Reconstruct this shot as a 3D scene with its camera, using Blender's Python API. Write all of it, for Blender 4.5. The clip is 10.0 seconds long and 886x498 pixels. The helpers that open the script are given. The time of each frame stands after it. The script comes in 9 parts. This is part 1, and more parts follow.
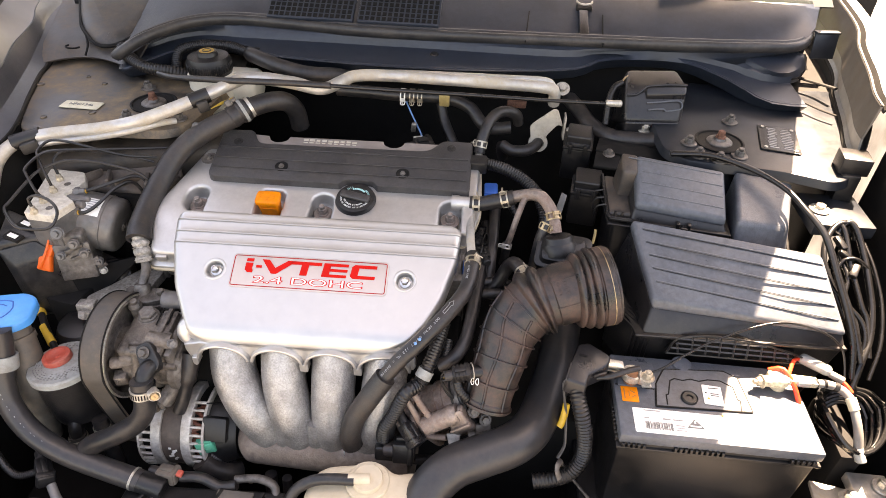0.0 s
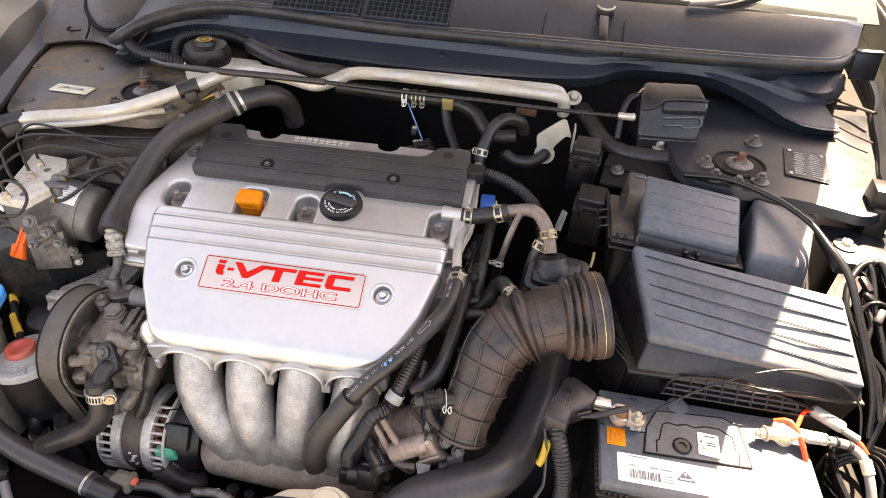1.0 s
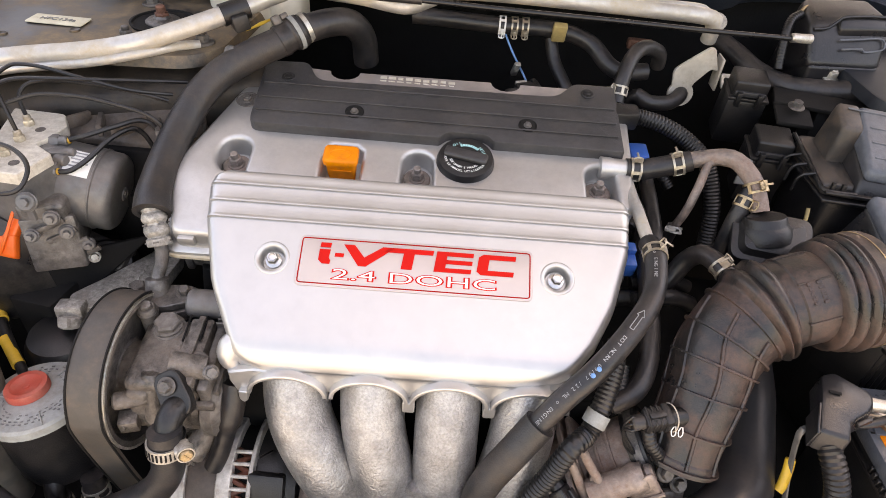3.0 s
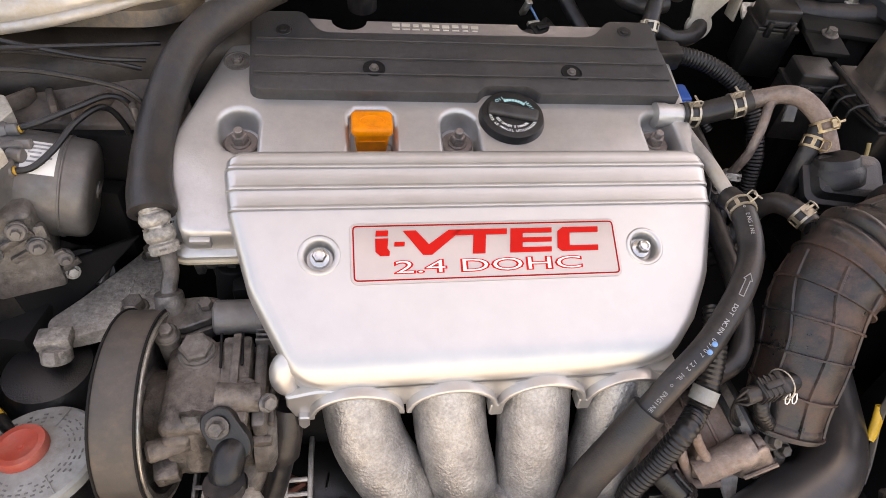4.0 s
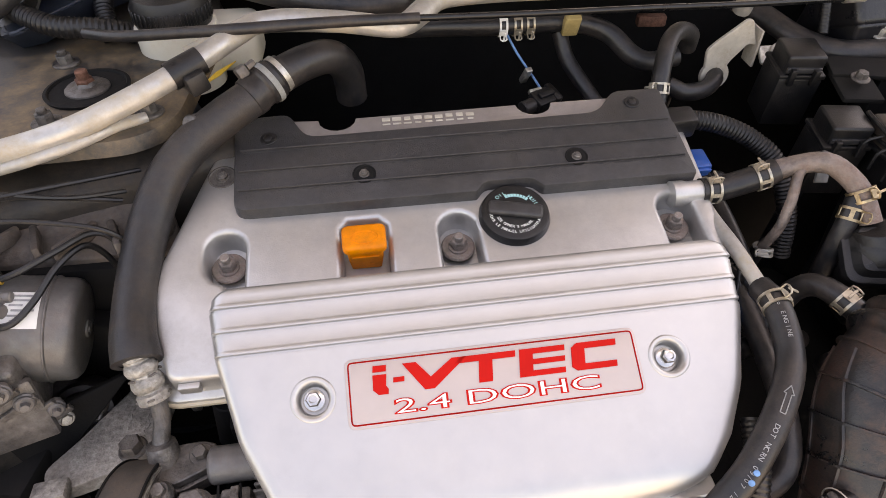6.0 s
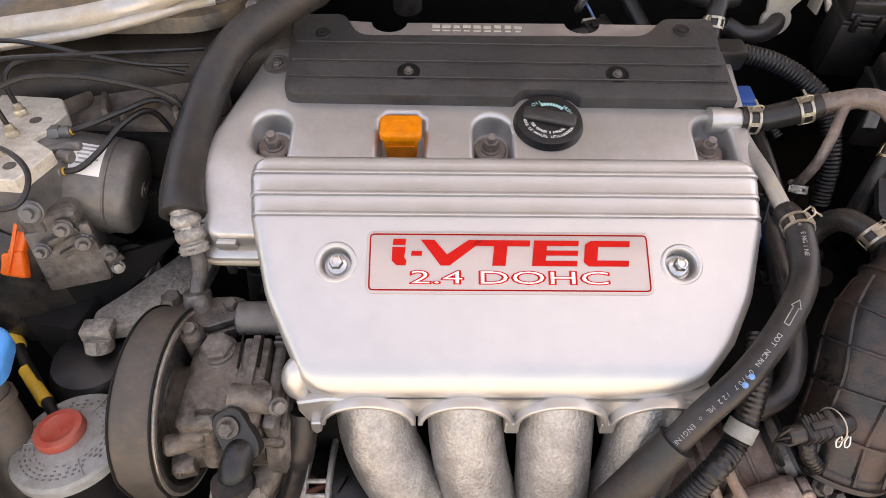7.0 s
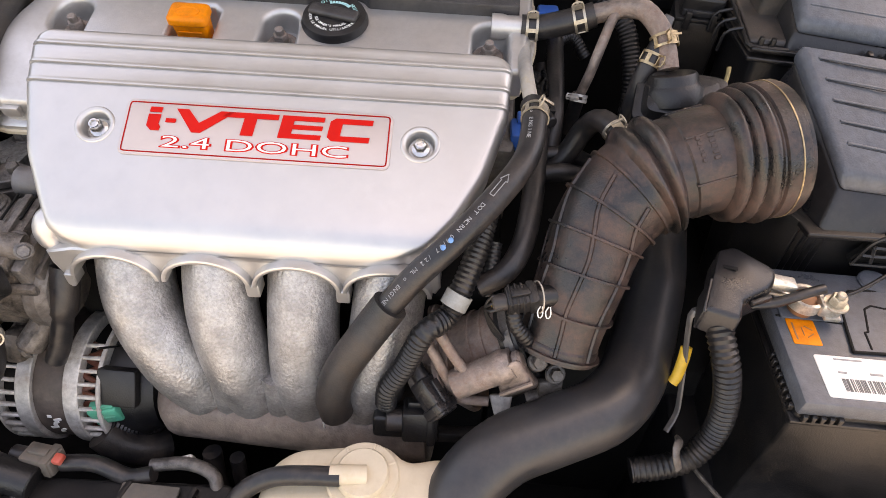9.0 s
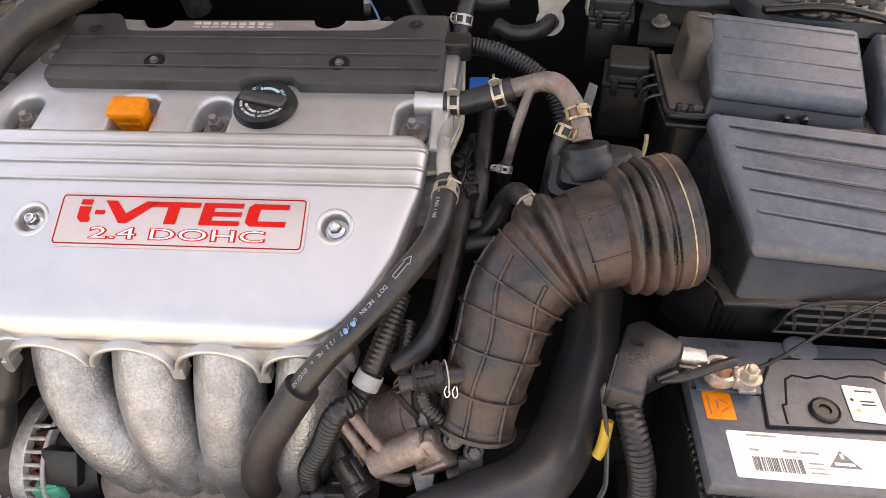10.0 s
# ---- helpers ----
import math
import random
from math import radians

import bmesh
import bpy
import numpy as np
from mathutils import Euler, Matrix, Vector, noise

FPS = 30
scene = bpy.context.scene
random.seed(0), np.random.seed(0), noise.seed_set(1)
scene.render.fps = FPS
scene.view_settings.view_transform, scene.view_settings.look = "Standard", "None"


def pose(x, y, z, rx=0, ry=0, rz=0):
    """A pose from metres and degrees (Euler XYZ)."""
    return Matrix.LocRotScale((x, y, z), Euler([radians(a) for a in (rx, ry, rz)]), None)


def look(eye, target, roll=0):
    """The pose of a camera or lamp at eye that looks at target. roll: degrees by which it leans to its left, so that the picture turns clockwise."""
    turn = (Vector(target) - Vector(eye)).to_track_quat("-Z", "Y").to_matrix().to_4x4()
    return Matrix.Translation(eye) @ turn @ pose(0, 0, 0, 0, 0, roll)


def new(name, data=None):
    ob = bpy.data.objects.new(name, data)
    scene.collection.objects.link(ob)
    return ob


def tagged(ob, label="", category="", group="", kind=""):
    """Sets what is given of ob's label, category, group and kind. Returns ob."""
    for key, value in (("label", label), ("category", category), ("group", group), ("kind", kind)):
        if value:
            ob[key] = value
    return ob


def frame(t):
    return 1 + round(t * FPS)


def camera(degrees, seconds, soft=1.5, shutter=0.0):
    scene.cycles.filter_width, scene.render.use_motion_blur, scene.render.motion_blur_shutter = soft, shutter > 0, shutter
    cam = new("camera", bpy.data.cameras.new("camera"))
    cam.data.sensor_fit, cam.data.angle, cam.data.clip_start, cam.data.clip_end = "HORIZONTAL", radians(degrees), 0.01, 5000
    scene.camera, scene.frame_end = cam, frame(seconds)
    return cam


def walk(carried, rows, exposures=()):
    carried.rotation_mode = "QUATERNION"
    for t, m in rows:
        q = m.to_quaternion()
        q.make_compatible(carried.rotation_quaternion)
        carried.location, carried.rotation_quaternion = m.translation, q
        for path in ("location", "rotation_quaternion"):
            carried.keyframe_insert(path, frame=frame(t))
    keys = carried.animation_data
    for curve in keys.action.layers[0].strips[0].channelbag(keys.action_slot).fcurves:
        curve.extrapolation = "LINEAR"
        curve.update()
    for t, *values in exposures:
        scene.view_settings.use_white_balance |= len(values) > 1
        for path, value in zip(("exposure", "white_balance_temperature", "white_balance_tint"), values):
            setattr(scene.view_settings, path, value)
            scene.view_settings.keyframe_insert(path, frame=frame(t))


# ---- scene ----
cam = camera(71.1, 10.0, 0.5)
PATH = [
    (0, (0.078, 0.103, 1.421), (-0.056, 1.672, 0.187), 1.7),
    (0.5, (0.099, 0.134, 1.412), (-0.11, 1.678, 0.158), 1.4),
    (1, (0.13, 0.168, 1.399), (-0.098, 1.727, 0.167), 3.2),
    (1.5, (0.128, 0.192, 1.365), (-0.077, 1.739, 0.113), 7.8),
    (2, (0.095, 0.224, 1.323), (-0.119, 1.796, 0.106), 6.7),
    (2.5, (-0.01, 0.254, 1.256), (-0.17, 1.846, 0.056), 4.4),
    (2.7, (-0.06, 0.272, 1.25), (-0.181, 1.844, 0.02), 4.3),
    (3.8, (-0.242, 0.365, 1.21), (-0.002, 1.831, -0.128), 6.8),
    (4, (-0.257, 0.381, 1.202), (0.007, 1.808, -0.174), 7.0),
    (4.5, (-0.272, 0.431, 1.22), (-0.014, 1.834, -0.182), 4.8),
    (5, (-0.276, 0.464, 1.24), (-0.049, 1.913, -0.119), 2.7),
    (5.2, (-0.273, 0.474, 1.246), (-0.047, 1.927, -0.109), 2.3),
    (6.3, (-0.207, 0.452, 1.234), (-0.073, 1.906, -0.132), -0.8),
    (6.5, (-0.203, 0.437, 1.226), (-0.088, 1.883, -0.151), -0.4),
    (7, (-0.203, 0.398, 1.205), (-0.222, 1.819, -0.202), 1.2),
    (7.5, (-0.181, 0.362, 1.187), (-0.278, 1.81, -0.19), 3.0),
    (8, (-0.135, 0.335, 1.16), (-0.214, 1.738, -0.263), 5.2),
    (8.5, (-0.07, 0.323, 1.156), (-0.157, 1.722, -0.271), 4.8),
    (9, (0.016, 0.322, 1.159), (-0.052, 1.739, -0.251), 3.1),
    (9.5, (0.089, 0.326, 1.168), (-0.026, 1.78, -0.201), 0.6),
    (10, (0.11, 0.348, 1.19), (-0.073, 1.834, -0.135), -1.7),
]
walk(cam, [(t, look(eye, target, roll)) for t, eye, target, roll in PATH], [(0, 3.86, 10700, 21), (2.5, 3.88, 10900, 21), (4, 3.68, 11100, 22), (5, 3.54, 11100, 22), (6.5, 3.64, 11200, 23), (7, 3.60, 11200, 23), (8.5, 3.68, 10800, 22), (10, 3.72, 10700, 21)])

# ---- light ----
SUN = Vector((0.232, 0.45, 1.0)).normalized()
world = bpy.data.worlds.new("sky")
scene.world = world
world.use_nodes = True
wn = world.node_tree.nodes
sky = wn.new("ShaderNodeTexSky")
sky.sky_type = "NISHITA"
sky.sun_disc = False
sky.sun_elevation = math.asin(SUN.z)
sky.sun_rotation = math.atan2(SUN.x, SUN.y)
world.node_tree.links.new(sky.outputs[0], wn["Background"].inputs[0])
sky.dust_density = 2.0
wn["Background"].inputs[1].default_value = 0.06
sun_data = bpy.data.lights.new("sun", "SUN")
sun_data.energy, sun_data.angle, sun_data.color = 4.6, radians(0.53), (1.0, 0.955, 0.91)
sun = new("sun", sun_data)
sun.matrix_basis = look(SUN * 20, (0, 0, 0))

# ---- materials ----


def paint(name, colour, rough=0.5, metal=0.0, vary=0.15, grain=60.0, bump=0.15, bump_grain=400.0, dirt=None, dirt_amount=0.35, dirt_grain=14.0, coat=0.0, spec=0.5):
    """A surface with fine grain, wider mottling, an optional film of dust and a fine relief."""
    m = bpy.data.materials.new(name)
    m.use_nodes = True
    n, link = m.node_tree.nodes, m.node_tree.links.new
    b = n["Principled BSDF"]
    b.inputs["Metallic"].default_value = metal
    b.inputs["Coat Weight"].default_value = coat
    b.inputs["Specular IOR Level"].default_value = spec
    at = n.new("ShaderNodeTexCoord")

    def cloud(scale, detail, rough_=0.6):
        t = n.new("ShaderNodeTexNoise")
        t.inputs["Scale"].default_value, t.inputs["Detail"].default_value, t.inputs["Roughness"].default_value = scale, detail, rough_
        link(at.outputs["Object"], t.inputs["Vector"])
        return t.outputs["Fac"]

    def spread(fac, lo, hi, a=0.3, z=0.7):
        r = n.new("ShaderNodeMapRange")
        for i, v in zip((1, 2, 3, 4), (a, z, lo, hi)):
            r.inputs[i].default_value = v
        link(fac, r.inputs[0])
        return r.outputs[0]

    fine, wide = cloud(grain, 4), cloud(grain / 7, 3)
    scale = n.new("ShaderNodeMath")
    scale.operation = "MULTIPLY"
    link(spread(fine, 1 - vary, 1 + vary), scale.inputs[0])
    link(spread(wide, 1 - vary, 1 + vary), scale.inputs[1])
    tint = n.new("ShaderNodeMix")
    tint.data_type, tint.blend_type = "RGBA", "MULTIPLY"
    tint.inputs[0].default_value = 1.0
    tint.inputs[6].default_value = (*colour, 1)
    link(scale.outputs[0], tint.inputs[7])
    out = tint.outputs[2]
    rough_out = spread(wide, max(0.03, rough - 0.08), min(1, rough + 0.08))
    if dirt:
        patches = spread(cloud(dirt_grain, 8, 0.72), 0.0, dirt_amount, 0.44, 0.59)
        specks = spread(cloud(dirt_grain * 9, 5, 0.75), 0.45, 1.25, 0.35, 0.65)
        both = n.new("ShaderNodeMath")
        both.operation, both.use_clamp = "MULTIPLY", True
        link(patches, both.inputs[0])
        link(specks, both.inputs[1])
        mask = both.outputs[0]
        mix = n.new("ShaderNodeMix")
        mix.data_type = "RGBA"
        link(mask, mix.inputs[0])
        link(out, mix.inputs[6])
        mix.inputs[7].default_value = (*dirt, 1)
        out = mix.outputs[2]
        rm = n.new("ShaderNodeMix")
        link(mask, rm.inputs[0])
        link(rough_out, rm.inputs[2])
        rm.inputs[3].default_value = 0.9
        rough_out = rm.outputs[0]
        if metal:
            mm = n.new("ShaderNodeMath")
            mm.operation = "SUBTRACT"
            mm.use_clamp = True
            mm.inputs[0].default_value = metal
            link(mask, mm.inputs[1])
            link(mm.outputs[0], b.inputs["Metallic"])
    link(out, b.inputs["Base Color"])
    link(rough_out, b.inputs["Roughness"])
    if bump:
        bp = n.new("ShaderNodeBump")
        bp.inputs["Strength"].default_value, bp.inputs["Distance"].default_value = bump, 0.001
        link(cloud(bump_grain, 3), bp.inputs["Height"])
        link(bp.outputs[0], b.inputs["Normal"])
    return m


DUST = (0.17, 0.125, 0.09)
SILVER = paint("silver_paint", (0.555, 0.543, 0.527), 0.37, 0.8, 0.04, 60, 0.04, 900, (0.40, 0.36, 0.31), 0.06, 30, coat=0.0)
HEADPAINT = paint("head_cover_paint", (0.56, 0.545, 0.53), 0.38, 0.78, 0.06, 40, 0.14, 700, DUST, 0.12, 24)
CASTING = paint("rough_cast_aluminium", (0.38, 0.372, 0.368), 0.36, 0.8, 0.22, 420, 1.0, 330, (0.16, 0.135, 0.12), 0.22, 14)
BRIGHTZINC = paint("bright_zinc", (0.62, 0.61, 0.59), 0.17, 1.0, 0.15, 200, 0.1, 500)
LATTICE = paint("grey_black_lattice_plastic", (0.032, 0.031, 0.032), 0.4, 0, 0.15, 100, 0.2, 600)
GRIMY = paint("grimy_cast_aluminium", (0.13, 0.12, 0.113), 0.38, 0.55, 0.45, 130, 0.7, 420, (0.13, 0.10, 0.075), 0.5, 30)
PUMPCAST = paint("dust_caked_pump_casting", (0.135, 0.12, 0.108), 0.38, 0.5, 0.5, 160, 0.8, 420, (0.15, 0.112, 0.085), 0.6, 44)
ALTCAST = paint("dull_die_casting", (0.50, 0.475, 0.45), 0.5, 0.4, 0.25, 160, 0.4, 420, (0.22, 0.17, 0.13), 0.5, 34)
MOUNTCAST = paint("sand_cast_mount", (0.36, 0.34, 0.31), 0.5, 0.45, 0.4, 260, 0.9, 300, (0.20, 0.16, 0.13), 0.45, 30)
STATOR = paint("browned_stator_steel", (0.075, 0.058, 0.05), 0.5, 0.3, 0.3, 90, 0.3, 300, (0.13, 0.085, 0.062), 0.6, 26)
SCREWBRASS = paint("brassy_screw", (0.50, 0.37, 0.22), 0.35, 0.9, 0.3, 200, 0.2, 500, DUST, 0.5, 80)
HOOKPAINT = paint("cream_coated_bracket", (0.52, 0.47, 0.40), 0.5, 0.1, 0.12, 90, 0.2, 400, (0.32, 0.24, 0.17), 0.45, 30)
MODULE = paint("sooty_black_module", (0.012, 0.013, 0.015), 0.35, 0, 0.3, 90, 0.3, 400, (0.10, 0.085, 0.07), 0.35, 24)
PLENUM = paint("dust_browned_plenum_casting", (0.17, 0.135, 0.118), 0.38, 0.5, 0.3, 130, 0.5, 420, (0.15, 0.105, 0.082), 0.6, 26)
BROWNCAST = paint("dust_stained_casting", (0.225, 0.18, 0.158), 0.42, 0.4, 0.35, 130, 0.7, 420, (0.20, 0.125, 0.095), 0.8, 30)
STEEL = paint("zinc_steel", (0.55, 0.53, 0.48), 0.35, 0.9, 0.2, 200, 0.2, 500, DUST, 0.5, 60)
BRASS = paint("yellow_zinc_steel", (0.52, 0.46, 0.37), 0.38, 0.85, 0.2, 200, 0.2, 500, DUST, 0.4, 60)
RUST = paint("rusty_steel", (0.20, 0.09, 0.06), 0.75, 0.3, 0.35, 300, 0.5, 600)
MOUNTRUST = paint("rust_filmed_zinc", (0.30, 0.26, 0.235), 0.42, 0.6, 0.3, 200, 0.4, 500, (0.19, 0.105, 0.075), 0.65, 90)
PIPE = paint("bare_aluminium_pipe", (0.50, 0.485, 0.46), 0.40, 0.7, 0.12, 90, 0.15, 500, (0.42, 0.34, 0.24), 0.7, 18)
CABLE = paint("shiny_black_cable", (0.006, 0.006, 0.0065), 0.28, 0, 0.2, 120, 0.1, 500)
BLACK = paint("black_plastic", (0.008, 0.008, 0.009), 0.36, 0, 0.25, 140, 0.3, 700, (0.09, 0.07, 0.055), 0.09, 30)
COILPLASTIC = paint("grained_grey_black_plastic", (0.040, 0.038, 0.039), 0.38, 0, 0.18, 200, 0.45, 800, (0.14, 0.11, 0.085), 0.12, 22)
# Black plastic; the pale blue in the base colour is its sky sheen.
BOXPLASTIC = paint("sky_sheened_black_plastic", (0.078, 0.089, 0.106), 0.34, 0, 0.2, 150, 0.35, 650, (0.16, 0.15, 0.145), 0.18, 22)
# Relays and housings; also stands for shade on the lid sides.
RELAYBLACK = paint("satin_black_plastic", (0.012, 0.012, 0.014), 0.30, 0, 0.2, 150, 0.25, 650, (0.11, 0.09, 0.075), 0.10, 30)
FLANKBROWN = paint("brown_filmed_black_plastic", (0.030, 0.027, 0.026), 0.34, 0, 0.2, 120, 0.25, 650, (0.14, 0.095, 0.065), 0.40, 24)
THICKHOSE = paint("smooth_radiator_hose", (0.026, 0.0265, 0.029), 0.34, 0, 0.15, 90, 0.12, 400, (0.11, 0.075, 0.055), 0.16, 20)
RUBBER = paint("black_rubber_hose", (0.014, 0.014, 0.0155), 0.36, 0, 0.25, 140, 0.2, 500, (0.12, 0.085, 0.065), 0.22, 34)
FOAM = paint("foam_sleeve", (0.019, 0.0185, 0.0195), 0.40, 0, 0.25, 160, 0.35, 600, (0.13, 0.085, 0.055), 0.20, 18)
DUSTYRUBBER = paint("dusty_intake_rubber", (0.015, 0.014, 0.014), 0.30, 0, 0.3, 140, 0.3, 500, (0.125, 0.068, 0.052), 0.5, 30)
SEALRUBBER = paint("weather_strip_rubber", (0.022, 0.022, 0.024), 0.40, 0, 0.15, 80, 0.2, 500, (0.16, 0.135, 0.115), 0.22, 12)
# Grey plastic; its blue is reflected sky put into the base colour.
COWL = paint("sky_tinted_cowl_plastic", (0.020, 0.0275, 0.041), 0.37, 0, 0.15, 90, 0.18, 700, (0.115, 0.095, 0.078), 0.05, 20)
BODY = paint("silver_body_paint", (0.45, 0.45, 0.44), 0.32, 0.35, 0.04, 30, 0.03, 500, (0.35, 0.31, 0.26), 0.35, 10, coat=0.5)
COWLDUSTY = paint("brown_filmed_cowl_plastic", (0.046, 0.042, 0.040), 0.42, 0, 0.15, 70, 0.18, 600, (0.17, 0.122, 0.085), 0.45, 12)
INNERWING = paint("smooth_grey_wing_edge", (0.085, 0.086, 0.092), 0.40, 0.15, 0.07, 40, 0.05, 400, (0.14, 0.12, 0.10), 0.15, 24)
BODYDULL = paint("grey_primed_sheet", (0.24, 0.235, 0.225), 0.42, 0.2, 0.12, 40, 0.08, 400, (0.24, 0.20, 0.15), 0.45, 11)
# Body sheet with brown dust, its base darkened to look shaded.
FENDERIN = paint("shade_darkened_dusty_sheet", (0.115, 0.105, 0.095), 0.55, 0.05, 0.15, 40, 0.08, 400, (0.16, 0.125, 0.095), 0.45, 14)
# Dark grey paint with the sky's reflection mixed in as blue.
BAYCLEAN = paint("sky_tinted_bay_paint", (0.0105, 0.0145, 0.021), 0.40, 0.05, 0.18, 60, 0.08, 400, (0.11, 0.095, 0.08), 0.08, 40)
BAY = paint("grey_bay_paint", (0.040, 0.037, 0.036), 0.40, 0.05, 0.22, 60, 0.12, 400, (0.25, 0.175, 0.105), 0.80, 8)
# Near-black: shade of bay and recesses put into colour; also joints, rubber.
BAYDARK = paint("bay_shade_and_joint_black", (0.0045, 0.0042, 0.0042), 0.75, 0, 0.3, 50, 0.3, 300, (0.016, 0.0135, 0.0115), 0.35, 12, spec=0.3)
ORANGE = paint("orange_plastic", (0.92, 0.24, 0.006), 0.45, 0, 0.10, 140, 0.2, 500, (0.55, 0.12, 0.01), 0.35, 60, spec=0.3)
HOTORANGE = paint("orange_red_plastic", (0.85, 0.13, 0.02), 0.4, 0, 0.08, 100, 0.1, 500)
REDCAP = paint("faded_red_plastic", (0.55, 0.085, 0.055), 0.5, 0, 0.12, 90, 0.15, 500, (0.45, 0.25, 0.2), 0.3, 40)
REDINK = paint("red_badge_print", (0.62, 0.012, 0.008), 0.5, 0, 0.05, 60, 0.0, spec=0.12)
WHITEINK = paint("white_print", (0.80, 0.79, 0.76), 0.45, 0, 0.04, 60, 0.0)
PALEINK = paint("grey_print", (0.30, 0.30, 0.30), 0.5, 0, 0.25, 200, 0.0)
GREYPRINT = paint("faded_dark_print", (0.14, 0.14, 0.14), 0.5, 0, 0.2, 200, 0.0)
BLACKINK = paint("black_print", (0.03, 0.03, 0.03), 0.5, 0, 0.05, 60, 0.0)
CYANINK = paint("pale_cyan_print", (0.35, 0.68, 0.66), 0.5, 0, 0.05, 60, 0.0)
BADGE = paint("pale_badge_plate", (0.54, 0.455, 0.425), 0.42, 0.3, 0.03, 60, 0.05, 600)
TAGPAPER = paint("dusty_yellow_tag", (0.42, 0.31, 0.13), 0.55, 0, 0.2, 90, 0.1, 500, DUST, 0.4, 60)
STICKER = paint("yellowed_sticker", (0.62, 0.57, 0.42), 0.4, 0, 0.08, 90, 0.05, 400, (0.40, 0.32, 0.2), 0.35, 60)
BLUEINK = paint("faded_blue_dab", (0.10, 0.26, 0.50), 0.5, 0, 0.3, 300, 0.1, 500)
BLUE = paint("blue_plastic", (0.015, 0.30, 0.72), 0.4, 0, 0.08, 90, 0.12, 500, (0.3, 0.35, 0.4), 0.15, 30)
DARKBLUE = paint("dark_blue_plastic", (0.006, 0.11, 0.42), 0.4, 0, 0.08, 90, 0.12, 500)
AMBER = paint("amber_plastic", (0.50, 0.27, 0.03), 0.45, 0, 0.15, 120, 0.12, 500, DUST, 0.3, 60)
GREEN = paint("green_plastic", (0.02, 0.30, 0.20), 0.45, 0, 0.15, 90, 0.15, 500, DUST, 0.3, 60)
YELLOW = paint("yellow_plastic", (0.78, 0.46, 0.05), 0.45, 0, 0.1, 90, 0.12, 500, DUST, 0.2, 50)
CREAM = paint("yellowed_milky_plastic", (0.62, 0.53, 0.40), 0.45, 0, 0.06, 40, 0.1, 300, (0.45, 0.34, 0.2), 0.35, 14)
MILKY = paint("milky_white_plastic", (0.72, 0.68, 0.58), 0.42, 0, 0.05, 40, 0.1, 300, (0.5, 0.4, 0.28), 0.3, 20)
TAUPE = paint("sun_faded_taupe_plastic", (0.26, 0.22, 0.20), 0.5, 0, 0.12, 120, 0.25, 600, DUST, 0.2, 30)
GREYLID = paint("weathered_grey_plastic", (0.265, 0.28, 0.272), 0.6, 0, 0.15, 120, 0.25, 500, DUST, 0.35, 40)
FILLER = paint("dusty_beige_grey_plastic", (0.11, 0.10, 0.088), 0.6, 0, 0.15, 80, 0.2, 400, DUST, 0.5, 20)
MOTOR = paint("grey_coated_motor", (0.135, 0.132, 0.129), 0.36, 0.25, 0.18, 110, 0.2, 500, (0.20, 0.120, 0.08), 0.20, 24)
WEBCAST = paint("brown_dusted_casting", (0.120, 0.102, 0.090), 0.5, 0.15, 0.35, 110, 0.4, 420, (0.19, 0.135, 0.10), 0.6, 30)
GRIMEPAINT = paint("grimy_brown_rail_paint", (0.030, 0.026, 0.023), 0.5, 0.0, 0.35, 60, 0.3, 300, (0.10, 0.072, 0.052), 0.5, 16)
ALLOY = paint("milled_alloy_block", (0.62, 0.58, 0.51), 0.5, 0.25, 0.15, 160, 0.4, 600, (0.26, 0.19, 0.12), 0.40, 60)
BELT = paint("worn_belt_rubber", (0.062, 0.054, 0.047), 0.55, 0, 0.12, 120, 0.15, 500, (0.19, 0.13, 0.09), 0.35, 20)
REDWIRE = paint("red_wire", (0.75, 0.05, 0.02), 0.4, 0, 0.05, 90, 0.05, 500)
GREYWIRE = paint("grey_cable", (0.15, 0.15, 0.15), 0.42, 0, 0.15, 90, 0.1, 500, DUST, 0.3, 40)
COPPER = paint("copper_windings", (0.17, 0.055, 0.035), 0.4, 0.6, 0.3, 300, 0.3, 600, DUST, 0.3, 60)
GREASE = paint("greenish_white_corrosion", (0.55, 0.50, 0.38), 0.7, 0.3, 0.3, 300, 0.6, 700)
TERMINAL = paint("brown_terminal_cap", (0.30, 0.14, 0.07), 0.5, 0.2, 0.2, 120, 0.2, 500)
ASPHALT = paint("grey_asphalt_ground", (0.125, 0.130, 0.138), 0.85, 0, 0.2, 8, 0.4, 60, (0.095, 0.095, 0.095), 0.5, 1.5)
GRASS = paint("dry_green_grass", (0.10, 0.14, 0.02), 0.8, 0, 0.5, 12, 0.8, 60)
HOODLINER = paint("silver_hood_underside", (0.28, 0.28, 0.30), 0.5, 0.1, 0.1, 20, 0.1, 200)
GLASS = paint("tinted_windscreen", (0.02, 0.025, 0.025), 0.05, 0, 0.02, 20, 0.0, coat=1.0)

# ---- builders ----


def frame_at(origin, turn=0.0, slope=0.0, lean=0.0):
    """A local frame: x along the engine, y up the slope, z off the surface."""
    return Matrix.Translation(origin) @ Matrix.Rotation(radians(turn), 4, "Z") @ Matrix.Rotation(radians(slope), 4, "X") @ Matrix.Rotation(radians(lean), 4, "Y")


def axis_at(origin, direction, spin=0.0):
    """A frame at origin with its z axis along direction."""
    return Matrix.Translation(origin) @ Vector(direction).to_track_quat("Z", "Y").to_matrix().to_4x4() @ Matrix.Rotation(radians(spin), 4, "Z")


I4 = Matrix.Identity(4)


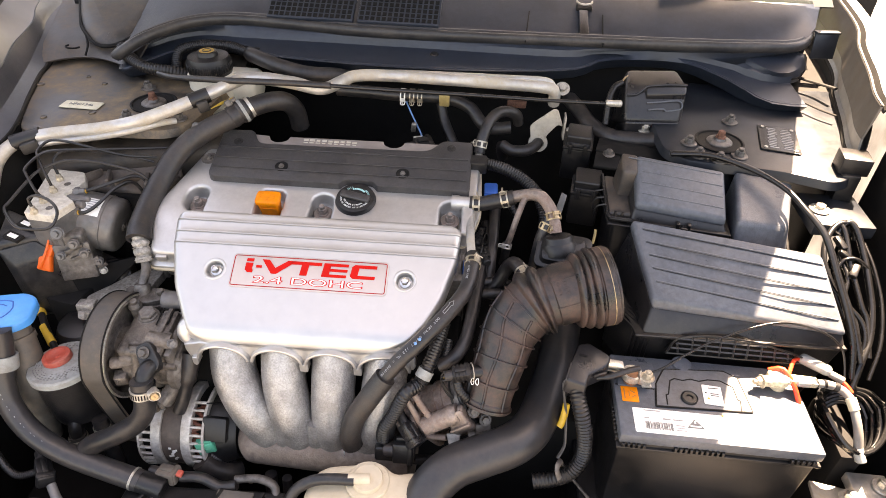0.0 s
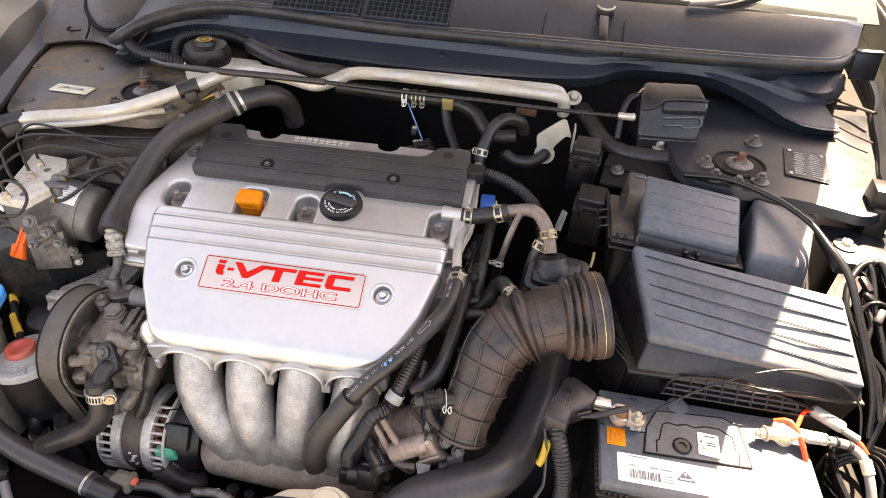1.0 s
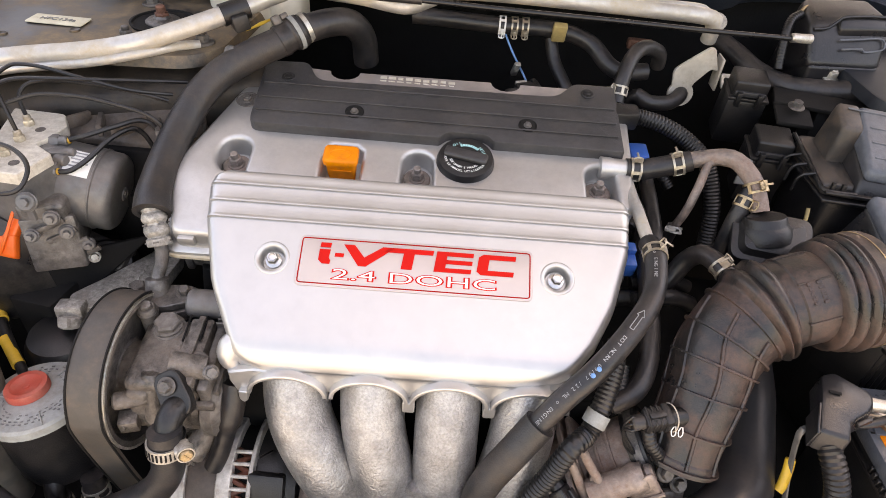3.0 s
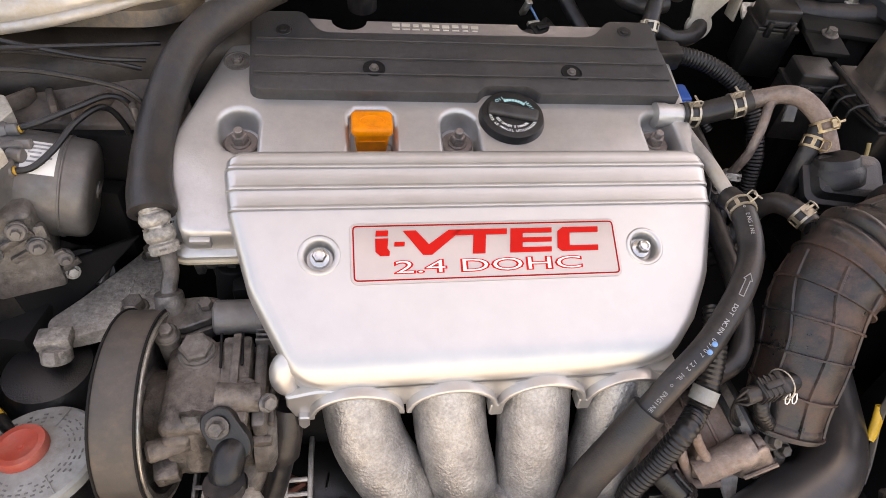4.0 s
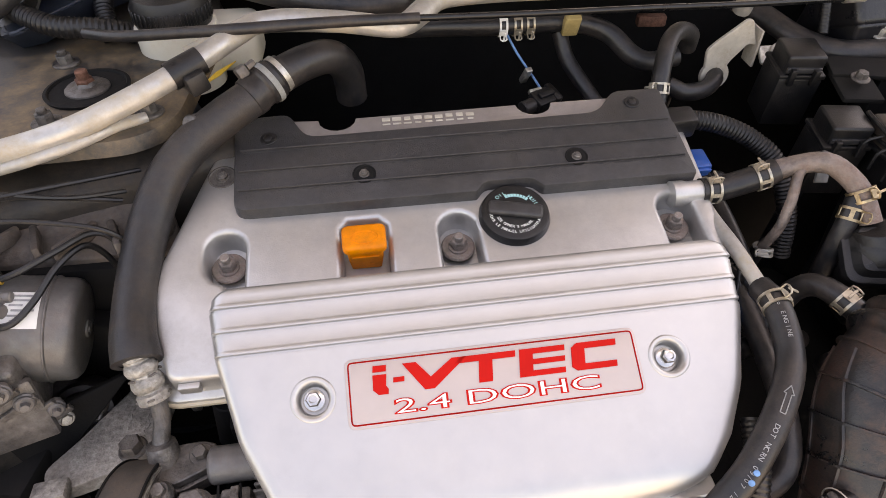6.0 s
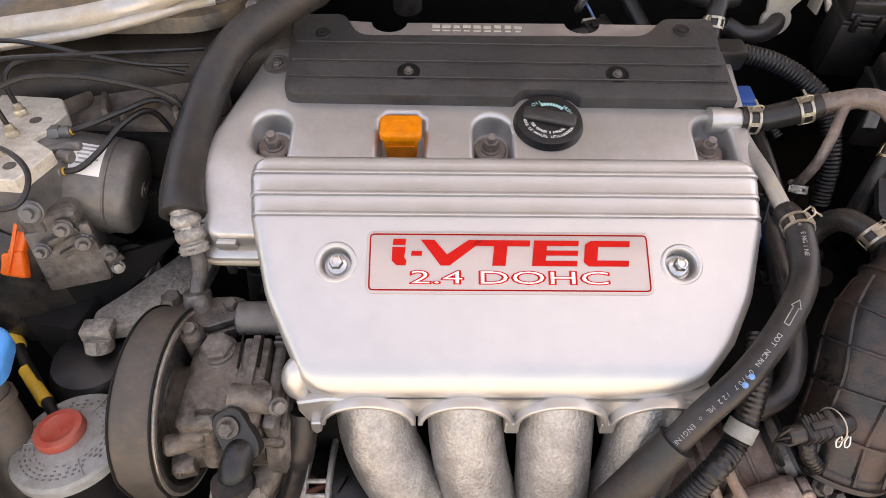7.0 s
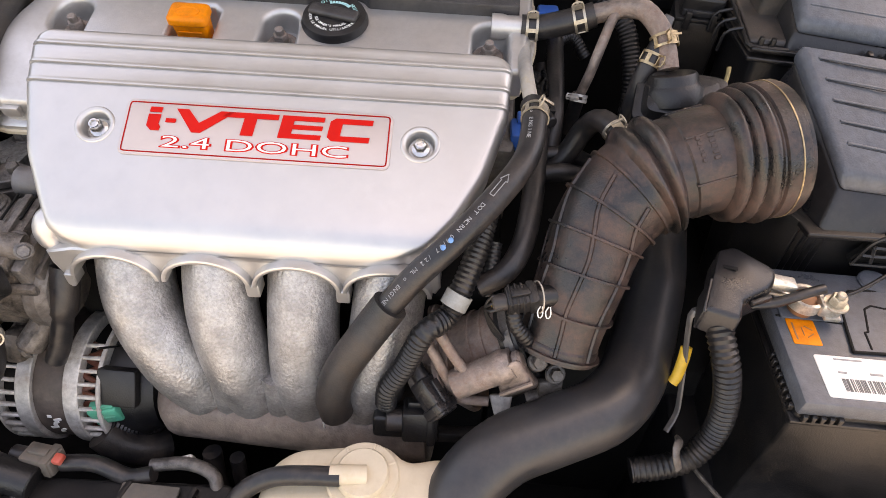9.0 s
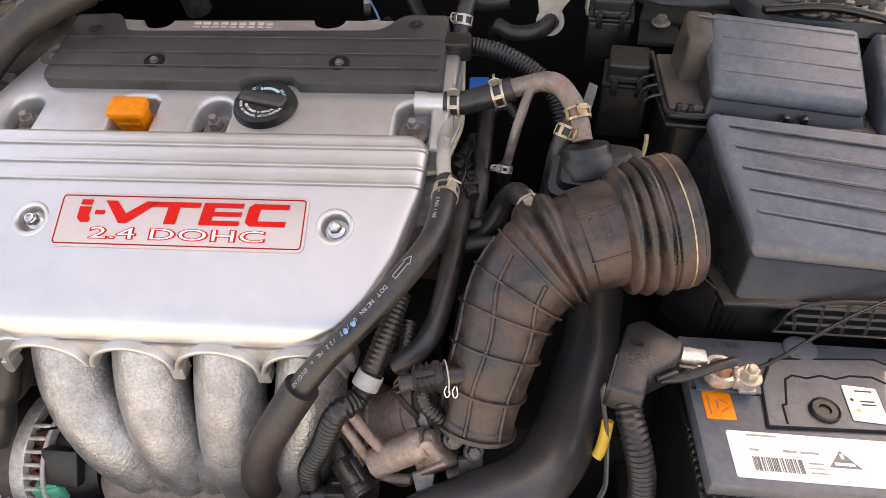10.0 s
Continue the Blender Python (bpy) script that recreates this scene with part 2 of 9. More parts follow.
def joined(*meshes):
    out = bmesh.new()
    for bm in meshes:
        me = bpy.data.meshes.new("tmp")
        bm.to_mesh(me)
        bm.free()
        out.from_mesh(me)
        bpy.data.meshes.remove(me)
    return out


def moved(bm, m):
    bmesh.ops.transform(bm, matrix=m, verts=bm.verts)
    return bm


def box(sx, sy, sz, m=I4, bevel=0.002, seg=2):
    """A bevelled block, centred."""
    bm = bmesh.new()
    bmesh.ops.create_cube(bm, size=1.0)
    bmesh.ops.scale(bm, vec=(sx, sy, sz), verts=bm.verts)
    if bevel:
        bmesh.ops.bevel(bm, geom=bm.edges[:], offset=min(bevel, 0.45 * min(sx, sy, sz)), segments=seg, profile=0.5, affect="EDGES")
    return moved(bm, m)


def hexa(top, bottom, bevel=0.004, seg=3):
    """A block between two four-cornered faces, corners in the same order."""
    bm = bmesh.new()
    a = [bm.verts.new(p) for p in top]
    b = [bm.verts.new(p) for p in bottom]
    bm.faces.new(a)
    bm.faces.new(b[::-1])
    for i in range(4):
        j = (i + 1) % 4
        bm.faces.new((a[j], a[i], b[i], b[j]))
    bmesh.ops.recalc_face_normals(bm, faces=bm.faces)
    if bevel:
        bmesh.ops.bevel(bm, geom=bm.edges[:], offset=bevel, segments=seg, profile=0.5, affect="EDGES")
    return bm


def lathe(profile, m=I4, seg=32):
    """A body of revolution about z from (radius, height) pairs."""
    bm = bmesh.new()
    rings = []
    for r, z in profile:
        if r < 1e-6:
            rings.append([bm.verts.new((0, 0, z))])
        else:
            rings.append([bm.verts.new((r * math.cos(2 * math.pi * k / seg), r * math.sin(2 * math.pi * k / seg), z)) for k in range(seg)])
    for a, b in zip(rings, rings[1:]):
        for k in range(seg):
            q = (k + 1) % seg
            if len(a) == 1 and len(b) > 1:
                bm.faces.new((a[0], b[q], b[k]))
            elif len(b) == 1 and len(a) > 1:
                bm.faces.new((a[k], a[q], b[0]))
            elif len(a) > 1:
                bm.faces.new((a[k], a[q], b[q], b[k]))
    if profile[0] == profile[-1] and len(rings[0]) > 1:
        bmesh.ops.remove_doubles(bm, verts=rings[0] + rings[-1], dist=1e-7)
        bmesh.ops.recalc_face_normals(bm, faces=bm.faces)
        return moved(bm, m)
    for ring, flip in ((rings[0], True), (rings[-1], False)):
        if len(ring) > 1:
            bm.faces.new(ring[::-1] if flip else ring)
    bmesh.ops.recalc_face_normals(bm, faces=bm.faces)
    return moved(bm, m)


def strip(points, r):
    """A line of straight rods through the points."""
    return joined(*[tube([a, b], r, 6, 0.02) for a, b in zip(points, points[1:])])


def cyl(r, h, m=I4, seg=28, edge=0.0012, r2=None):
    """A cylinder along z from 0 to h with eased rims."""
    r2 = r if r2 is None else r2
    e = min(edge, h * 0.4, r * 0.4, r2 * 0.4)
    return lathe([(0, 0), (r - e, 0), (r, e), (r2, h - e), (r2 - e, h), (0, h)], m, seg)


def smooth_path(points, step=0.006):
    """Points along a rounded path through the given ones, evenly spaced."""
    p = [Vector(q) for q in points]
    if len(p) == 2:
        fine = [p[0].lerp(p[1], k / 20) for k in range(21)]
    else:
        p = [p[0] * 2 - p[1]] + p + [p[-1] * 2 - p[-2]]
        fine = []
        for a, b, c, d in zip(p, p[1:], p[2:], p[3:]):
            for k in range(16):
                t = k / 16
                fine.append(0.5 * ((2 * b) + (c - a) * t + (2 * a - 5 * b + 4 * c - d) * t * t + (3 * b - a - 3 * c + d) * t ** 3))
        fine.append(p[-2])
    lengths = [0.0]
    for a, b in zip(fine, fine[1:]):
        lengths.append(lengths[-1] + (b - a).length)
    n = max(2, round(lengths[-1] / step))
    out, i = [], 0
    for k in range(n + 1):
        s = lengths[-1] * k / n
        while i < len(fine) - 2 and lengths[i + 1] < s:
            i += 1
        t = (s - lengths[i]) / max(1e-9, lengths[i + 1] - lengths[i])
        out.append(fine[i].lerp(fine[i + 1], t))
    return out


def tube(points, r, seg=16, step=0.006, flat=1.0, swell=None, caps=True, up=(0, 0, 1)):
    """A round (or flattened) pipe along a path. swell(distance, share) scales its radius."""
    path = smooth_path(points, step)
    bm = bmesh.new()
    rings, side, s = [], None, 0.0
    total = sum((b - a).length for a, b in zip(path, path[1:]))
    for i, c in enumerate(path):
        d = (path[min(i + 1, len(path) - 1)] - path[max(i - 1, 0)]).normalized()
        if side is None:
            side = d.cross(Vector(up))
            if side.length < 1e-3:
                side = d.cross(Vector((0, 1, 0.2)))
        side = (side - d * side.dot(d)).normalized()
        lift = side.cross(d)
        if i:
            s += (c - path[i - 1]).length
        k = r * (swell(s, s / total) if swell else 1.0)
        rings.append([bm.verts.new(c + side * (k * math.cos(2 * math.pi * j / seg)) + lift * (k * flat * math.sin(2 * math.pi * j / seg))) for j in range(seg)])
    for a, b in zip(rings, rings[1:]):
        for j in range(seg):
            q = (j + 1) % seg
            bm.faces.new((a[j], b[j], b[q], a[q]))
    if caps:
        bm.faces.new(rings[0])
        bm.faces.new(rings[-1][::-1])
    bmesh.ops.recalc_face_normals(bm, faces=bm.faces)
    return bm


def ribbed(pitch, depth):
    return lambda s, k: 1.0 + depth * (0.5 + 0.5 * math.cos(2 * math.pi * s / pitch)) - depth * 0.5


def corrugated(points, r, pitch=0.0040, depth=0.11, seg=14):
    return tube(points, r, seg, pitch / 4, swell=ribbed(pitch, depth))


def fillet(points, radius, n=4):
    """A closed outline with its corners rounded; radius is one number or one for each corner."""
    out, k = [], len(points)
    for i, p in enumerate(points):
        p, a, b = Vector(p), Vector(points[i - 1]), Vector(points[(i + 1) % k])
        r = radius[i] if isinstance(radius, (list, tuple)) else radius
        u, v = (a - p), (b - p)
        cut = min(r, 0.48 * u.length, 0.48 * v.length)
        if cut < 1e-5:
            out.append(p)
            continue
        s, e = p + u.normalized() * cut, p + v.normalized() * cut
        for j in range(n + 1):
            t = j / n
            out.append(s * (1 - t) ** 2 + p * (2 * t * (1 - t)) + e * t * t)
    return [tuple(q) for q in out]


def rounded(w, h, r, n=4, x=0.0, y=0.0):
    return fillet([(x - w / 2, y - h / 2), (x + w / 2, y - h / 2), (x + w / 2, y + h / 2), (x - w / 2, y + h / 2)], r, n)


def offset_outline(pts, d):
    out, k = [], len(pts)
    area = sum(pts[i - 1][0] * pts[i][1] - pts[i][0] * pts[i - 1][1] for i in range(k))
    sgn = 1 if area > 0 else -1
    for i in range(k):
        a, p, b = Vector(pts[i - 1]), Vector(pts[i]), Vector(pts[(i + 1) % k])
        e1, e2 = (p - a).normalized(), (b - p).normalized()
        n = Vector((e1.y + e2.y, -e1.x - e2.x)) * sgn
        n = n.normalized() if n.length > 1e-6 else Vector((e1.y, -e1.x)) * sgn
        c = max(0.5, n.dot(Vector((e1.y, -e1.x)) * sgn))
        out.append(p + n * (d / c))
    return [tuple(q) for q in out]


def slab(outline, layers, m=I4, shape=None):
    """A plate from stacked copies of an outline: layers of (grow, height), from the top down."""
    bm = bmesh.new()
    rings = []
    for layer in layers:
        grow, z = layer[0], layer[1]
        dx, dy = layer[2:] if len(layer) > 2 else (0, 0)
        ring = [(x + dx, y + dy, z) for x, y in offset_outline(outline, grow)]
        rings.append([bm.verts.new(q) for q in ring])
    k = len(outline)
    bm.faces.new(rings[0])
    bm.faces.new(rings[-1][::-1])
    for a, b in zip(rings, rings[1:]):
        for i in range(k):
            j = (i + 1) % k
            bm.faces.new((a[i], b[i], b[j], a[j]))
    bmesh.ops.recalc_face_normals(bm, faces=bm.faces)
    bmesh.ops.triangulate(bm, faces=[f for f in bm.faces if len(f.verts) > 4])
    if shape:
        for v in bm.verts:
            v.co = shape(*v.co)
    return moved(bm, m)


def plate(outline, thick, m=I4, ease=0.0012):
    """A flat plate with eased rims; its top lies at z = 0."""
    e = min(ease, thick * 0.4)
    return slab(outline, [(-e, 0), (-e * 0.3, -e * 0.3), (0, -e), (0, -thick)], m)


def hexagon(r, h, m=I4):
    return lathe([(0, 0), (r, 0), (r, h * 0.8), (r * 0.86, h), (0, h)], m, 6)


def bolt_mesh(r=0.006, h=0.006, washer=1.55, stud=0.0, m=I4):
    """A flanged hexagon bolt, or a nut with a stud."""
    bits = [cyl(r * washer, h * 0.3, I4, 20, 0.0006), hexagon(r, h, Matrix.Translation((0, 0, h * 0.3)))]
    if stud:
        bits.append(cyl(r * 0.55, stud, Matrix.Translation((0, 0, h * 1.2)), 12, 0.0008))
    return moved(joined(*bits), m)


def clamp_mesh(r, width, m=I4, ears=True, spin=0.0):
    """A spring band round a hose along z, with its two ears."""
    bits, w = [], width / 2
    for a in (-w, w):
        bits.append(lathe([(r, a - 0.0011), (r + 0.0011, a - 0.0011), (r + 0.0011, a + 0.0011), (r, a + 0.0011), (r, a - 0.0011)], I4, 28))
    turn = Matrix.Rotation(radians(spin), 4, "Z")
    for k in range(5):
        bits.append(box(0.0009, 0.0034 if k else 0.008, width, turn @ Matrix.Rotation(radians(72 * k), 4, "Z") @ shift(r + 0.0005, 0, 0), 0))
    if ears:
        q, h = w * 0.95, r + 0.0065
        a = 1
        bits.append(tube([turn @ Vector(p) for p in ((r, 0.0042 * a, -q), (h, 0.0048 * a, -q), (h + 0.0012, 0.0048 * a, 0), (h, 0.0048 * a, q), (r, 0.0042 * a, q))], 0.0008, 6, 0.003))
        bits.append(box(0.0012, 0.011, 0.0022, turn @ shift(h, 0, 0), 0.0003, 1))
    return moved(joined(*bits), m)


def world_of(ob):
    if ob is None:
        return Matrix.Identity(4)
    if ob.parent is None:
        return ob.matrix_basis.copy()
    return world_of(ob.parent) @ ob.matrix_parent_inverse @ ob.matrix_basis


def part(name, bm, material, parent=None, label="", sharp=38):
    me = bpy.data.meshes.new(name)
    bm.to_mesh(me)
    bm.free()
    me.materials.append(material)
    me.shade_smooth()
    me.set_sharp_from_angle(angle=radians(sharp))
    ob = new(name, me)
    if parent is not None:
        ob.parent = parent
        ob.matrix_parent_inverse = world_of(parent).inverted()
    return tagged(ob, label)


def thing(name, at, label, category, group="", kind=""):
    ob = new(name)
    ob.empty_display_size = 0.02
    ob.matrix_basis = Matrix.Translation(at)
    return tagged(ob, label, category, group, kind)


def solo(name, bm, material, label, category, group="", kind="", sharp=38):
    """A thing of one mesh, its origin at the middle of its base."""
    lo = Vector([min(v.co[i] for v in bm.verts) for i in range(3)])
    hi = Vector([max(v.co[i] for v in bm.verts) for i in range(3)])
    base = Vector(((lo.x + hi.x) / 2, (lo.y + hi.y) / 2, lo.z))
    moved(bm, Matrix.Translation(-base))
    ob = part(name, bm, material, None, "", sharp)
    ob.matrix_basis = Matrix.Translation(base)
    return tagged(ob, label, category, group, kind)


def lettering(text, size, m, depth=0.0003, grow=0.0, stretch=1.0, spacing=1.0):
    """A mesh of built-in letters, centred."""
    cu = bpy.data.curves.new("text", "FONT")
    cu.body, cu.size, cu.extrude, cu.offset, cu.align_x, cu.align_y = text, size, depth, grow, "CENTER", "CENTER"
    cu.space_character, cu.resolution_u = spacing, 3
    ob = new("text", cu)
    dg = bpy.context.evaluated_depsgraph_get()
    me = bpy.data.meshes.new_from_object(ob.evaluated_get(dg))
    bpy.data.objects.remove(ob)
    bm = bmesh.new()
    bm.from_mesh(me)
    bpy.data.meshes.remove(me)
    bmesh.ops.scale(bm, vec=(stretch, 1, 1), verts=bm.verts)
    return moved(bm, m)


def islands(bm):
    """The loose pieces of a mesh, each as a mesh of its own."""
    left, out = set(bm.verts), []
    while left:
        stack, piece = [left.pop()], []
        while stack:
            v = stack.pop()
            piece.append(v)
            for e in v.link_edges:
                o = e.other_vert(v)
                if o in left:
                    left.remove(o)
                    stack.append(o)
        one, twin = bmesh.new(), {}
        for v in piece:
            twin[v] = one.verts.new(v.co)
        for f in {f for v in piece for f in v.link_faces}:
            one.faces.new([twin[v] for v in f.verts])
        out.append(one)
    bm.free()
    return out


COV = frame_at((-0.157, 0.725, 0.8685), 1.9, 28.2)
CC = frame_at((-0.15, 0.907, 0.926), 1.5, 13.5)


def shift(x, y, z=0.0):
    return Matrix.Translation((x, y, z))

# ---- the setting ----
solo("ground", box(160, 160, 0.2, shift(0, 0, -0.1), 0), ASPHALT, "pale dusty concrete ground under the car", "ground", kind="structure")
# Floor, firewall and front wall get their deep shade from a near-black colour.
solo("bay_floor", box(1.5, 1.2, 0.02, shift(-0.03, 0.80, 0.33), 0.004), BAYDARK, "tray under the engine bay, coloured near-black for deep shade", "floor", kind="structure")
solo("wall_firewall", box(1.42, 0.02, 0.92, shift(-0.07, 1.312, 0.572), 0.003), BAYDARK, "firewall behind the engine, coloured near-black for deep shade", "wall", kind="structure")
solo("wall_front", box(1.44, 0.03, 0.50, shift(-0.03, 0.405, 0.40), 0.004), BAYDARK, "radiator support at the front of the bay, shade put into its black", "wall", kind="structure")


def resampled(points, n):
    p = smooth_path(points, 0.004)
    return [p[round(k * (len(p) - 1) / n)] for k in range(n + 1)]


def sheet(rows, thick=0.003):
    """A skin through rows of points."""
    bm = bmesh.new()
    grid = [[bm.verts.new(p) for p in resampled(r, 48)] for r in rows]
    for a, b in zip(grid, grid[1:]):
        for i in range(len(a) - 1):
            bm.faces.new((a[i], a[i + 1], b[i + 1], b[i]))
    bmesh.ops.recalc_face_normals(bm, faces=bm.faces)
    if thick:
        bmesh.ops.solidify(bm, geom=bm.faces[:], thickness=thick)
    return bm


def apron(side):
    """One side of the bay: the wheel house wall, the strut tower with its top plate, trim and the fender."""
    s = side

    def flip(points):
        return [(-0.03 + s * (-0.03 - x), y, z) if s > 0 else (x, y, z) for x, y, z in points]

    def sx(d):
        return -0.03 + s * d
    name = "wall_right" if s > 0 else "wall_left"
    wall = thing(name, (sx(0.60), 0.85, 0.33), "grey painted inner wing with strut tower and channel", "wall", kind="structure")
    # Inner panel and wheel house are blackened in place of shade.
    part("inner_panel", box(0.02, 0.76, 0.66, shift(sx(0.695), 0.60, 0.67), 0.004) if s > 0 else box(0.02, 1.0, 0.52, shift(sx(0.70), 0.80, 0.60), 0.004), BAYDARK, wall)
    tower = lathe([(0.13, 0.0), (0.11, 0.30), (0.085, 0.40), (0.08, 0.41)], shift(sx(0.475), 1.05, 0.53), 32)
    part("strut_tower", tower, BAYCLEAN, wall)
    near = 0.948 if s > 0 else 0.925
    out = fillet([(sx(0.37), near + 0.03), (sx(0.40), near), (sx(0.53), near - 0.01), (sx(0.60), near - 0.035), (sx(0.625), near - 0.02), (sx(0.70), 1.046), (sx(0.745), 1.13), (sx(0.75), 1.25), (sx(0.38), 1.25), (sx(0.36), 1.15)], 0.03, 5)
    if s < 0:
        out = out[::-1]
    part("tower_plate", slab(out, [(-0.004, 0.0), (-0.001, -0.001), (0, -0.004), (0.002, -0.014)], shift(0, 0, 0.962)), BAY if s < 0 else BAYCLEAN, wall, "grey tower plate filmed with brown dust")
    foot = flip([(-0.705, 0.76, 0.88), (-0.695, 0.83, 0.92), (-0.664, 0.898, 0.956), (-0.707, 1.011, 0.963), (-0.740, 1.090, 0.963), (-0.752, 1.135, 0.966), (-0.775, 1.20, 0.985), (-0.80, 1.30, 1.0), (-0.83, 1.6, 1.03)])
    if s > 0:
        foot = [(0.63, 0.76, 0.88), (0.632, 0.84, 0.93), (0.625, 0.93, 0.955), (0.620, 0.99, 0.960), (0.626, 1.031, 0.962), (0.649, 1.106, 0.964), (0.678, 1.22, 0.968), (0.705, 1.32, 0.98), (0.73, 1.6, 1.0)]
    if s > 0:
        foot = foot[3:]
    edge = flip([(-0.715, 0.75, 0.97), (-0.710, 0.84, 0.995), (-0.712, 0.90, 1.004), (-0.718, 0.95, 1.008), (-0.745, 1.022, 1.010), (-0.784, 1.11, 1.012), (-0.805, 1.20, 1.02), (-0.84, 1.30, 1.035), (-0.87, 1.6, 1.06)])
    rim = flip([(-0.725, 0.74, 1.005), (-0.728, 0.85, 1.035), (-0.735, 0.955, 1.048), (-0.775, 1.037, 1.050), (-0.830, 1.153, 1.052), (-0.87, 1.28, 1.06), (-0.90, 1.6, 1.09)])
    if s > 0:
        edge = [(x + 0.004, y, z + 0.035) for x, y, z in foot]
        rim = [(x + 0.006, y, z + 0.055) for x, y, z in edge]
    part("trim", sheet([foot, [((p[0] + q[0]) / 2 - s * -0.006, (p[1] + q[1]) / 2, p[2] * 0.75 + q[2] * 0.25) for p, q in zip(foot, edge)], edge]), COWL if s < 0 else BODYDULL, wall, "dark grey trim between tower plate and fender")
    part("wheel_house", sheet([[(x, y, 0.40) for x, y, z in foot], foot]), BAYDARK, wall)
    part("trim_edge", tube([(x, y, z + 0.002) for x, y, z in foot], 0.0032, 6), BAYDARK, wall, "black rubber bead along the trim")
    # Lip colours are duller than the body paint to stand for shade.
    part("fender_lip", sheet([edge, rim]), INNERWING if s < 0 else FENDERIN, wall, "fender lip, body sheet darkened to a shaded grey")

    def out_by(points, d, dz):
        return [(x + s * d, y, z + dz) for x, y, z in points]
    part("gap_strip", sheet([out_by(rim, -0.002, 0.0), out_by(rim, 0.004, -0.008), out_by(rim, 0.010, 0.001)]), BAYDARK, wall, "black gap strip along the fender")
    part("fender_skin", sheet([out_by(rim, 0.0095, 0.001), out_by(rim, 0.03, 0.0), out_by(rim, 0.055, -0.02), out_by(rim, 0.085, -0.10), out_by(rim, 0.095, -0.6)]), BODY, wall, "silver fender skin")
    return wall


apron(1)
apron(-1)

# the cowl: a lip under the seal, the seal, and the plastic panel up to the glass
cowl = thing("cowl", (-0.03, 1.24, 0.95), "dusty grey plastic cowl below the windscreen", "cowl", kind="structure")
seal_line = [(-0.604, 1.135, 0.998), (-0.584, 1.098, 1.008), (-0.549, 1.125, 1.028), (-0.505, 1.187, 1.035), (-0.453, 1.222, 1.036), (-0.39, 1.236, 1.034), (-0.30, 1.232, 1.032), (-0.144, 1.224, 1.03), (0.156, 1.234, 1.03), (0.443, 1.250, 1.03), (0.560, 1.264, 1.03), (0.600, 1.272, 1.03), (0.628, 1.292, 1.031), (0.646, 1.325, 1.034), (0.662, 1.375, 1.041), (0.676, 1.43, 1.050)]
lip_line = [(-0.610, 1.145, 0.975), (-0.575, 1.090, 0.985), (-0.535, 1.12, 0.994), (-0.48, 1.18, 1.0), (-0.40, 1.195, 1.0), (-0.312, 1.152, 1.0), (-0.049, 1.140, 1.0), (0.189, 1.172, 1.0), (0.26, 1.228, 1.0), (0.33, 1.250, 1.0), (0.41, 1.248, 1.0), (0.47, 1.215, 0.99), (0.507, 1.176, 0.983), (0.530, 1.148, 0.979), (0.560, 1.138, 0.977), (0.600, 1.143, 0.975)]
low_line = [(x, y + 0.020, z - 0.020) for x, y, z in lip_line]
step_line = [(x, min(y + 0.085, 1.222 + 0.03 * (x > 0.25)), z + 0.004) for x, y, z in lip_line]
part("scuttle_lip", sheet([low_line, lip_line, step_line, [(x, y + 0.004, z + 0.012) for x, y, z in step_line], [(x, y + 0.003, z - 0.008) for x, y, z in seal_line]]), COWL, cowl)
part("lip_bead", tube([(x, y + 0.001, z + 0.001) for x, y, z in lip_line], 0.003, 8), COWL, cowl)
part("lip_plug", lathe([(0.008, -0.004), (0.008, 0.001), (0.0065, 0.0022), (0, 0.0016)], frame_at((-0.042, 1.196, 1.006), 0, 8), 20), BLACK, cowl)
part("lip_seam", box(0.0015, 0.085, 0.003, frame_at((-0.066, 1.19, 1.0035), 4, 3), 0), BAYDARK, cowl)
part("weather_strip", joined(tube(seal_line, 0.0105, 14, 0.01, 0.8), tube([(x, y + 0.009, z + 0.007) for x, y, z in seal_line], 0.0045, 8, 0.01)), SEALRUBBER, cowl, "long black rubber weather strip")
back_line = [(x, y - 0.002, z - 0.010) for x, y, z in seal_line]
mid_line = [(x * 1.02, max(y + 0.02, 1.31), max(1.045, z + 0.005)) for x, y, z in seal_line]
glass_line = [(x * 1.04, 1.368 + 0.05 * x * x + max(0.0, y - 1.35), 1.074) for x, y, z in seal_line]
part("cowl_panel", sheet([back_line, mid_line, glass_line]), COWL, cowl, "flat grey cowl panel with vent grilles")
for x0, count in ((-0.352, 15), (-0.182, 14)):
    vent = part("vent_grille", box(0.0105 * count + 0.004, 0.098, 0.010, frame_at((x0 + 0.0105 * (count - 1) / 2, 1.276, 1.066), 0, 30), 0.002), COWL, cowl, "square-holed plastic vent grille")
    for i in range(count):
        for j in range(8):
            # Not cut through: a black block gives each hole its shade.
            part("vent_hole", box(0.0072, 0.0076, 0.003, frame_at((x0 + 0.0105 * i, 1.276, 1.066), 0, 30) @ shift(0, -0.041 + 0.0112 * j, 0.0047), 0), BAYDARK, vent)
for x in (0.124, 0.262):
    part("panel_seam", box(0.0022, 0.16, 0.003, frame_at((x, 1.30, 1.0475), -3, 13), 0), BAYDARK, cowl)
part("panel_clip", joined(box(0.030, 0.016, 0.010, frame_at((0.228, 1.335, 1.062), 0, 18), 0.002), box(0.016, 0.09, 0.006, frame_at((0.226, 1.28, 1.046), 0, 16), 0.001)), BLACK, cowl)
part("clip_wire", tube([(0.214, 1.345, 1.070), (0.216, 1.330, 1.071), (0.228, 1.324, 1.070), (0.240, 1.331, 1.071), (0.243, 1.347, 1.070)], 0.0018, 6), PIPE, cowl)
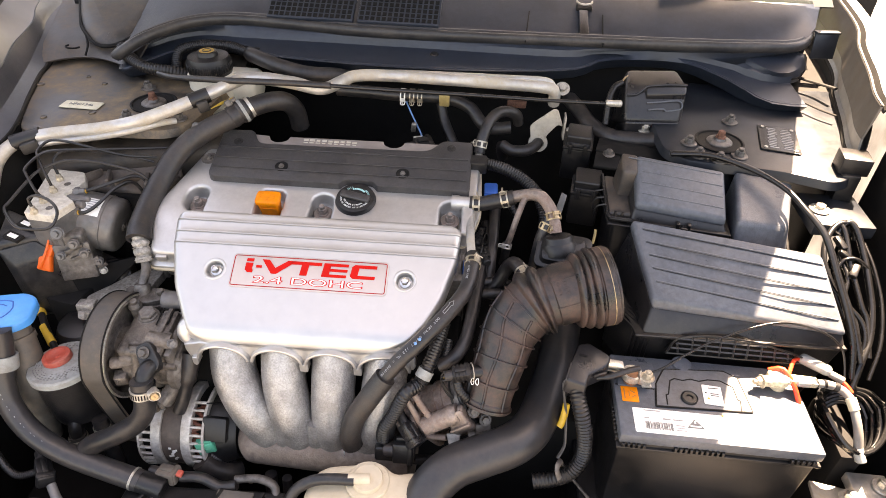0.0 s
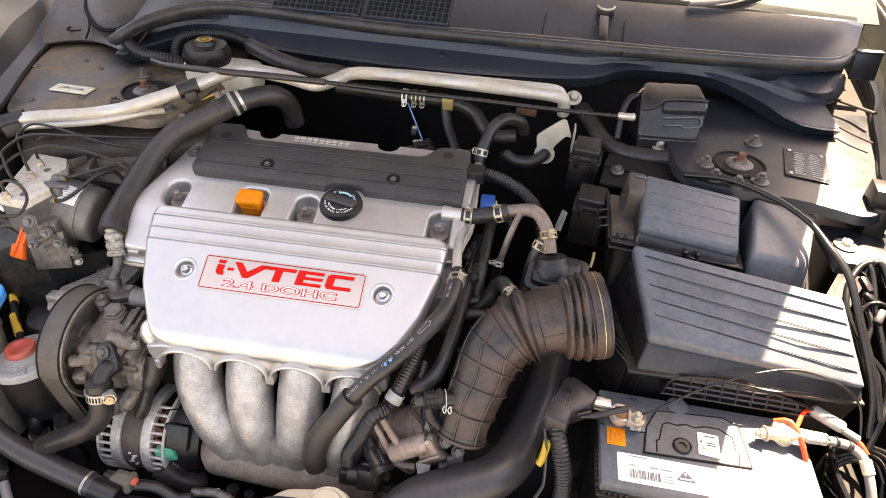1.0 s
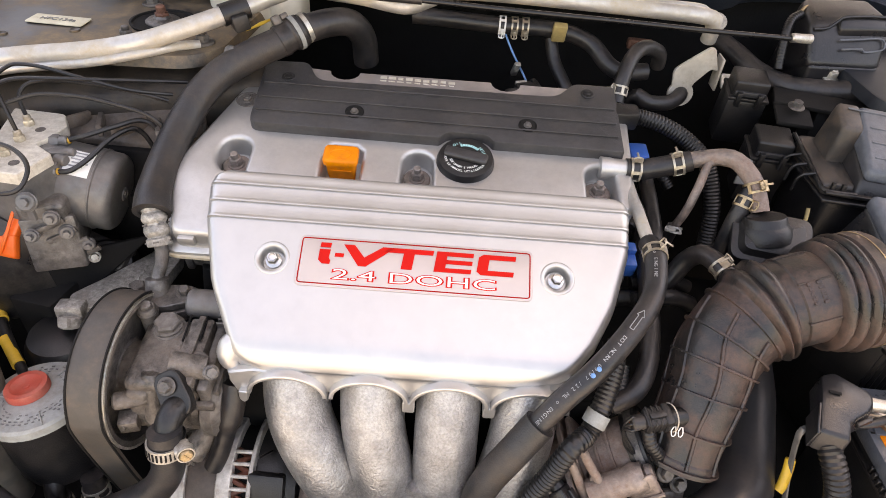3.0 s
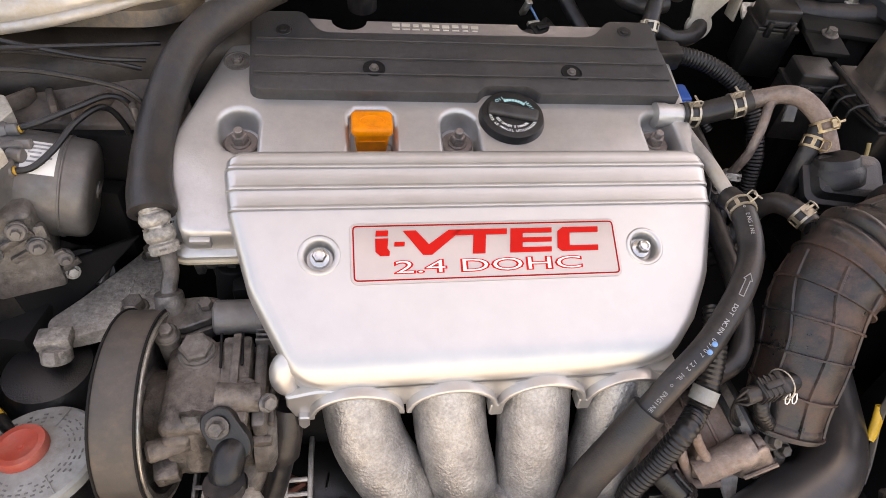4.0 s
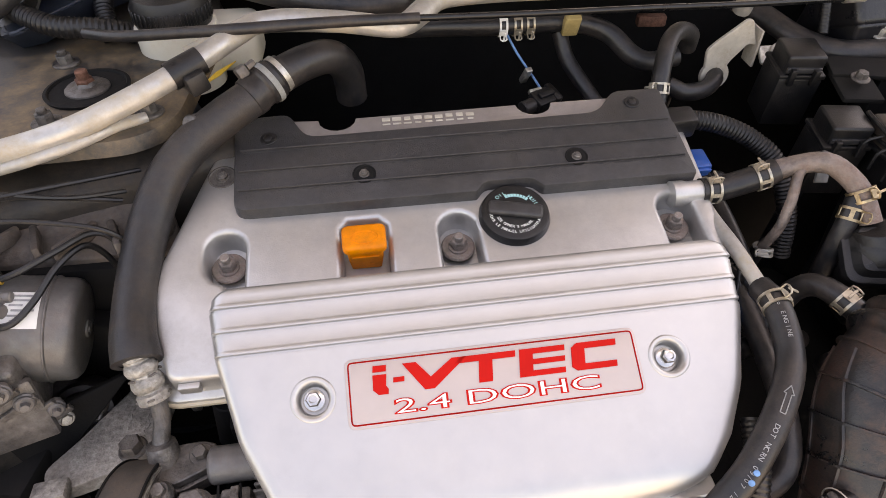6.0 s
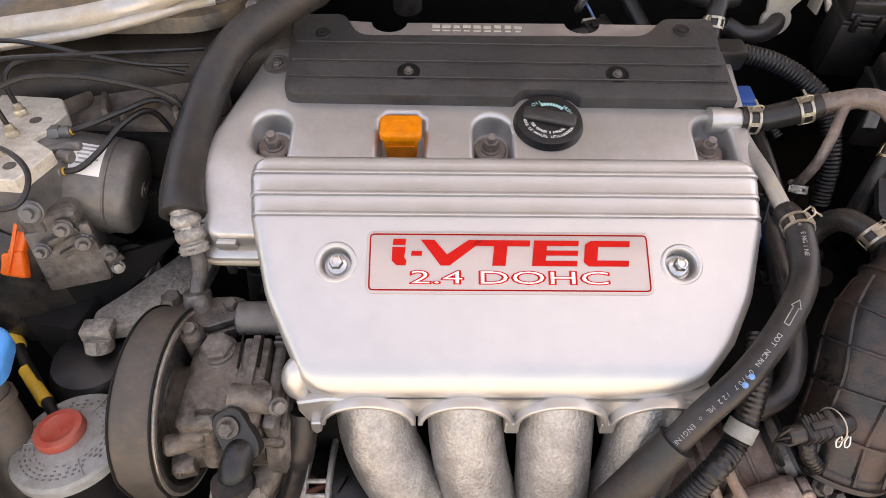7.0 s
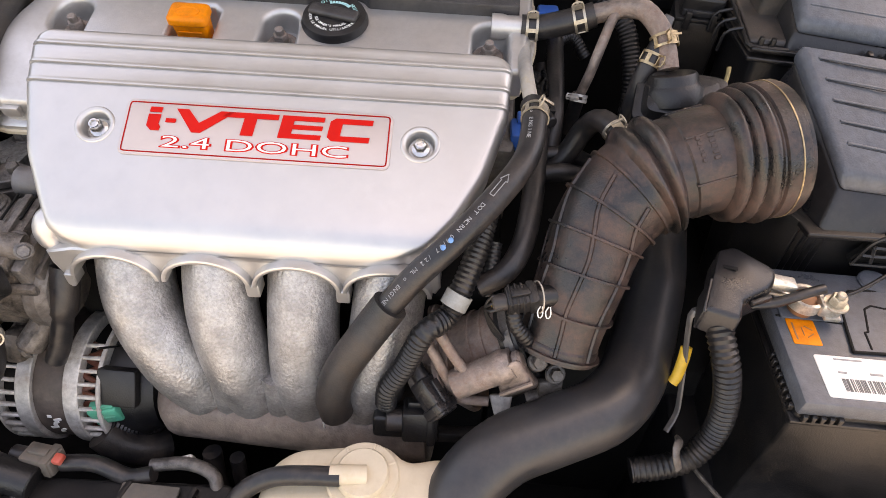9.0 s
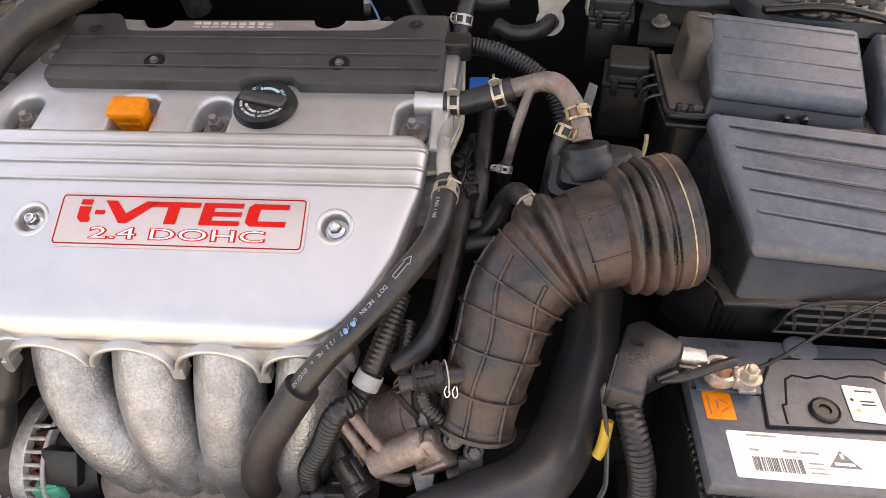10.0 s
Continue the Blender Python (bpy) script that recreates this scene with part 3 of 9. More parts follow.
pan_outer = [(0.490, 1.300, 0.992), (0.517, 1.258, 0.989), (0.561, 1.228, 0.987), (0.610, 1.236, 0.987), (0.640, 1.275, 0.990), (0.660, 1.330, 0.994)]
pan_inner = [(0.520, 1.276, 1.010), (0.540, 1.243, 1.006), (0.569, 1.220, 1.002), (0.600, 1.230, 1.002), (0.626, 1.268, 1.004), (0.640, 1.300, 1.010)]
pan_back = [(0.530, 1.285, 1.014), (0.550, 1.285, 1.014), (0.572, 1.285, 1.014), (0.592, 1.287, 1.014), (0.610, 1.295, 1.014), (0.622, 1.308, 1.014)]
pan_mid = [tuple((p + q) / 2 + (0.003 if n == 2 else 0.0) for n, (p, q) in enumerate(zip(a, b))) for a, b in zip(pan_outer, pan_inner)]
part("drain_pan", sheet([[(x, y, z - 0.008) for x, y, z in pan_outer], pan_outer, pan_mid, pan_inner, pan_back]), COWL, cowl, "smooth grey drain pan below the weather strip end")
part("pan_seam", tube(pan_outer, 0.0016, 6), BAYDARK, cowl)
# the side panel at the other end with its rounded hump
side_rows = [[(-0.770, 1.12, 0.970), (-0.722, 1.150, 0.974), (-0.66, 1.150, 0.978), (-0.565, 1.10, 0.984)], [(-0.785, 1.20, 0.995), (-0.72, 1.215, 1.0), (-0.66, 1.205, 1.0), (-0.56, 1.16, 1.01)], [(-0.82, 1.34, 1.03), (-0.72, 1.36, 1.05), (-0.62, 1.36, 1.06), (-0.52, 1.32, 1.05)]]
part("side_panel", sheet(side_rows), COWLDUSTY, cowl, "dusty grey end panel of the cowl")
hump = [(-0.772, 1.32), (-0.735, 1.245), (-0.712, 1.208), (-0.665, 1.166), (-0.628, 1.170), (-0.604, 1.215), (-0.60, 1.32)]
part("hump", slab(fillet(hump, 0.025), [(-0.02, 0.012), (-0.008, 0.010), (-0.002, 0.006), (0, 0.0), (0.0, -0.01)], shift(0, 0, 0.995), lambda x, y, z: (x, y, z + 0.28 * (y - 1.166))), COWLDUSTY, cowl, "rounded dusty hump of the cowl end")
part("hump_seam", tube([(x, y, 0.997 + 0.28 * (y - 1.166)) for x, y in hump], 0.0035, 6), BAYDARK, cowl)
part("side_seam", tube([(-0.708, 1.205, 1.003), (-0.690, 1.175, 0.992), (-0.683, 1.15, 0.982)], 0.002, 6), BAYDARK, cowl)
part("plug", tube([(-0.718 + 0.014 * math.cos(a), 1.172 + 0.010 * math.sin(a), 0.9885) for a in [2.6 + 0.35 * k for k in range(11)]], 0.0016, 6), BAYDARK, cowl)
# Added sheet hides the ground; its black stands for a shaded gap.
part("hinge_gap_sheet", sheet([[(0.60, 1.20, 0.955), (0.72, 1.20, 0.955), (0.82, 1.22, 0.955)], [(0.60, 1.32, 0.97), (0.72, 1.32, 0.96), (0.84, 1.32, 0.96)], [(0.62, 1.62, 0.98), (0.74, 1.62, 0.98), (0.90, 1.62, 0.98)], [(0.62, 1.63, 1.16), (0.74, 1.63, 1.16), (0.90, 1.63, 1.16)]]), BAYDARK, cowl, "black sheet standing for the shaded gap beside the bonnet hinge")
hinge = thing("hood_hinge", (0.715, 1.40, 0.97), "grey painted bonnet hinge bracket beside the cowl", "hinge", kind="structure")
part("bracket", joined(box(0.044, 0.004, 0.046, frame_at((0.668, 1.298, 1.028), 6, -12), 0.0015), box(0.044, 0.014, 0.004, frame_at((0.668, 1.304, 1.0505), 6, 0), 0.0015)), BAYCLEAN, hinge)
for a, b, c, r in (((0.620, 1.248, 0.985), (0.646, 1.226, 0.985), (0.664, 1.192, 0.990), 0.0042), ((0.604, 1.153, 0.977), (0.619, 1.130, 0.977), (0.639, 1.111, 0.976), 0.0026)):
    part("strap", tube([a, b, c], r, 8, 0.01, 0.6), BAYDARK, cowl, "black rubber strap at the cowl end")
screen_foot = [(x, 1.360 + 0.05 * x * x, 1.073) for x in (-0.74, -0.5, -0.25, 0.0, 0.25, 0.5, 0.70)]
screen_rows = [[(x * (1 - 0.08 * k), y + 0.93 * k, z + 0.55 * k) for x, y, z in screen_foot] for k in (0, 0.1, 0.3, 0.6, 1)]
windscreen = sheet(screen_rows)
solo("wiper_arm", tube([(0.372, 1.368, 1.082), (0.418, 1.376, 1.087), (0.481, 1.400, 1.101), (0.60, 1.47, 1.145)], 0.006, 10, 0.01, 0.6), GREYWIRE, "grey wiper arm lying on the windscreen", "wiper")
solo("windscreen", windscreen, GLASS, "dark windscreen glass above the cowl", "window", kind="structure")
hood = thing("hood", (-0.03, 1.42, 1.09), "raised bonnet with a dark underside", "bonnet", kind="structure")
# Out of view; widened left to shade the fender, trimmed behind to light glass.
hx = [(0.699, 1.385, 1.13), (0.506, 0.70, 1.90), (-0.60, 0.70, 1.90), (-0.885, 1.385, 1.13)]
part("skin", hexa([(x, y + 0.03, z + 0.02) for x, y, z in hx], [(x, y + 0.018, z + 0.01) for x, y, z in hx], 0.004), BODY, hood)
part("liner", hexa([(x * 0.98, y + 0.018, z + 0.01) for x, y, z in hx], [(x * 0.98, y, z) for x, y, z in hx], 0.004), HOODLINER, hood)
solo("hood_prop", tube([(-0.62, 0.50, 0.90), (-0.55, 0.78, 1.75)], 0.005), BAYDARK, "thin steel rod that props the bonnet", "prop rod", kind="structure")

# strut tower fittings
for s, cx0, nuts in ((1, 0.430, ((0.465, 1.089), (0.381, 1.003), (0.388, 0.966), (0.416, 0.955), (0.450, 0.972))), (-1, -0.491, ((-0.528, 1.07), (-0.508, 0.958), (-0.425, 0.965)))):
    mount = thing("strut_mount", (cx0, 1.014, 0.962), "dusty strut top in its hole, rusty centre stud", "strut mount", "strut mounts")
    at = shift(cx0, 1.014, 0.962)
    part("ring", lathe([(0.0365, 0.0), (0.0375, 0.003), (0.0345, 0.0036), (0.033, 0.0012), (0.033, -0.01), (0.0365, -0.01)], at, 36), BAYDARK, mount)
    # Flat black disc stands for the shaded depth of the hole.
    part("well", cyl(0.0335, 0.0012, at @ shift(0, 0, 0.0002), 32, 0.0003), BAYDARK, mount)
    part("bearing_cap", lathe([(0, 0.009), (0.008, 0.009), (0.010, 0.006), (0.017, 0.005), (0.0195, 0.0030), (0.020, 0.0), (0.0, 0.0)], at, 32), GRIMY, mount)
    part("stud", joined(cyl(0.0055, 0.014, at @ shift(0, 0, 0.006), 12), hexagon(0.0085, 0.006, at @ shift(0, 0, 0.006))), RUST, mount)
    for x, y in nuts:
        solo("tower_nut", bolt_mesh(0.0076, 0.008, 1.65, 0.005, shift(x, y, 0.962)), GRIMY, "dusty flanged nut on the strut tower", "nut", "strut tower nuts")
label = thing("refrigerant_sticker", (-0.602, 0.99, 0.963), "pale yellow refrigerant sticker on the strut tower", "sticker")
at = frame_at((-0.602, 0.988, 0.9635), -1)
part("paper", plate(rounded(0.066, 0.026, 0.003), 0.0010, at @ shift(0, 0, 0.0010), 0.0003), STICKER, label)
part("text", lettering("HFC134a", 0.0105, at @ shift(0, 0, 0.0016), 0.0002, 0, 1.05), GREYPRINT, label)
for x, y, r in ((-0.612, 1.076, 0.005), (-0.572, 0.966, 0.006), (-0.718, 1.056, 0.007), (-0.638, 0.940, 0.005), (-0.655, 1.10, 0.004)):
    solo("plate_grommet", lathe([(r, -0.001), (r, 0.0012), (r * 0.8, 0.0016), (r * 0.55, 0.0006), (0, 0.0004)], shift(x, y, 0.9625), 16), BAY, "small dusty grommet in the strut tower plate", "grommet", "tower plate grommets")
tag = thing("code_plate", (0.525, 1.03, 0.963), "black riveted code plate on the strut tower", "plate")
at = frame_at((0.527, 1.035, 0.9635), -12)
part("plate", plate(rounded(0.058, 0.085, 0.002), 0.0015, at @ shift(0, 0, 0.0015), 0.0004), BLACK, tag)
bars = [box(0.008 + 0.006 * random.random(), 0.0022, 0.0006, at @ shift(-0.012 + 0.004 * random.random(), -0.033 + 0.006 * k, 0.0018), 0) for k in range(12)]
bars += [box(0.010 + 0.008 * random.random(), 0.0018, 0.0006, at @ shift(0.012, -0.033 + 0.006 * k, 0.0018), 0) for k in range(12)]
part("print", joined(*bars), PALEINK, tag)
for x, y in ((-0.022, -0.036), (-0.022, 0.036), (0.022, 0.036), (0.022, -0.036)):
    part("rivet", cyl(0.0032, 0.002, at @ shift(x, y, 0.0012), 12, 0.0008), STEEL, tag)

# ---- the engine ----
block = thing("engine_block", (-0.15, 0.80, 0.34), "engine block below the covers, darkened to stand for shade", "engine")
# Block and gearbox are near-black to stand for shade under the covers.
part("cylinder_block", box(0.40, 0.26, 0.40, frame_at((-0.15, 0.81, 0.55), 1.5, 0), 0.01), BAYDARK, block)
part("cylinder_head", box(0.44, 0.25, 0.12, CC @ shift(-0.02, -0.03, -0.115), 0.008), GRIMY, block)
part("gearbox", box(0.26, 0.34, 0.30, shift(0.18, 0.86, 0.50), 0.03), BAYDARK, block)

valve = thing("valve_cover", (-0.17, 0.87, 0.85), "dull silver valve cover with three nut pockets", "engine cover")


def pocket(u, half, top):
    """The outline of one rounded pocket, open to the front, from right to left."""
    arc = [(u + half * math.cos(a), top - half + half * math.sin(a)) for a in [math.pi * k / 10 for k in range(11)]]
    return [(u + half, -0.10)] + arc + [(u - half, -0.10)]


front = pocket(0.172, 0.0160, -0.040) + pocket(-0.020, 0.0160, -0.040)
front += [(-0.079, -0.10), (-0.079, -0.046), (-0.086, -0.039), (-0.111, -0.039), (-0.118, -0.046), (-0.118, -0.10)]
front += pocket(-0.211, 0.0160, -0.040)[:-1] + [(-0.227, -0.066), (-0.225, -0.077), (-0.219, -0.085), (-0.210, -0.089)]
rounds = fillet([(-0.198, -0.160), (-0.250, -0.160), (-0.262, -0.115), (-0.264, -0.075), (-0.226, 0.045), (-0.205, 0.062), (0.190, 0.068), (0.212, 0.045), (0.208, -0.045), (0.201, -0.10)], [0, 0.008, 0.012, 0.012, 0.012, 0.012, 0.012, 0.012, 0.012, 0], 3)
outline = rounds + front + [(-0.198, -0.110)]
outline = outline[::-1]


def droop(x, y, z):
    return (x, y, z - 0.22 * max(0.0, -0.095 - y))


part("body", slab(outline, [(-0.0052, -0.012), (-0.0036, -0.0123), (-0.0020, -0.0132), (-0.0008, -0.0148), (-0.0001, -0.0170), (0, -0.020), (0.0005, -0.040)], CC, droop), HEADPAINT, valve)
base = fillet([(-0.262, -0.166), (-0.200, -0.166), (-0.198, -0.12), (0.20, -0.10), (0.216, -0.04), (0.212, 0.07), (-0.22, 0.068), (-0.272, -0.075)], 0.012, 3)
part("flange", slab(base, [(-0.002, -0.035), (0, -0.0365), (0, -0.041)], CC, droop), HEADPAINT, valve)
part("gasket", slab(offset_outline(base, 0.0022), [(0, -0.0405), (0, -0.0440)], CC, droop), CREAM, valve, "browned cream gasket edge")
part("nipple", lathe([(0.0, -0.014), (0.0118, -0.014), (0.0115, -0.004), (0.0104, 0.0), (0.010, 0.03), (0, 0.03)], axis_at((0.037, 0.876, 0.903), (1, 0.02, 0.02)), 24), HEADPAINT, valve)
part("end_tab", box(0.016, 0.005, 0.010, CC @ shift(-0.2355, -0.1625, -0.036), 0.001), HEADPAINT, valve)
for u in (-0.211, -0.0205, 0.171):
    nut = solo("cover_nut", joined(cyl(0.0145, 0.0035, I4, 24), bolt_mesh(0.0072, 0.008, 1.2, 0.007, shift(0, 0, 0.003))), MOUNTRUST, "dusty zinc nut and washer in a valve cover pocket", "nut", "valve cover nuts")
    nut.matrix_basis = CC @ shift(u, -0.064, -0.032)
at = CC @ shift(-0.217, 0.020, -0.0122)
part("side_well", lathe([(0.0125, -0.001), (0.0125, 0.0006), (0.0112, 0.0010), (0.0105, 0.0004), (0, 0.0004)], at, 28), GRIMY, valve)
part("side_nut", bolt_mesh(0.0050, 0.0030, 1.3, 0.001, at @ shift(0, 0, 0.0003)), GRIMY, valve)

coil = thing("coil_cover", (-0.15, 0.93, 0.915), "black grained plastic coil cover with shallow ridges", "engine cover")
cc_out = fillet([(-0.203, -0.028), (0.000, -0.029), (0.008, -0.019), (0.050, -0.019), (0.058, -0.029), (0.197, -0.029), (0.197, 0.080), (0.150, 0.080), (0.128, 0.054), (-0.143, 0.050), (-0.158, 0.080), (-0.207, 0.078)], [0.012, 0.002, 0.006, 0.006, 0.002, 0.003, 0.006, 0.008, 0.012, 0.012, 0.008, 0.006], 4)
part("panel", slab(cc_out, [(-0.0025, 0.0), (-0.0007, -0.0007), (0, -0.0025), (0.0008, -0.016)], CC), COILPLASTIC, coil)
inset = [(-0.155, 0.045), (0.14, 0.045), (0.148, 0.074)] + [(0.071 + 0.017 * math.cos(a), 0.074 - 0.014 * math.sin(a)) for a in [math.pi * k / 8 for k in range(9)]] + [(-0.115 + 0.017 * math.cos(a), 0.072 - 0.014 * math.sin(a)) for a in [math.pi * k / 8 for k in range(9)]] + [(-0.16, 0.074)]
part("rear_plate", plate(inset, 0.012, CC @ shift(0, 0, -0.0035)), TAUPE, coil, "faded brownish rear strip with a worn raised mark")
random.seed(5)
for k in range(9):
    part("worn_mark", box(0.0058 + 0.0028 * random.random(), 0.0042, 0.0012, CC @ shift(-0.070 + 0.0098 * k, 0.0655 + 0.0010 * random.random(), -0.0030), 0.0003, 1), HOOKPAINT, coil)
    part("worn_mark", box(0.0056 + 0.0022 * random.random(), 0.0018, 0.0010, CC @ shift(-0.070 + 0.0098 * k, 0.0605, -0.0032), 0.0003, 1), HOOKPAINT, coil)
for v in (0.036, 0.012, -0.009):
    part("ridge", joined(box(0.392, 0.0014, 0.0030, CC @ shift(-0.004, v + 0.0012, 0.0006), 0.0004, 1), box(0.392, 0.0016, 0.0004, CC @ shift(-0.004, v - 0.0006, 0.0001), 0, 1)), COILPLASTIC, coil)
for u, v in ((-0.094, 0.0), (0.094, 0.0)):
    at = CC @ shift(u, v, 0)
    # Flush disc, blackened to look like a shaded recess round the bolt.
    part("bolt_well", lathe([(0, 0.0004), (0.0090, 0.0004), (0.0094, 0.0010), (0.0102, 0.0010), (0.0104, -0.002), (0, -0.002)], at, 28), BAYDARK, coil)
    part("bolt", bolt_mesh(0.0036, 0.0026, 1.25, 0.001, at @ shift(0, 0, 0.0003)), GRIMY, coil)
for u, v in ((-0.176, 0.050), (0.164, 0.062)):
    part("plug", joined(cyl(0.0075, 0.0012, CC @ shift(u, v, 0), 20), hexagon(0.0045, 0.0018, CC @ shift(u, v, 0.0004))), BLACK, coil)

cap = thing("oil_filler_cap", CC @ Vector((0.029, -0.05, -0.012)), "black oil filler cap with a grip bar and pale print", "cap")
at = CC @ shift(0.029, -0.0505, -0.0225)
part("body", lathe([(0, 0), (0.030, 0), (0.0305, 0.012), (0.0285, 0.0175), (0.026, 0.0185), (0, 0.0185)], at, 48), BLACK, cap)
# Added silver ring; gives the cap edge its crescent of highlight.
part("rim", lathe([(0.0300, 0.005), (0.0330, 0.005), (0.0330, 0.0088), (0.0315, 0.0100), (0.0300, 0.005)], at, 48), HEADPAINT, cap)
part("grip", box(0.046, 0.0135, 0.006, at @ Matrix.Rotation(radians(-13), 4, "Z") @ shift(0, 0, 0.0205), 0.003, 3), COILPLASTIC, cap)


def arc_text(text, r, mid, spread_, size, m, top=False):
    bits = []
    for k, ch in enumerate(text):
        if ch != " ":
            a = radians(mid + (1 if not top else -1) * spread_ * ((k + 0.5) / len(text) - 0.5))
            rot = a + (math.pi / 2 if not top else -math.pi / 2)
            bits.append(lettering(ch, size, m @ shift(r * math.cos(a), r * math.sin(a)) @ Matrix.Rotation(rot, 4, "Z"), 0.0002))
    return joined(*bits)


ct = at @ Matrix.Rotation(radians(-13), 4, "Z") @ shift(0, 0, 0.0188)
part("print_lines", joined(arc_text("SEE OWNER'S MANUAL", 0.0165, 270, 120, 0.0037, ct), arc_text("VOIR LE MANUEL UTILISATEUR", 0.0215, 270, 150, 0.0037, ct)), WHITEINK, cap)
part("print_words", joined(arc_text("OIL", 0.020, 132, 30, 0.0048, ct, True), arc_text("HUILE", 0.0195, 38, 42, 0.0048, ct, True)), CYANINK, cap)
part("print_symbol", joined(*[box(0.003, 0.0022, 0.0004, ct @ shift(0.0165 * math.cos(radians(a)), 0.0165 * math.sin(radians(a))) @ Matrix.Rotation(radians(a), 4, "Z"), 0) for a in range(58, 125, 9)]), CYANINK, cap)

dip = thing("dipstick", CC @ Vector((-0.099, -0.07, -0.04)), "bright orange oil dipstick handle", "dipstick")
dip_at = CC @ shift(-0.0985, -0.066, -0.001) @ Matrix.Rotation(radians(2), 4, "X")
part("grip", slab(rounded(0.031, 0.022, 0.005), [(-0.0030, 0.0), (0, -0.002), (-0.0012, -0.020), (-0.0030, -0.034)], dip_at), ORANGE, dip)
part("lip", slab(rounded(0.0355, 0.0245, 0.006), [(-0.0030, 0.0032), (-0.0012, 0.0026), (0, 0.0010), (0, -0.0040), (-0.0012, -0.0055), (-0.0030, -0.0060)], dip_at), ORANGE, dip)
part("finger_dish", tube([dip_at @ Vector((0.0105 * math.cos(a), 0.0060 * math.sin(a) - 0.001, 0.0030)) for a in [2 * math.pi * k / 16 for k in range(17)]], 0.0008, 6, 0.002), ORANGE, dip)
part("front_ridge", box(0.022, 0.0012, 0.0016, dip_at @ shift(0, -0.0108, -0.012), 0.0004, 1), ORANGE, dip)
part("guide", box(0.040, 0.05, 0.01, CC @ shift(-0.0985, -0.065, -0.042), 0.002), HEADPAINT, dip)

# the silver manifold cover
cover = thing("manifold_cover", (-0.157, 0.70, 0.78), "smooth silver painted manifold cover with three grooves", "engine cover")
left_edge = [(-0.098, -0.134), (-0.094, -0.145), (-0.086, -0.154), (-0.025, -0.184), (0.035, -0.200), (0.070, -0.204), (0.082, -0.202), (0.0885, -0.194)]
right_edge = [(-0.098, 0.110), (-0.094, 0.126), (-0.084, 0.147), (-0.060, 0.167), (-0.025, 0.185), (0.030, 0.2005), (0.075, 0.2035), (0.083, 0.201), (0.0885, 0.192)]


def eased(d, r):
    """How far a rounded edge of radius r has dropped at the distance d from the rim."""
    d = min(max(d, 0.0), r)
    return r - math.sqrt(r * r - (r - d) ** 2)


def cover_shell():
    bm = bmesh.new()
    vs = [-0.098, -0.0975, -0.0965, -0.095, -0.093, -0.0905, -0.087, -0.084, -0.080, -0.076, -0.070] + [-0.06, -0.05, -0.04, -0.03, -0.022] + [-0.018 + 0.002 * k for k in range(19)] + [0.022, 0.028] + [g + q for g in (0.038, 0.055, 0.073) for q in (-0.0045, -0.0030, -0.0026, -0.0010, -0.0004, 0.0010, 0.0024, 0.0036)] + [0.081, 0.0845, 0.0865, 0.0878, 0.0885]
    share = [0, 0.002, 0.005, 0.010, 0.017, 0.026, 0.04, 0.07] + [0.10] + [0.115 + 0.0045 * k for k in range(21)] + [0.25, 0.32, 0.40, 0.50, 0.60, 0.68, 0.75] + [0.795 + 0.0045 * k for k in range(21)] + [0.90] + [0.93, 0.96, 0.974, 0.983, 0.990, 0.995, 0.998, 1.0]
    lv, lu = zip(*left_edge)
    rv, ru = zip(*right_edge)
    rows = []
    for v in vs:
        a, c = float(np.interp(v, lv, lu)), float(np.interp(v, rv, ru))
        row = []
        for s in share:
            u = a + (c - a) * s
            w = -eased(min(u - a, c - u), 0.010) - eased(0.0885 - v, 0.005) - eased(v + 0.101, 0.026)
            for g in (0.038, 0.055, 0.073):
                w += float(np.interp(v - g, (-0.0045, -0.0030, -0.0026, -0.0010, -0.0004, 0.0010, 0.0024, 0.0036), (0, 0, -0.0016, -0.0016, 0.0011, 0.0013, 0.0004, 0)))
            row.append(bm.verts.new((u, v, max(w, -0.022))))
        rows.append(row)
    for p, q in zip(rows, rows[1:]):
        for i in range(len(share) - 1):
            bm.faces.new((p[i], p[i + 1], q[i + 1], q[i]))
    rim = [e for e in bm.edges if e.is_boundary]
    holes = [f for f in bm.faces if all(math.hypot(abs(v.co.x) - 0.131, v.co.y) < 0.0142 for v in f.verts)]
    new_edges = bmesh.ops.extrude_edge_only(bm, edges=rim)["geom"]
    down = Vector((0, -math.sin(radians(28.2)), -math.cos(radians(28.2)))) * 0.006
    bmesh.ops.translate(bm, vec=down, verts=[g for g in new_edges if isinstance(g, bmesh.types.BMVert)])
    bmesh.ops.delete(bm, geom=holes, context="FACES")
    bmesh.ops.recalc_face_normals(bm, faces=bm.faces)
    return moved(bm, COV)


part("shell", cover_shell(), SILVER, cover, sharp=42)
# arched skirt over the runners
runner_x = (-0.260, -0.187, -0.1145, -0.042)
skirt = [(-0.312, 0.790), (-0.307, 0.776), (-0.300, 0.774), (-0.296, 0.7795)]
for x in runner_x:
    skirt += [(x - 0.0330 * math.cos(a), 0.7830 + 0.0240 * math.sin(a)) for a in [math.pi * k / 12 for k in range(13)]]
skirt += [(-0.004, 0.780), (0.0, 0.788), (-0.001, 0.802), (-0.004, 0.8075), (-0.29, 0.8075), (-0.312, 0.802)]
sk = Matrix.Translation((-0.157, 0.6462, 0)) @ Matrix.Rotation(radians(1.9), 4, "Z") @ Matrix.Rotation(radians(90), 4, "X") @ shift(0.157, 0, 0)
part("skirt", slab(skirt, [(-0.0015, 0.002), (0, 0.0005), (0, -0.014)], sk), SILVER, cover)
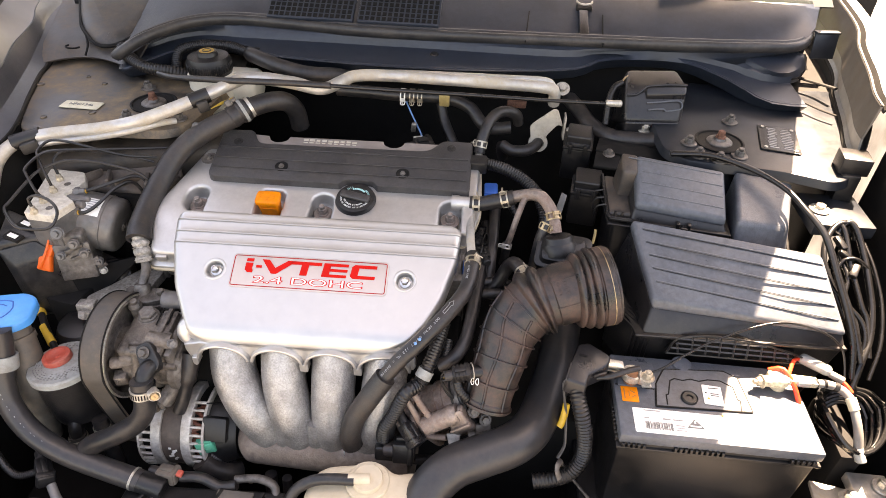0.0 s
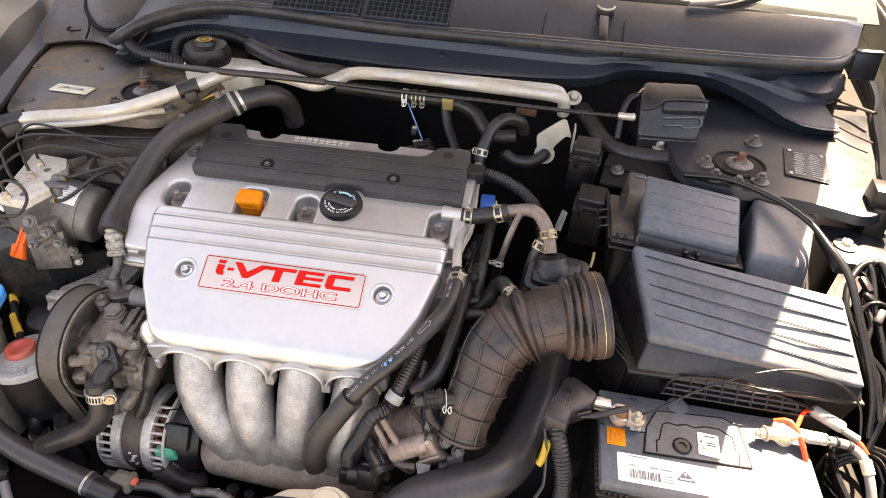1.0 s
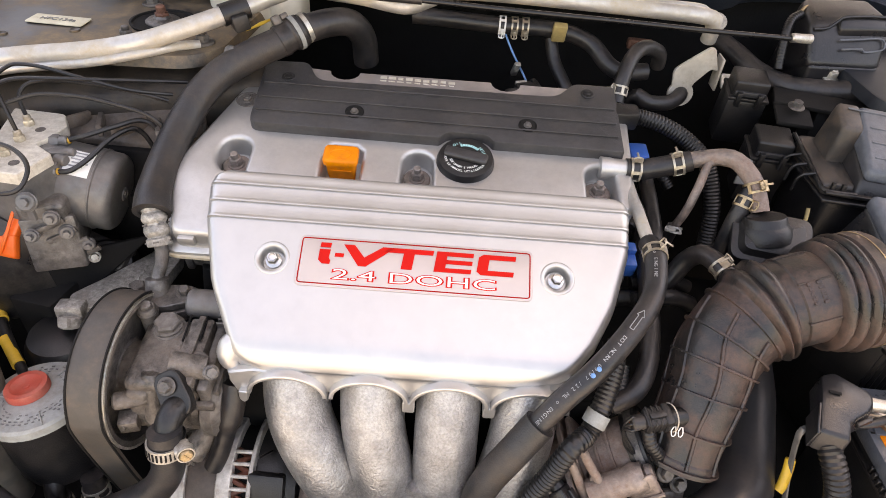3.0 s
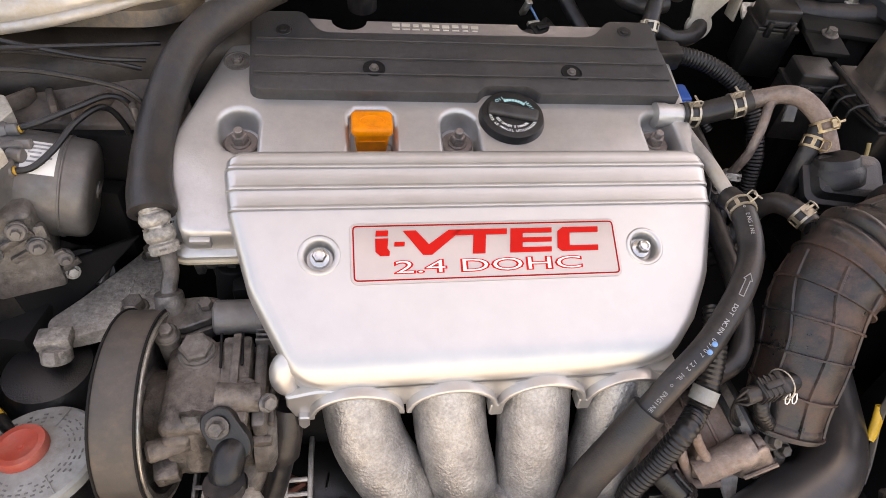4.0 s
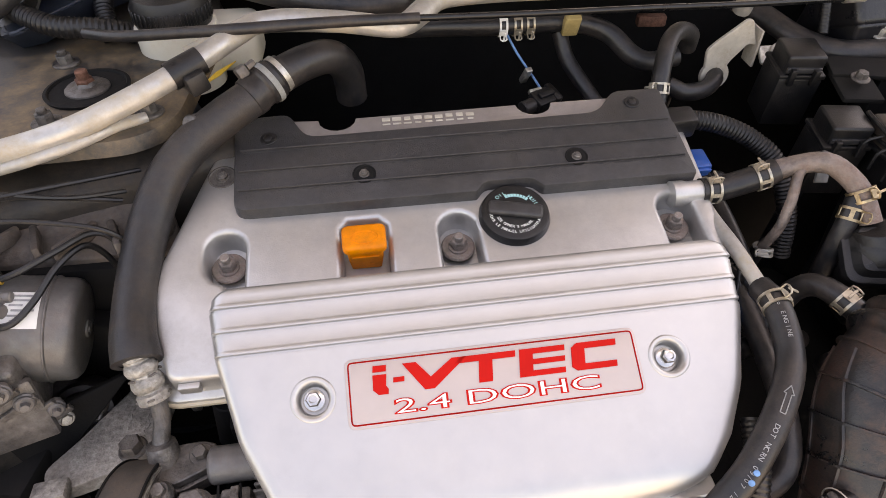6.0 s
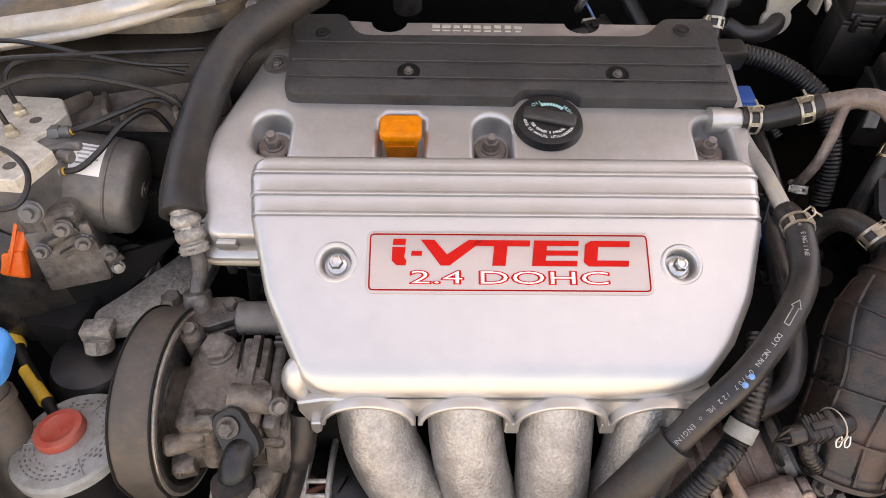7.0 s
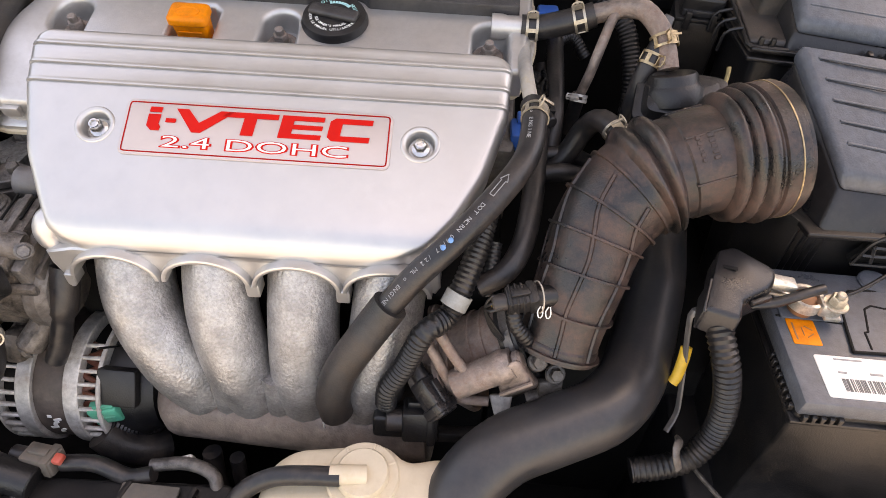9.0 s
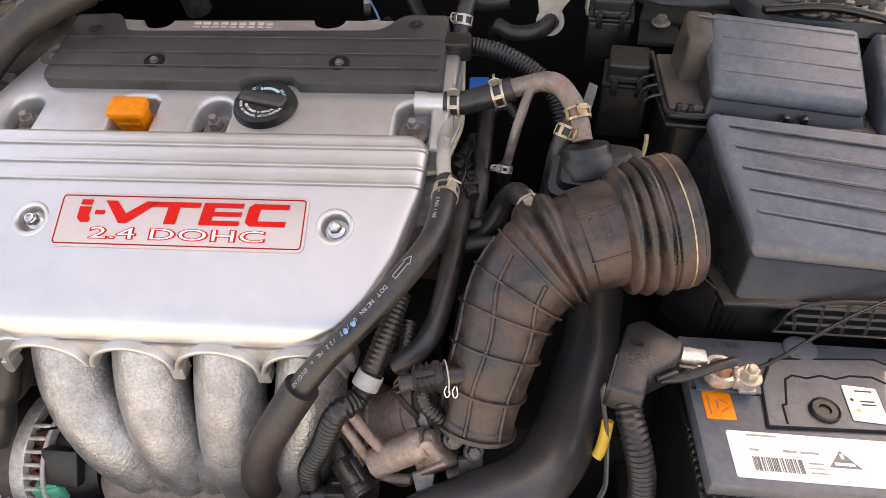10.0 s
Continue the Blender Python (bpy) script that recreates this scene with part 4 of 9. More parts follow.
for x in runner_x:
    arch = [(x - 0.0358 * math.cos(a), 0.7825 + 0.0275 * math.sin(a)) for a in [math.pi * k / 16 for k in range(17)]]
    arch += [(x + 0.0318 * math.cos(a), 0.7825 + 0.0232 * math.sin(a)) for a in [math.pi * k / 16 for k in range(17)]]
    part("arch_lip", slab(arch, [(-0.0014, 0.0095), (-0.0004, 0.0090), (0, 0.0075), (0, -0.012)], sk), SILVER, cover)
for x in (-0.151, -0.078):
    part("tab", slab(rounded(0.011, 0.014, 0.002, 3, x, 0.7762), [(-0.001, 0.008), (0, 0.007), (0, -0.006)], sk), SILVER, cover)
part("tab", slab(fillet([(-0.304, 0.782), (-0.2955, 0.782), (-0.296, 0.770), (-0.300, 0.766), (-0.304, 0.770)], 0.002), [(-0.001, 0.007), (0, 0.006), (0, -0.006)], sk), SILVER, cover)
part("ear", joined(tube([(-0.306, 0.660, 0.828), (-0.312, 0.656, 0.820), (-0.313, 0.652, 0.808), (-0.307, 0.648, 0.797)], 0.0105, 20, 0.002, swell=lambda q, k: math.sqrt(max(0.02, 1 - (2 * min(0.5, 0.04 + 0.9 * min(k, 1 - k)) - 1) ** 2)))), SILVER, cover)
for u in (-0.131, 0.131):
    at = COV @ shift(u, 0, 0)
    part("bolt_well", lathe([(0.0163, -0.003), (0.0163, -0.0004), (0.0157, 0.0007), (0.0148, 0.0011), (0.0135, 0.0009), (0.0120, 0.0001), (0.0112, -0.0014), (0.0108, -0.0095), (0.0098, -0.0105), (0, -0.0105), (0, -0.0125), (0.0112, -0.0125), (0.0112, -0.003), (0.0163, -0.003)], at, 40), SILVER, cover)
    part("bolt", joined(lathe([(0.0080, -0.004), (0.0080, 0.0010), (0.0066, 0.0018), (0, 0.0018)], at @ shift(0, 0, -0.0066), 28), hexagon(0.0055, 0.0055, at @ shift(0, 0, -0.0046)), lathe([(0.0040, 0.0), (0.0040, 0.0018), (0.0028, 0.002), (0.0022, 0.0004), (0, 0.0004)], at @ shift(0, 0, 0.0007), 18)), BRIGHTZINC, cover, "bright zinc flanged bolt")
badge = part("badge", plate(rounded(0.216, 0.049, 0.006), 0.0012, COV @ shift(0, 0, 0.0014), 0.0005), BADGE, cover, "pale badge plate with a red border")
rim = []
for grow, wide in ((-0.0022, 0.0011),):
    a, b = offset_outline(rounded(0.216, 0.049, 0.006), grow), offset_outline(rounded(0.216, 0.049, 0.006), grow - wide)
    bm = bmesh.new()
    va, vb = [bm.verts.new((*p, 0)) for p in a], [bm.verts.new((*p, 0)) for p in b]
    for i in range(len(va)):
        j = (i + 1) % len(va)
        bm.faces.new((va[i], va[j], vb[j], vb[i]))
    bmesh.ops.solidify(bm, geom=bm.faces[:], thickness=-0.0004)
    rim.append(moved(bm, COV @ shift(0, 0, 0.0016)))
part("border", joined(*rim), REDINK, badge, "thin red border line")


def mark(points):
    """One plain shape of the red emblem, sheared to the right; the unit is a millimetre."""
    pts = [(0.001 * (x + 0.12 * y), 0.001 * y) for x, y in points]
    return slab(pts, [(0, 0.0007), (0, 0.0)], COV @ shift(0, -0.0012, 0.0016))


emblem = [
    mark([(-90, 14.5), (-80.5, 14.5), (-80.5, 19), (-90, 19)]),
    mark([(-90, 12.5), (-80, 12.5), (-80, 4.5), (-78, 2), (-78, -1.5), (-85, -1.5), (-89, 2)]),
    mark([(-75, 6), (-67, 6), (-67, 9.5), (-75, 9.5)]),
    mark([(-69, 18.5), (-59, 18.5), (-48, 7), (-33, 18.5), (-22, 18.5), (-45, -1.5), (-52, -1.5)]),
    mark([(-31, 14), (-26, 18.5), (14, 18.5), (14, 14), (-3, 14), (-3, -1.5), (-13, -1.5), (-13, 14)]),
    mark([(17, 18.5), (51, 18.5), (51, 14.5), (27, 14.5), (27, 10.6), (51, 10.6), (51, 6.8), (27, 6.8), (27, 2.5), (51, 2.5), (51, -1.5), (17, -1.5)]),
    mark([(56, 15.5), (60, 18.5), (90, 18.5), (90, 14), (66, 14), (66, 3), (90, 3), (90, -1.5), (60, -1.5), (56, 1.5)]),
]
for shape in emblem:
    part("emblem_shape", shape, REDINK, badge, "bold red slanted emblem shape")
words = COV @ shift(0.0, -0.0125, 0.0016)
for piece in islands(lettering("2.4 DOHC", 0.0140, words, 0.0003, 0.00055, 2.35, 1.02)):
    part("letter_edge", piece, REDINK, badge)
for piece in islands(lettering("2.4 DOHC", 0.0140, words @ shift(0, 0, 0.0004), 0.0002, -0.00012, 2.35, 1.02)):
    part("letter", piece, WHITEINK, badge, "white letter edged in red")

manifold = thing("intake_manifold", (-0.15, 0.62, 0.60), "rough cast aluminium intake manifold with four runners", "manifold")
for x, xe in zip(runner_x, (-0.205, -0.160, -0.112, -0.062)):
    part("runner", tube([(x, 0.690, 0.806), (x, 0.668, 0.780), (x + 0.15 * (xe - x), 0.642, 0.740), (x + 0.6 * (xe - x), 0.623, 0.695), (xe, 0.622, 0.655)], 0.0302, 24, 0.007), CASTING, manifold)
part("plenum", tube([(-0.246, 0.628, 0.628), (-0.225, 0.627, 0.632), (-0.15, 0.624, 0.634), (-0.06, 0.620, 0.638), (0.0, 0.618, 0.645)], 0.042, 24, 0.008, 0.86, swell=lambda s, k: min(1.0, 0.78 + 22 * s)), PLENUM, manifold, "dust browned plenum chamber")
for x in (-0.182, -0.135, -0.087):
    part("web", tube([(x, 0.612, 0.70), (x, 0.607, 0.668), (x, 0.606, 0.64)], 0.014, 12, 0.006, 0.9), CASTING, manifold)

def hose(name, points, r, material, label, kind="hose", maker=tube, **kw):
    return solo(name, maker(points, r, **kw), material, label, kind)


# ---- intake tract ----
tract = thing("intake_tube", (0.10, 0.62, 0.73), "ribbed black rubber intake elbow filmed with reddish dust", "intake tube")
tract_line = [(0.0955, 0.6245, 0.754), (0.101, 0.640, 0.778), (0.108, 0.656, 0.803), (0.121, 0.686, 0.839), (0.146, 0.707, 0.865), (0.182, 0.718, 0.880), (0.216, 0.7255, 0.8855), (0.246, 0.732, 0.891)]


def tract_swell(s, k):
    # lower elbow 31 mm with a rolled mouth, two folds, neck 41 mm, three narrow bellows, flange 52 mm
    r = 0.0312 + 0.0098 * max(0.0, min(1.0, (k - 0.045) / 0.55)) ** 1.3
    if k <= 0.045:
        r += 0.0010
    if 0.575 < k < 0.665:
        r += 0.0064 * abs(math.sin(math.pi * (k - 0.575) / 0.045)) ** 1.1
    if 0.665 <= k < 0.70:
        r -= 0.0014
    if k > 0.800:
        r = 0.0430 + 0.0070 * (k - 0.800) / 0.12 + 0.0052 * abs(math.sin(math.pi * (k - 0.800) / 0.0375)) ** 0.8 * (k < 0.9125)
    if k > 0.9125:
        r = 0.0522 if 0.920 < k < 0.985 else 0.0502
    return r


part("elbow", tube(tract_line, 1.0, 40, 0.0013, swell=tract_swell), DUSTYRUBBER, tract)
fine = smooth_path(tract_line, 0.002)
for k in (0.012, 0.15, 0.265, 0.37, 0.46, 0.54):
    i = round(k * (len(fine) - 1))
    d = fine[i + 1] - fine[i]
    r = tract_swell(0, k)
    part("rib", lathe([(r - 0.001, -0.0013), (r + 0.0028, -0.0009), (r + 0.0028, 0.0009), (r - 0.001, 0.0013), (r - 0.001, -0.0013)], axis_at(fine[i], d), 32), DUSTYRUBBER, tract)
for ang in (35, 85, 135, 185):
    pts = []
    for k in [0.02 + 0.072 * q for q in range(8)]:
        i = round(k * (len(fine) - 1))
        d = (fine[i + 1] - fine[i]).normalized()
        side = d.cross(Vector((0, 0, 1))).normalized()
        lift = side.cross(d)
        r = tract_swell(0, k) + 0.0002
        pts.append(fine[i] + side * (r * math.cos(radians(ang))) + lift * (r * math.sin(radians(ang))))
    part("rib", tube(pts, 0.0019, 6, 0.006), DUSTYRUBBER, tract)
i = round(0.958 * (len(fine) - 1))
bax = axis_at(fine[i], fine[i + 1] - fine[i])
part("band", lathe([(0.0520, -0.0005), (0.0526, -0.0005), (0.0526, 0.0005), (0.0520, 0.0005), (0.0520, -0.0005)], bax, 56), SCREWBRASS, tract, "thin brassy clamp band")
i = round(0.745 * (len(fine) - 1))
d = (fine[i + 1] - fine[i]).normalized()
for a in (20, 70, 120):
    side = d.cross(Vector((0, 0, 1))).normalized()
    lift = side.cross(d)
    c = fine[i] + (side * math.cos(radians(a)) + lift * math.sin(radians(a))) * 0.0408
    part("bar", tube([c - d * 0.014, c + d * 0.014], 0.0011, 6, 0.01), DUSTYRUBBER, tract)
face = Vector((-0.10, -0.60, 0.78))
face = (face - d * face.dot(d)).normalized()
across = face.cross(d)
stamp = Matrix((d, across, face)).transposed().to_4x4()
for u in (-0.006, 0.003):
    for q in range(5):
        part("moulded_mark", box(0.0045 if u > 0 else 0.0030, 0.0028, 0.0006, Matrix.Translation(fine[i] + face * 0.0410) @ stamp @ shift(u, -0.009 + 0.0042 * q, 0), 0.0003, 1), DUSTYRUBBER, tract)
res_at = frame_at((0.188, 0.802, 0.882), -10, 30)
part("resonator", joined(box(0.062, 0.046, 0.034, res_at @ shift(0, 0, -0.018), 0.008, 3), slab(rounded(0.076, 0.056, 0.012), [(-0.0015, 0.004), (-0.0004, 0.0035), (0, 0.002), (0, -0.003)], res_at), slab(rounded(0.064, 0.046, 0.012), [(-0.010, 0.014), (-0.004, 0.012), (0, 0.003)], res_at)), BLACK, tract, "dusty black breather chamber")
part("resonator_neck", lathe([(0.0255, -0.006), (0.0245, 0.006), (0.0215, 0.0095), (0.0205, 0.011), (0.0200, 0.0165), (0.0185, 0.0185), (0, 0.0185)], axis_at((0.182, 0.806, 0.886), (-0.20, 0.35, 0.9)), 32), BLACK, tract)
throttle = thing("throttle_body", (0.04, 0.61, 0.62), "brown dusted aluminium throttle body", "throttle body")
tax = axis_at((-0.010, 0.642, 0.688), (0.108, 0.006, 0.072))
part("bore", lathe([(0, 0), (0.038, 0), (0.039, 0.01), (0.034, 0.024), (0.0325, 0.05), (0.0325, 0.095), (0.032, 0.105), (0, 0.105)], tax, 40), BROWNCAST, throttle, "brown dusted throttle bore")
for z, h, w in ((0.030, 0.005, 0.084), (0.040, 0.0035, 0.078)):
    part("flange", slab(rounded(w, w * 0.95, 0.018), [(-0.001, h), (0, h - 0.001), (0, 0)], tax @ shift(0, 0, z) @ Matrix.Rotation(radians(12), 4, "Z")), BROWNCAST, throttle)
part("collar", lathe([(0.0320, 0.088), (0.0365, 0.089), (0.0380, 0.093), (0.0380, 0.104), (0.036, 0.106), (0.0320, 0.106), (0.0320, 0.088)], tax, 40), BLACK, throttle, "black rubber collar at the elbow")
boss_line = [(0.019, 0.600, 0.731), (0.062, 0.606, 0.759)]
part("valve_barrel", tube(boss_line, 0.0125, 28, 0.004, swell=lambda s, k: 1.0 + 0.12 * (0.70 < k < 0.78) + 0.12 * (0.84 < k < 0.90)), BROWNCAST, throttle)
part("barrel_cap", joined(cyl(0.0085, 0.008, axis_at((0.062, 0.606, 0.759), Vector(boss_line[1]) - Vector(boss_line[0])), 24, 0.002)), BROWNCAST, throttle)
part("valve_case", hexa([(0.047, 0.596, 0.758), (0.062, 0.598, 0.777), (0.079, 0.592, 0.752), (0.055, 0.590, 0.732)], [(0.058, 0.622, 0.720), (0.075, 0.624, 0.741), (0.094, 0.618, 0.713), (0.067, 0.616, 0.691)], 0.004, 3), BROWNCAST, throttle)

part("case_seam", tube([(0.054, 0.589, 0.739), (0.077, 0.591, 0.756)], 0.0018, 6), BROWNCAST, throttle)
for points in ([(-0.009, 0.612, 0.770), (0.000, 0.609, 0.755), (0.011, 0.604, 0.733), (0.023, 0.600, 0.712), (0.047, 0.598, 0.713)], [(0.003, 0.611, 0.780), (0.014, 0.607, 0.761), (0.028, 0.602, 0.742)]):
    part("flange_edge", tube(points, 0.0042, 10, 0.004), BROWNCAST, throttle, "pale bent flange edge")
part("web", hexa([(0.015, 0.606, 0.763), (0.029, 0.601, 0.749), (0.031, 0.599, 0.716), (0.017, 0.601, 0.723)], [(0.021, 0.624, 0.738), (0.036, 0.620, 0.721), (0.037, 0.615, 0.690), (0.023, 0.618, 0.696)], 0.002), BROWNCAST, throttle)
part("tab", slab(fillet([(-0.009, 0.010), (0.011, 0.012), (0.007, -0.012), (-0.001, -0.016)], 0.003), [(-0.0008, 0.003), (0, 0.002), (0, -0.001)], axis_at((0.056, 0.598, 0.707), (0.05, -0.75, 0.65))), ALTCAST, throttle, "pale holed tab")
part("tab_hole", cyl(0.0028, 0.001, axis_at((0.059, 0.596, 0.706), (0.05, -0.75, 0.65)), 14, 0.0002), BAYDARK, throttle)

part("bracket", joined(tube([(0.077, 0.603, 0.716), (0.090, 0.606, 0.720), (0.104, 0.606, 0.720)], 0.0055, 12, 0.004, 0.7), box(0.020, 0.008, 0.018, frame_at((0.095, 0.608, 0.726), 12, -20), 0.002)), GRIMY, throttle)
for p in ((0.081, 0.612, 0.756), (0.097, 0.612, 0.741)):
    part("screw", joined(cyl(0.0085, 0.003, axis_at(p, (0.15, -0.7, 0.65)), 20), hexagon(0.0055, 0.008, axis_at(p, (0.15, -0.7, 0.65)))), GRIMY, throttle)
for a in (0.0, 0.012):
    part("rib", lathe([(0.0326, 0.060 + a), (0.0345, 0.0605 + a), (0.0345, 0.0625 + a), (0.0326, 0.063 + a), (0.0326, 0.060 + a)], tax, 40), BROWNCAST, throttle)
part("neck_clamp", lathe([(0.0378, 0.094), (0.0392, 0.094), (0.0392, 0.101), (0.0378, 0.101), (0.0378, 0.094)], tax, 40), GRIMY, throttle)
def connector(name, at, m, size, material, label, category="connector", group=""):
    """An electric plug: shell, collar, latch and a boot where the wires leave."""
    t = thing(name, at, label, category, group)
    sx_, sy_, sz_ = size
    part("shell", box(sx_, sy_, sz_, m, min(size) * 0.12), material, t)
    part("collar", box(sx_ * 0.25, sy_ * 1.15, sz_ * 1.15, m @ shift(sx_ * 0.3, 0, 0), min(size) * 0.1), material, t)
    part("latch", box(sx_ * 0.6, sy_ * 0.35, sz_ * 0.2, m @ shift(-sx_ * 0.05, 0, sz_ * 0.58), min(size) * 0.06), material, t)
    part("boot", cyl(min(sy_, sz_) * 0.42, sx_ * 0.5, m @ shift(-sx_ * 0.95, 0, 0) @ Matrix.Rotation(radians(90), 4, "Y"), 14), RUBBER, t)
    return t


plug = connector("sensor_plug", (0.06, 0.634, 0.797), frame_at((0.062, 0.628, 0.810), 14, 10, -8), (0.024, 0.017, 0.016), BLACK, "black sensor plug beside the intake elbow")
for k in range(4):
    part("rib", box(0.0022, 0.0185, 0.0175, frame_at((0.062, 0.628, 0.810), 14, 10, -8) @ shift(-0.009 + 0.0048 * k, 0, 0), 0.0005, 1), BLACK, plug)
for k, stuff_ in enumerate((YELLOW, HOTORANGE, BLACK)):
    part("wire", tube([(0.051, 0.626 + 0.003 * k, 0.808), (0.045, 0.624 + 0.003 * k, 0.809), (0.040, 0.623 + 0.003 * k, 0.804)], 0.0011, 6, 0.003), stuff_, plug)
solo("sensor", cyl(0.0088, 0.028, axis_at((0.068, 0.630, 0.809), (1, 0.3, -0.05)), 24, 0.002), BLACK, "round black sensor pushed into the intake elbow", "sensor")
hose("loom_tube", [(0.056, 0.626, 0.803), (0.060, 0.618, 0.790), (0.070, 0.616, 0.777), (0.076, 0.620, 0.762), (0.078, 0.628, 0.749)], 0.0058, BLACK, "thin corrugated loom of the sensor plug", "loom", corrugated, pitch=0.0036)
for k, q in enumerate((0.0, 0.004, -0.004)):
    hose("wire", [(0.050, 0.612 + q + 0.012, 0.809), (0.040, 0.609 + q + 0.012, 0.812 + q - 0.003), (0.036, 0.624, 0.797), (0.046, 0.624, 0.776 - q - 0.003), (0.066, 0.620, 0.757 + q - 0.003), (0.078, 0.626, 0.747)], 0.0013, BLACK, "thin sensor wire in a loose loop", "wire")
ring = [axis_at((0.0745, 0.632, 0.809), (1, 0.3, -0.05)) @ Vector((0.0119 * math.cos(a), 0.0122 * math.sin(a), 0)) for a in [2 * math.pi * k / 20 for k in range(21)]]
clip_wire = thing("wire_clip", (0.083, 0.627, 0.797), "white bent wire clip round the sensor", "clip")
part("ring", tube(ring, 0.0006, 6, 0.003), HOOKPAINT, clip_wire)
for x in (0.072, 0.078):
    part("loop", tube([(x + 0.004, 0.623, 0.809), (x + 0.0022, 0.621, 0.805), (x + 0.0040, 0.619, 0.800), (x + 0.0062, 0.620, 0.803), (x + 0.0052, 0.623, 0.809)], 0.0005, 6, 0.002), WHITEINK, clip_wire)
connector("actuator_plug", (0.002, 0.592, 0.701), frame_at((0.002, 0.592, 0.721), -38, -25, 24), (0.034, 0.020, 0.017), RELAYBLACK, "black plug on the throttle valve with brass pins")
solo("plug_pins", box(0.004, 0.012, 0.008, frame_at((0.011, 0.588, 0.710), -38, -25, 24), 0.001), SCREWBRASS, "brass pins of an open plug", "pins")
connector("valve_plug", (-0.008, 0.588, 0.671), frame_at((-0.008, 0.588, 0.691), 4, -20, 0), (0.030, 0.024, 0.030), BLACK, "black plug at the foot of the loom")
solo("loom_clamp_block", joined(box(0.040, 0.020, 0.022, frame_at((-0.028, 0.590, 0.682), 2, -20), 0.004, 3), box(0.060, 0.012, 0.010, frame_at((0.023, 0.588, 0.673), 4, -20), 0.002)), BLACK, "black bracket below the plenum", "bracket")
solo("white_tie", tube([(-0.091, 0.586, 0.667), (-0.089, 0.582, 0.683), (-0.083, 0.581, 0.685), (-0.080, 0.582, 0.690), (-0.078, 0.586, 0.675)], 0.0009, 6, 0.002), WHITEINK, "white tie end under the hose sleeve", "tie")

# ---- air cleaner, relay boxes ----
air = thing("air_cleaner", (0.42, 0.76, 0.62), "dull black air cleaner box with a ribbed sloping lid", "air cleaner")
a_tl, a_tr, a_br, a_bl = Vector((0.278, 0.830, 0.930)), Vector((0.520, 0.788, 0.925)), Vector((0.544, 0.709, 0.860)), Vector((0.301, 0.727, 0.877))
# One lid in two colours: pale lit top, black shaded skirt.
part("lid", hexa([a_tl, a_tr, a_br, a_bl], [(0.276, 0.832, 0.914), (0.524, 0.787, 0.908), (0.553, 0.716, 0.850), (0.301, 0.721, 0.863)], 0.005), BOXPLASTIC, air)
part("lid_skirt", hexa([(0.279, 0.830, 0.916), (0.521, 0.786, 0.910), (0.550, 0.716, 0.851), (0.303, 0.723, 0.864)], [(0.266, 0.85, 0.822), (0.535, 0.81, 0.822), (0.552, 0.706, 0.838), (0.294, 0.704, 0.834)], 0.004), RELAYBLACK, air, "steep side of the lid, blackened for facing away from light")
for k in range(5):
    v, w = 0.105 + 0.165 * k, 0.135 + 0.175 * k
    p0, p1 = a_tl.lerp(a_bl, v), a_tr.lerp(a_br, w)
    p0, p1 = p0.lerp(p1, 0.045), p0.lerp(p1, 0.985)
    n = (a_tr - a_tl).cross(a_tl - a_bl).normalized()
    n = n if n.z > 0 else -n
    part("ridge", tube([p0 + n * 0.0004, p1 + n * 0.0004], 0.0009, 8, 0.02), BOXPLASTIC, air)
    # Thin black line drawn in beside each ridge as its shadow.
    part("ridge_shade_line", tube([p0 - (a_tl - a_bl).normalized() * 0.0019 - n * 0.0002, p1 - (a_tr - a_br).normalized() * 0.0019 - n * 0.0002], 0.0004, 6, 0.02), BLACK, air)
part("rim", hexa([(0.262, 0.86, 0.828), (0.545, 0.83, 0.832), (0.553, 0.7030, 0.840), (0.284, 0.6990, 0.836)], [(0.262, 0.86, 0.822), (0.545, 0.83, 0.826), (0.553, 0.7030, 0.835), (0.284, 0.6990, 0.831)], 0.0015), BLACK, air)
part("body", hexa([(0.27, 0.85, 0.824), (0.54, 0.82, 0.824), (0.556, 0.710, 0.837), (0.288, 0.712, 0.832)], [(0.29, 0.84, 0.60), (0.52, 0.82, 0.60), (0.53, 0.735, 0.60), (0.31, 0.74, 0.60)], 0.006), BLACK, air)
pent = [(0.330, 0.807), (0.497, 0.809), (0.493, 0.824), (0.416, 0.843), (0.345, 0.838)]
fr = Matrix.Translation((0, 0.704, 0)) @ Matrix.Rotation(radians(90), 4, "X")
part("lattice_back", slab(pent, [(0, -0.001), (0, -0.006)], fr), BAYDARK, air)
part("lattice_frame", tube([(x, 0.700, z) for x, z in pent + pent[:1]], 0.0016, 6, 0.002), BLACK, air, "black lattice frame below the lid")


def lattice_bar(name, a, b):
    part(name, tube([(a[0], 0.7005, a[1]), (b[0], 0.7005, b[1])], 0.0015, 4, 0.02), LATTICE, air)


def lattice_top(x):
    return float(np.interp(x, (0.330, 0.345, 0.416, 0.493, 0.497), (0.807, 0.838, 0.843, 0.824, 0.809)))


for k in range(9):
    x = 0.340 + 0.0178 * k
    lattice_bar("slat", (x, lattice_top(x)), (x + 0.006, 0.808))
for k in range(3):
    z = 0.8155 + 0.0090 * k
    ends = [x for x in [0.331 + 0.002 * q for q in range(83)] if lattice_top(x) > z]
    lattice_bar("crossbar", (ends[0], z + 0.0012), (ends[-1], z))
for k in range(5):
    part("rib", box(0.003, 0.05, 0.07, frame_at((0.272 + 0.006 * k, 0.735, 0.80), 30), 0.001), BLACK, air)

fuse = thing("fuse_box", (0.34, 0.87, 0.80), "black fuse box with a ribbed clip-on lid", "fuse box")
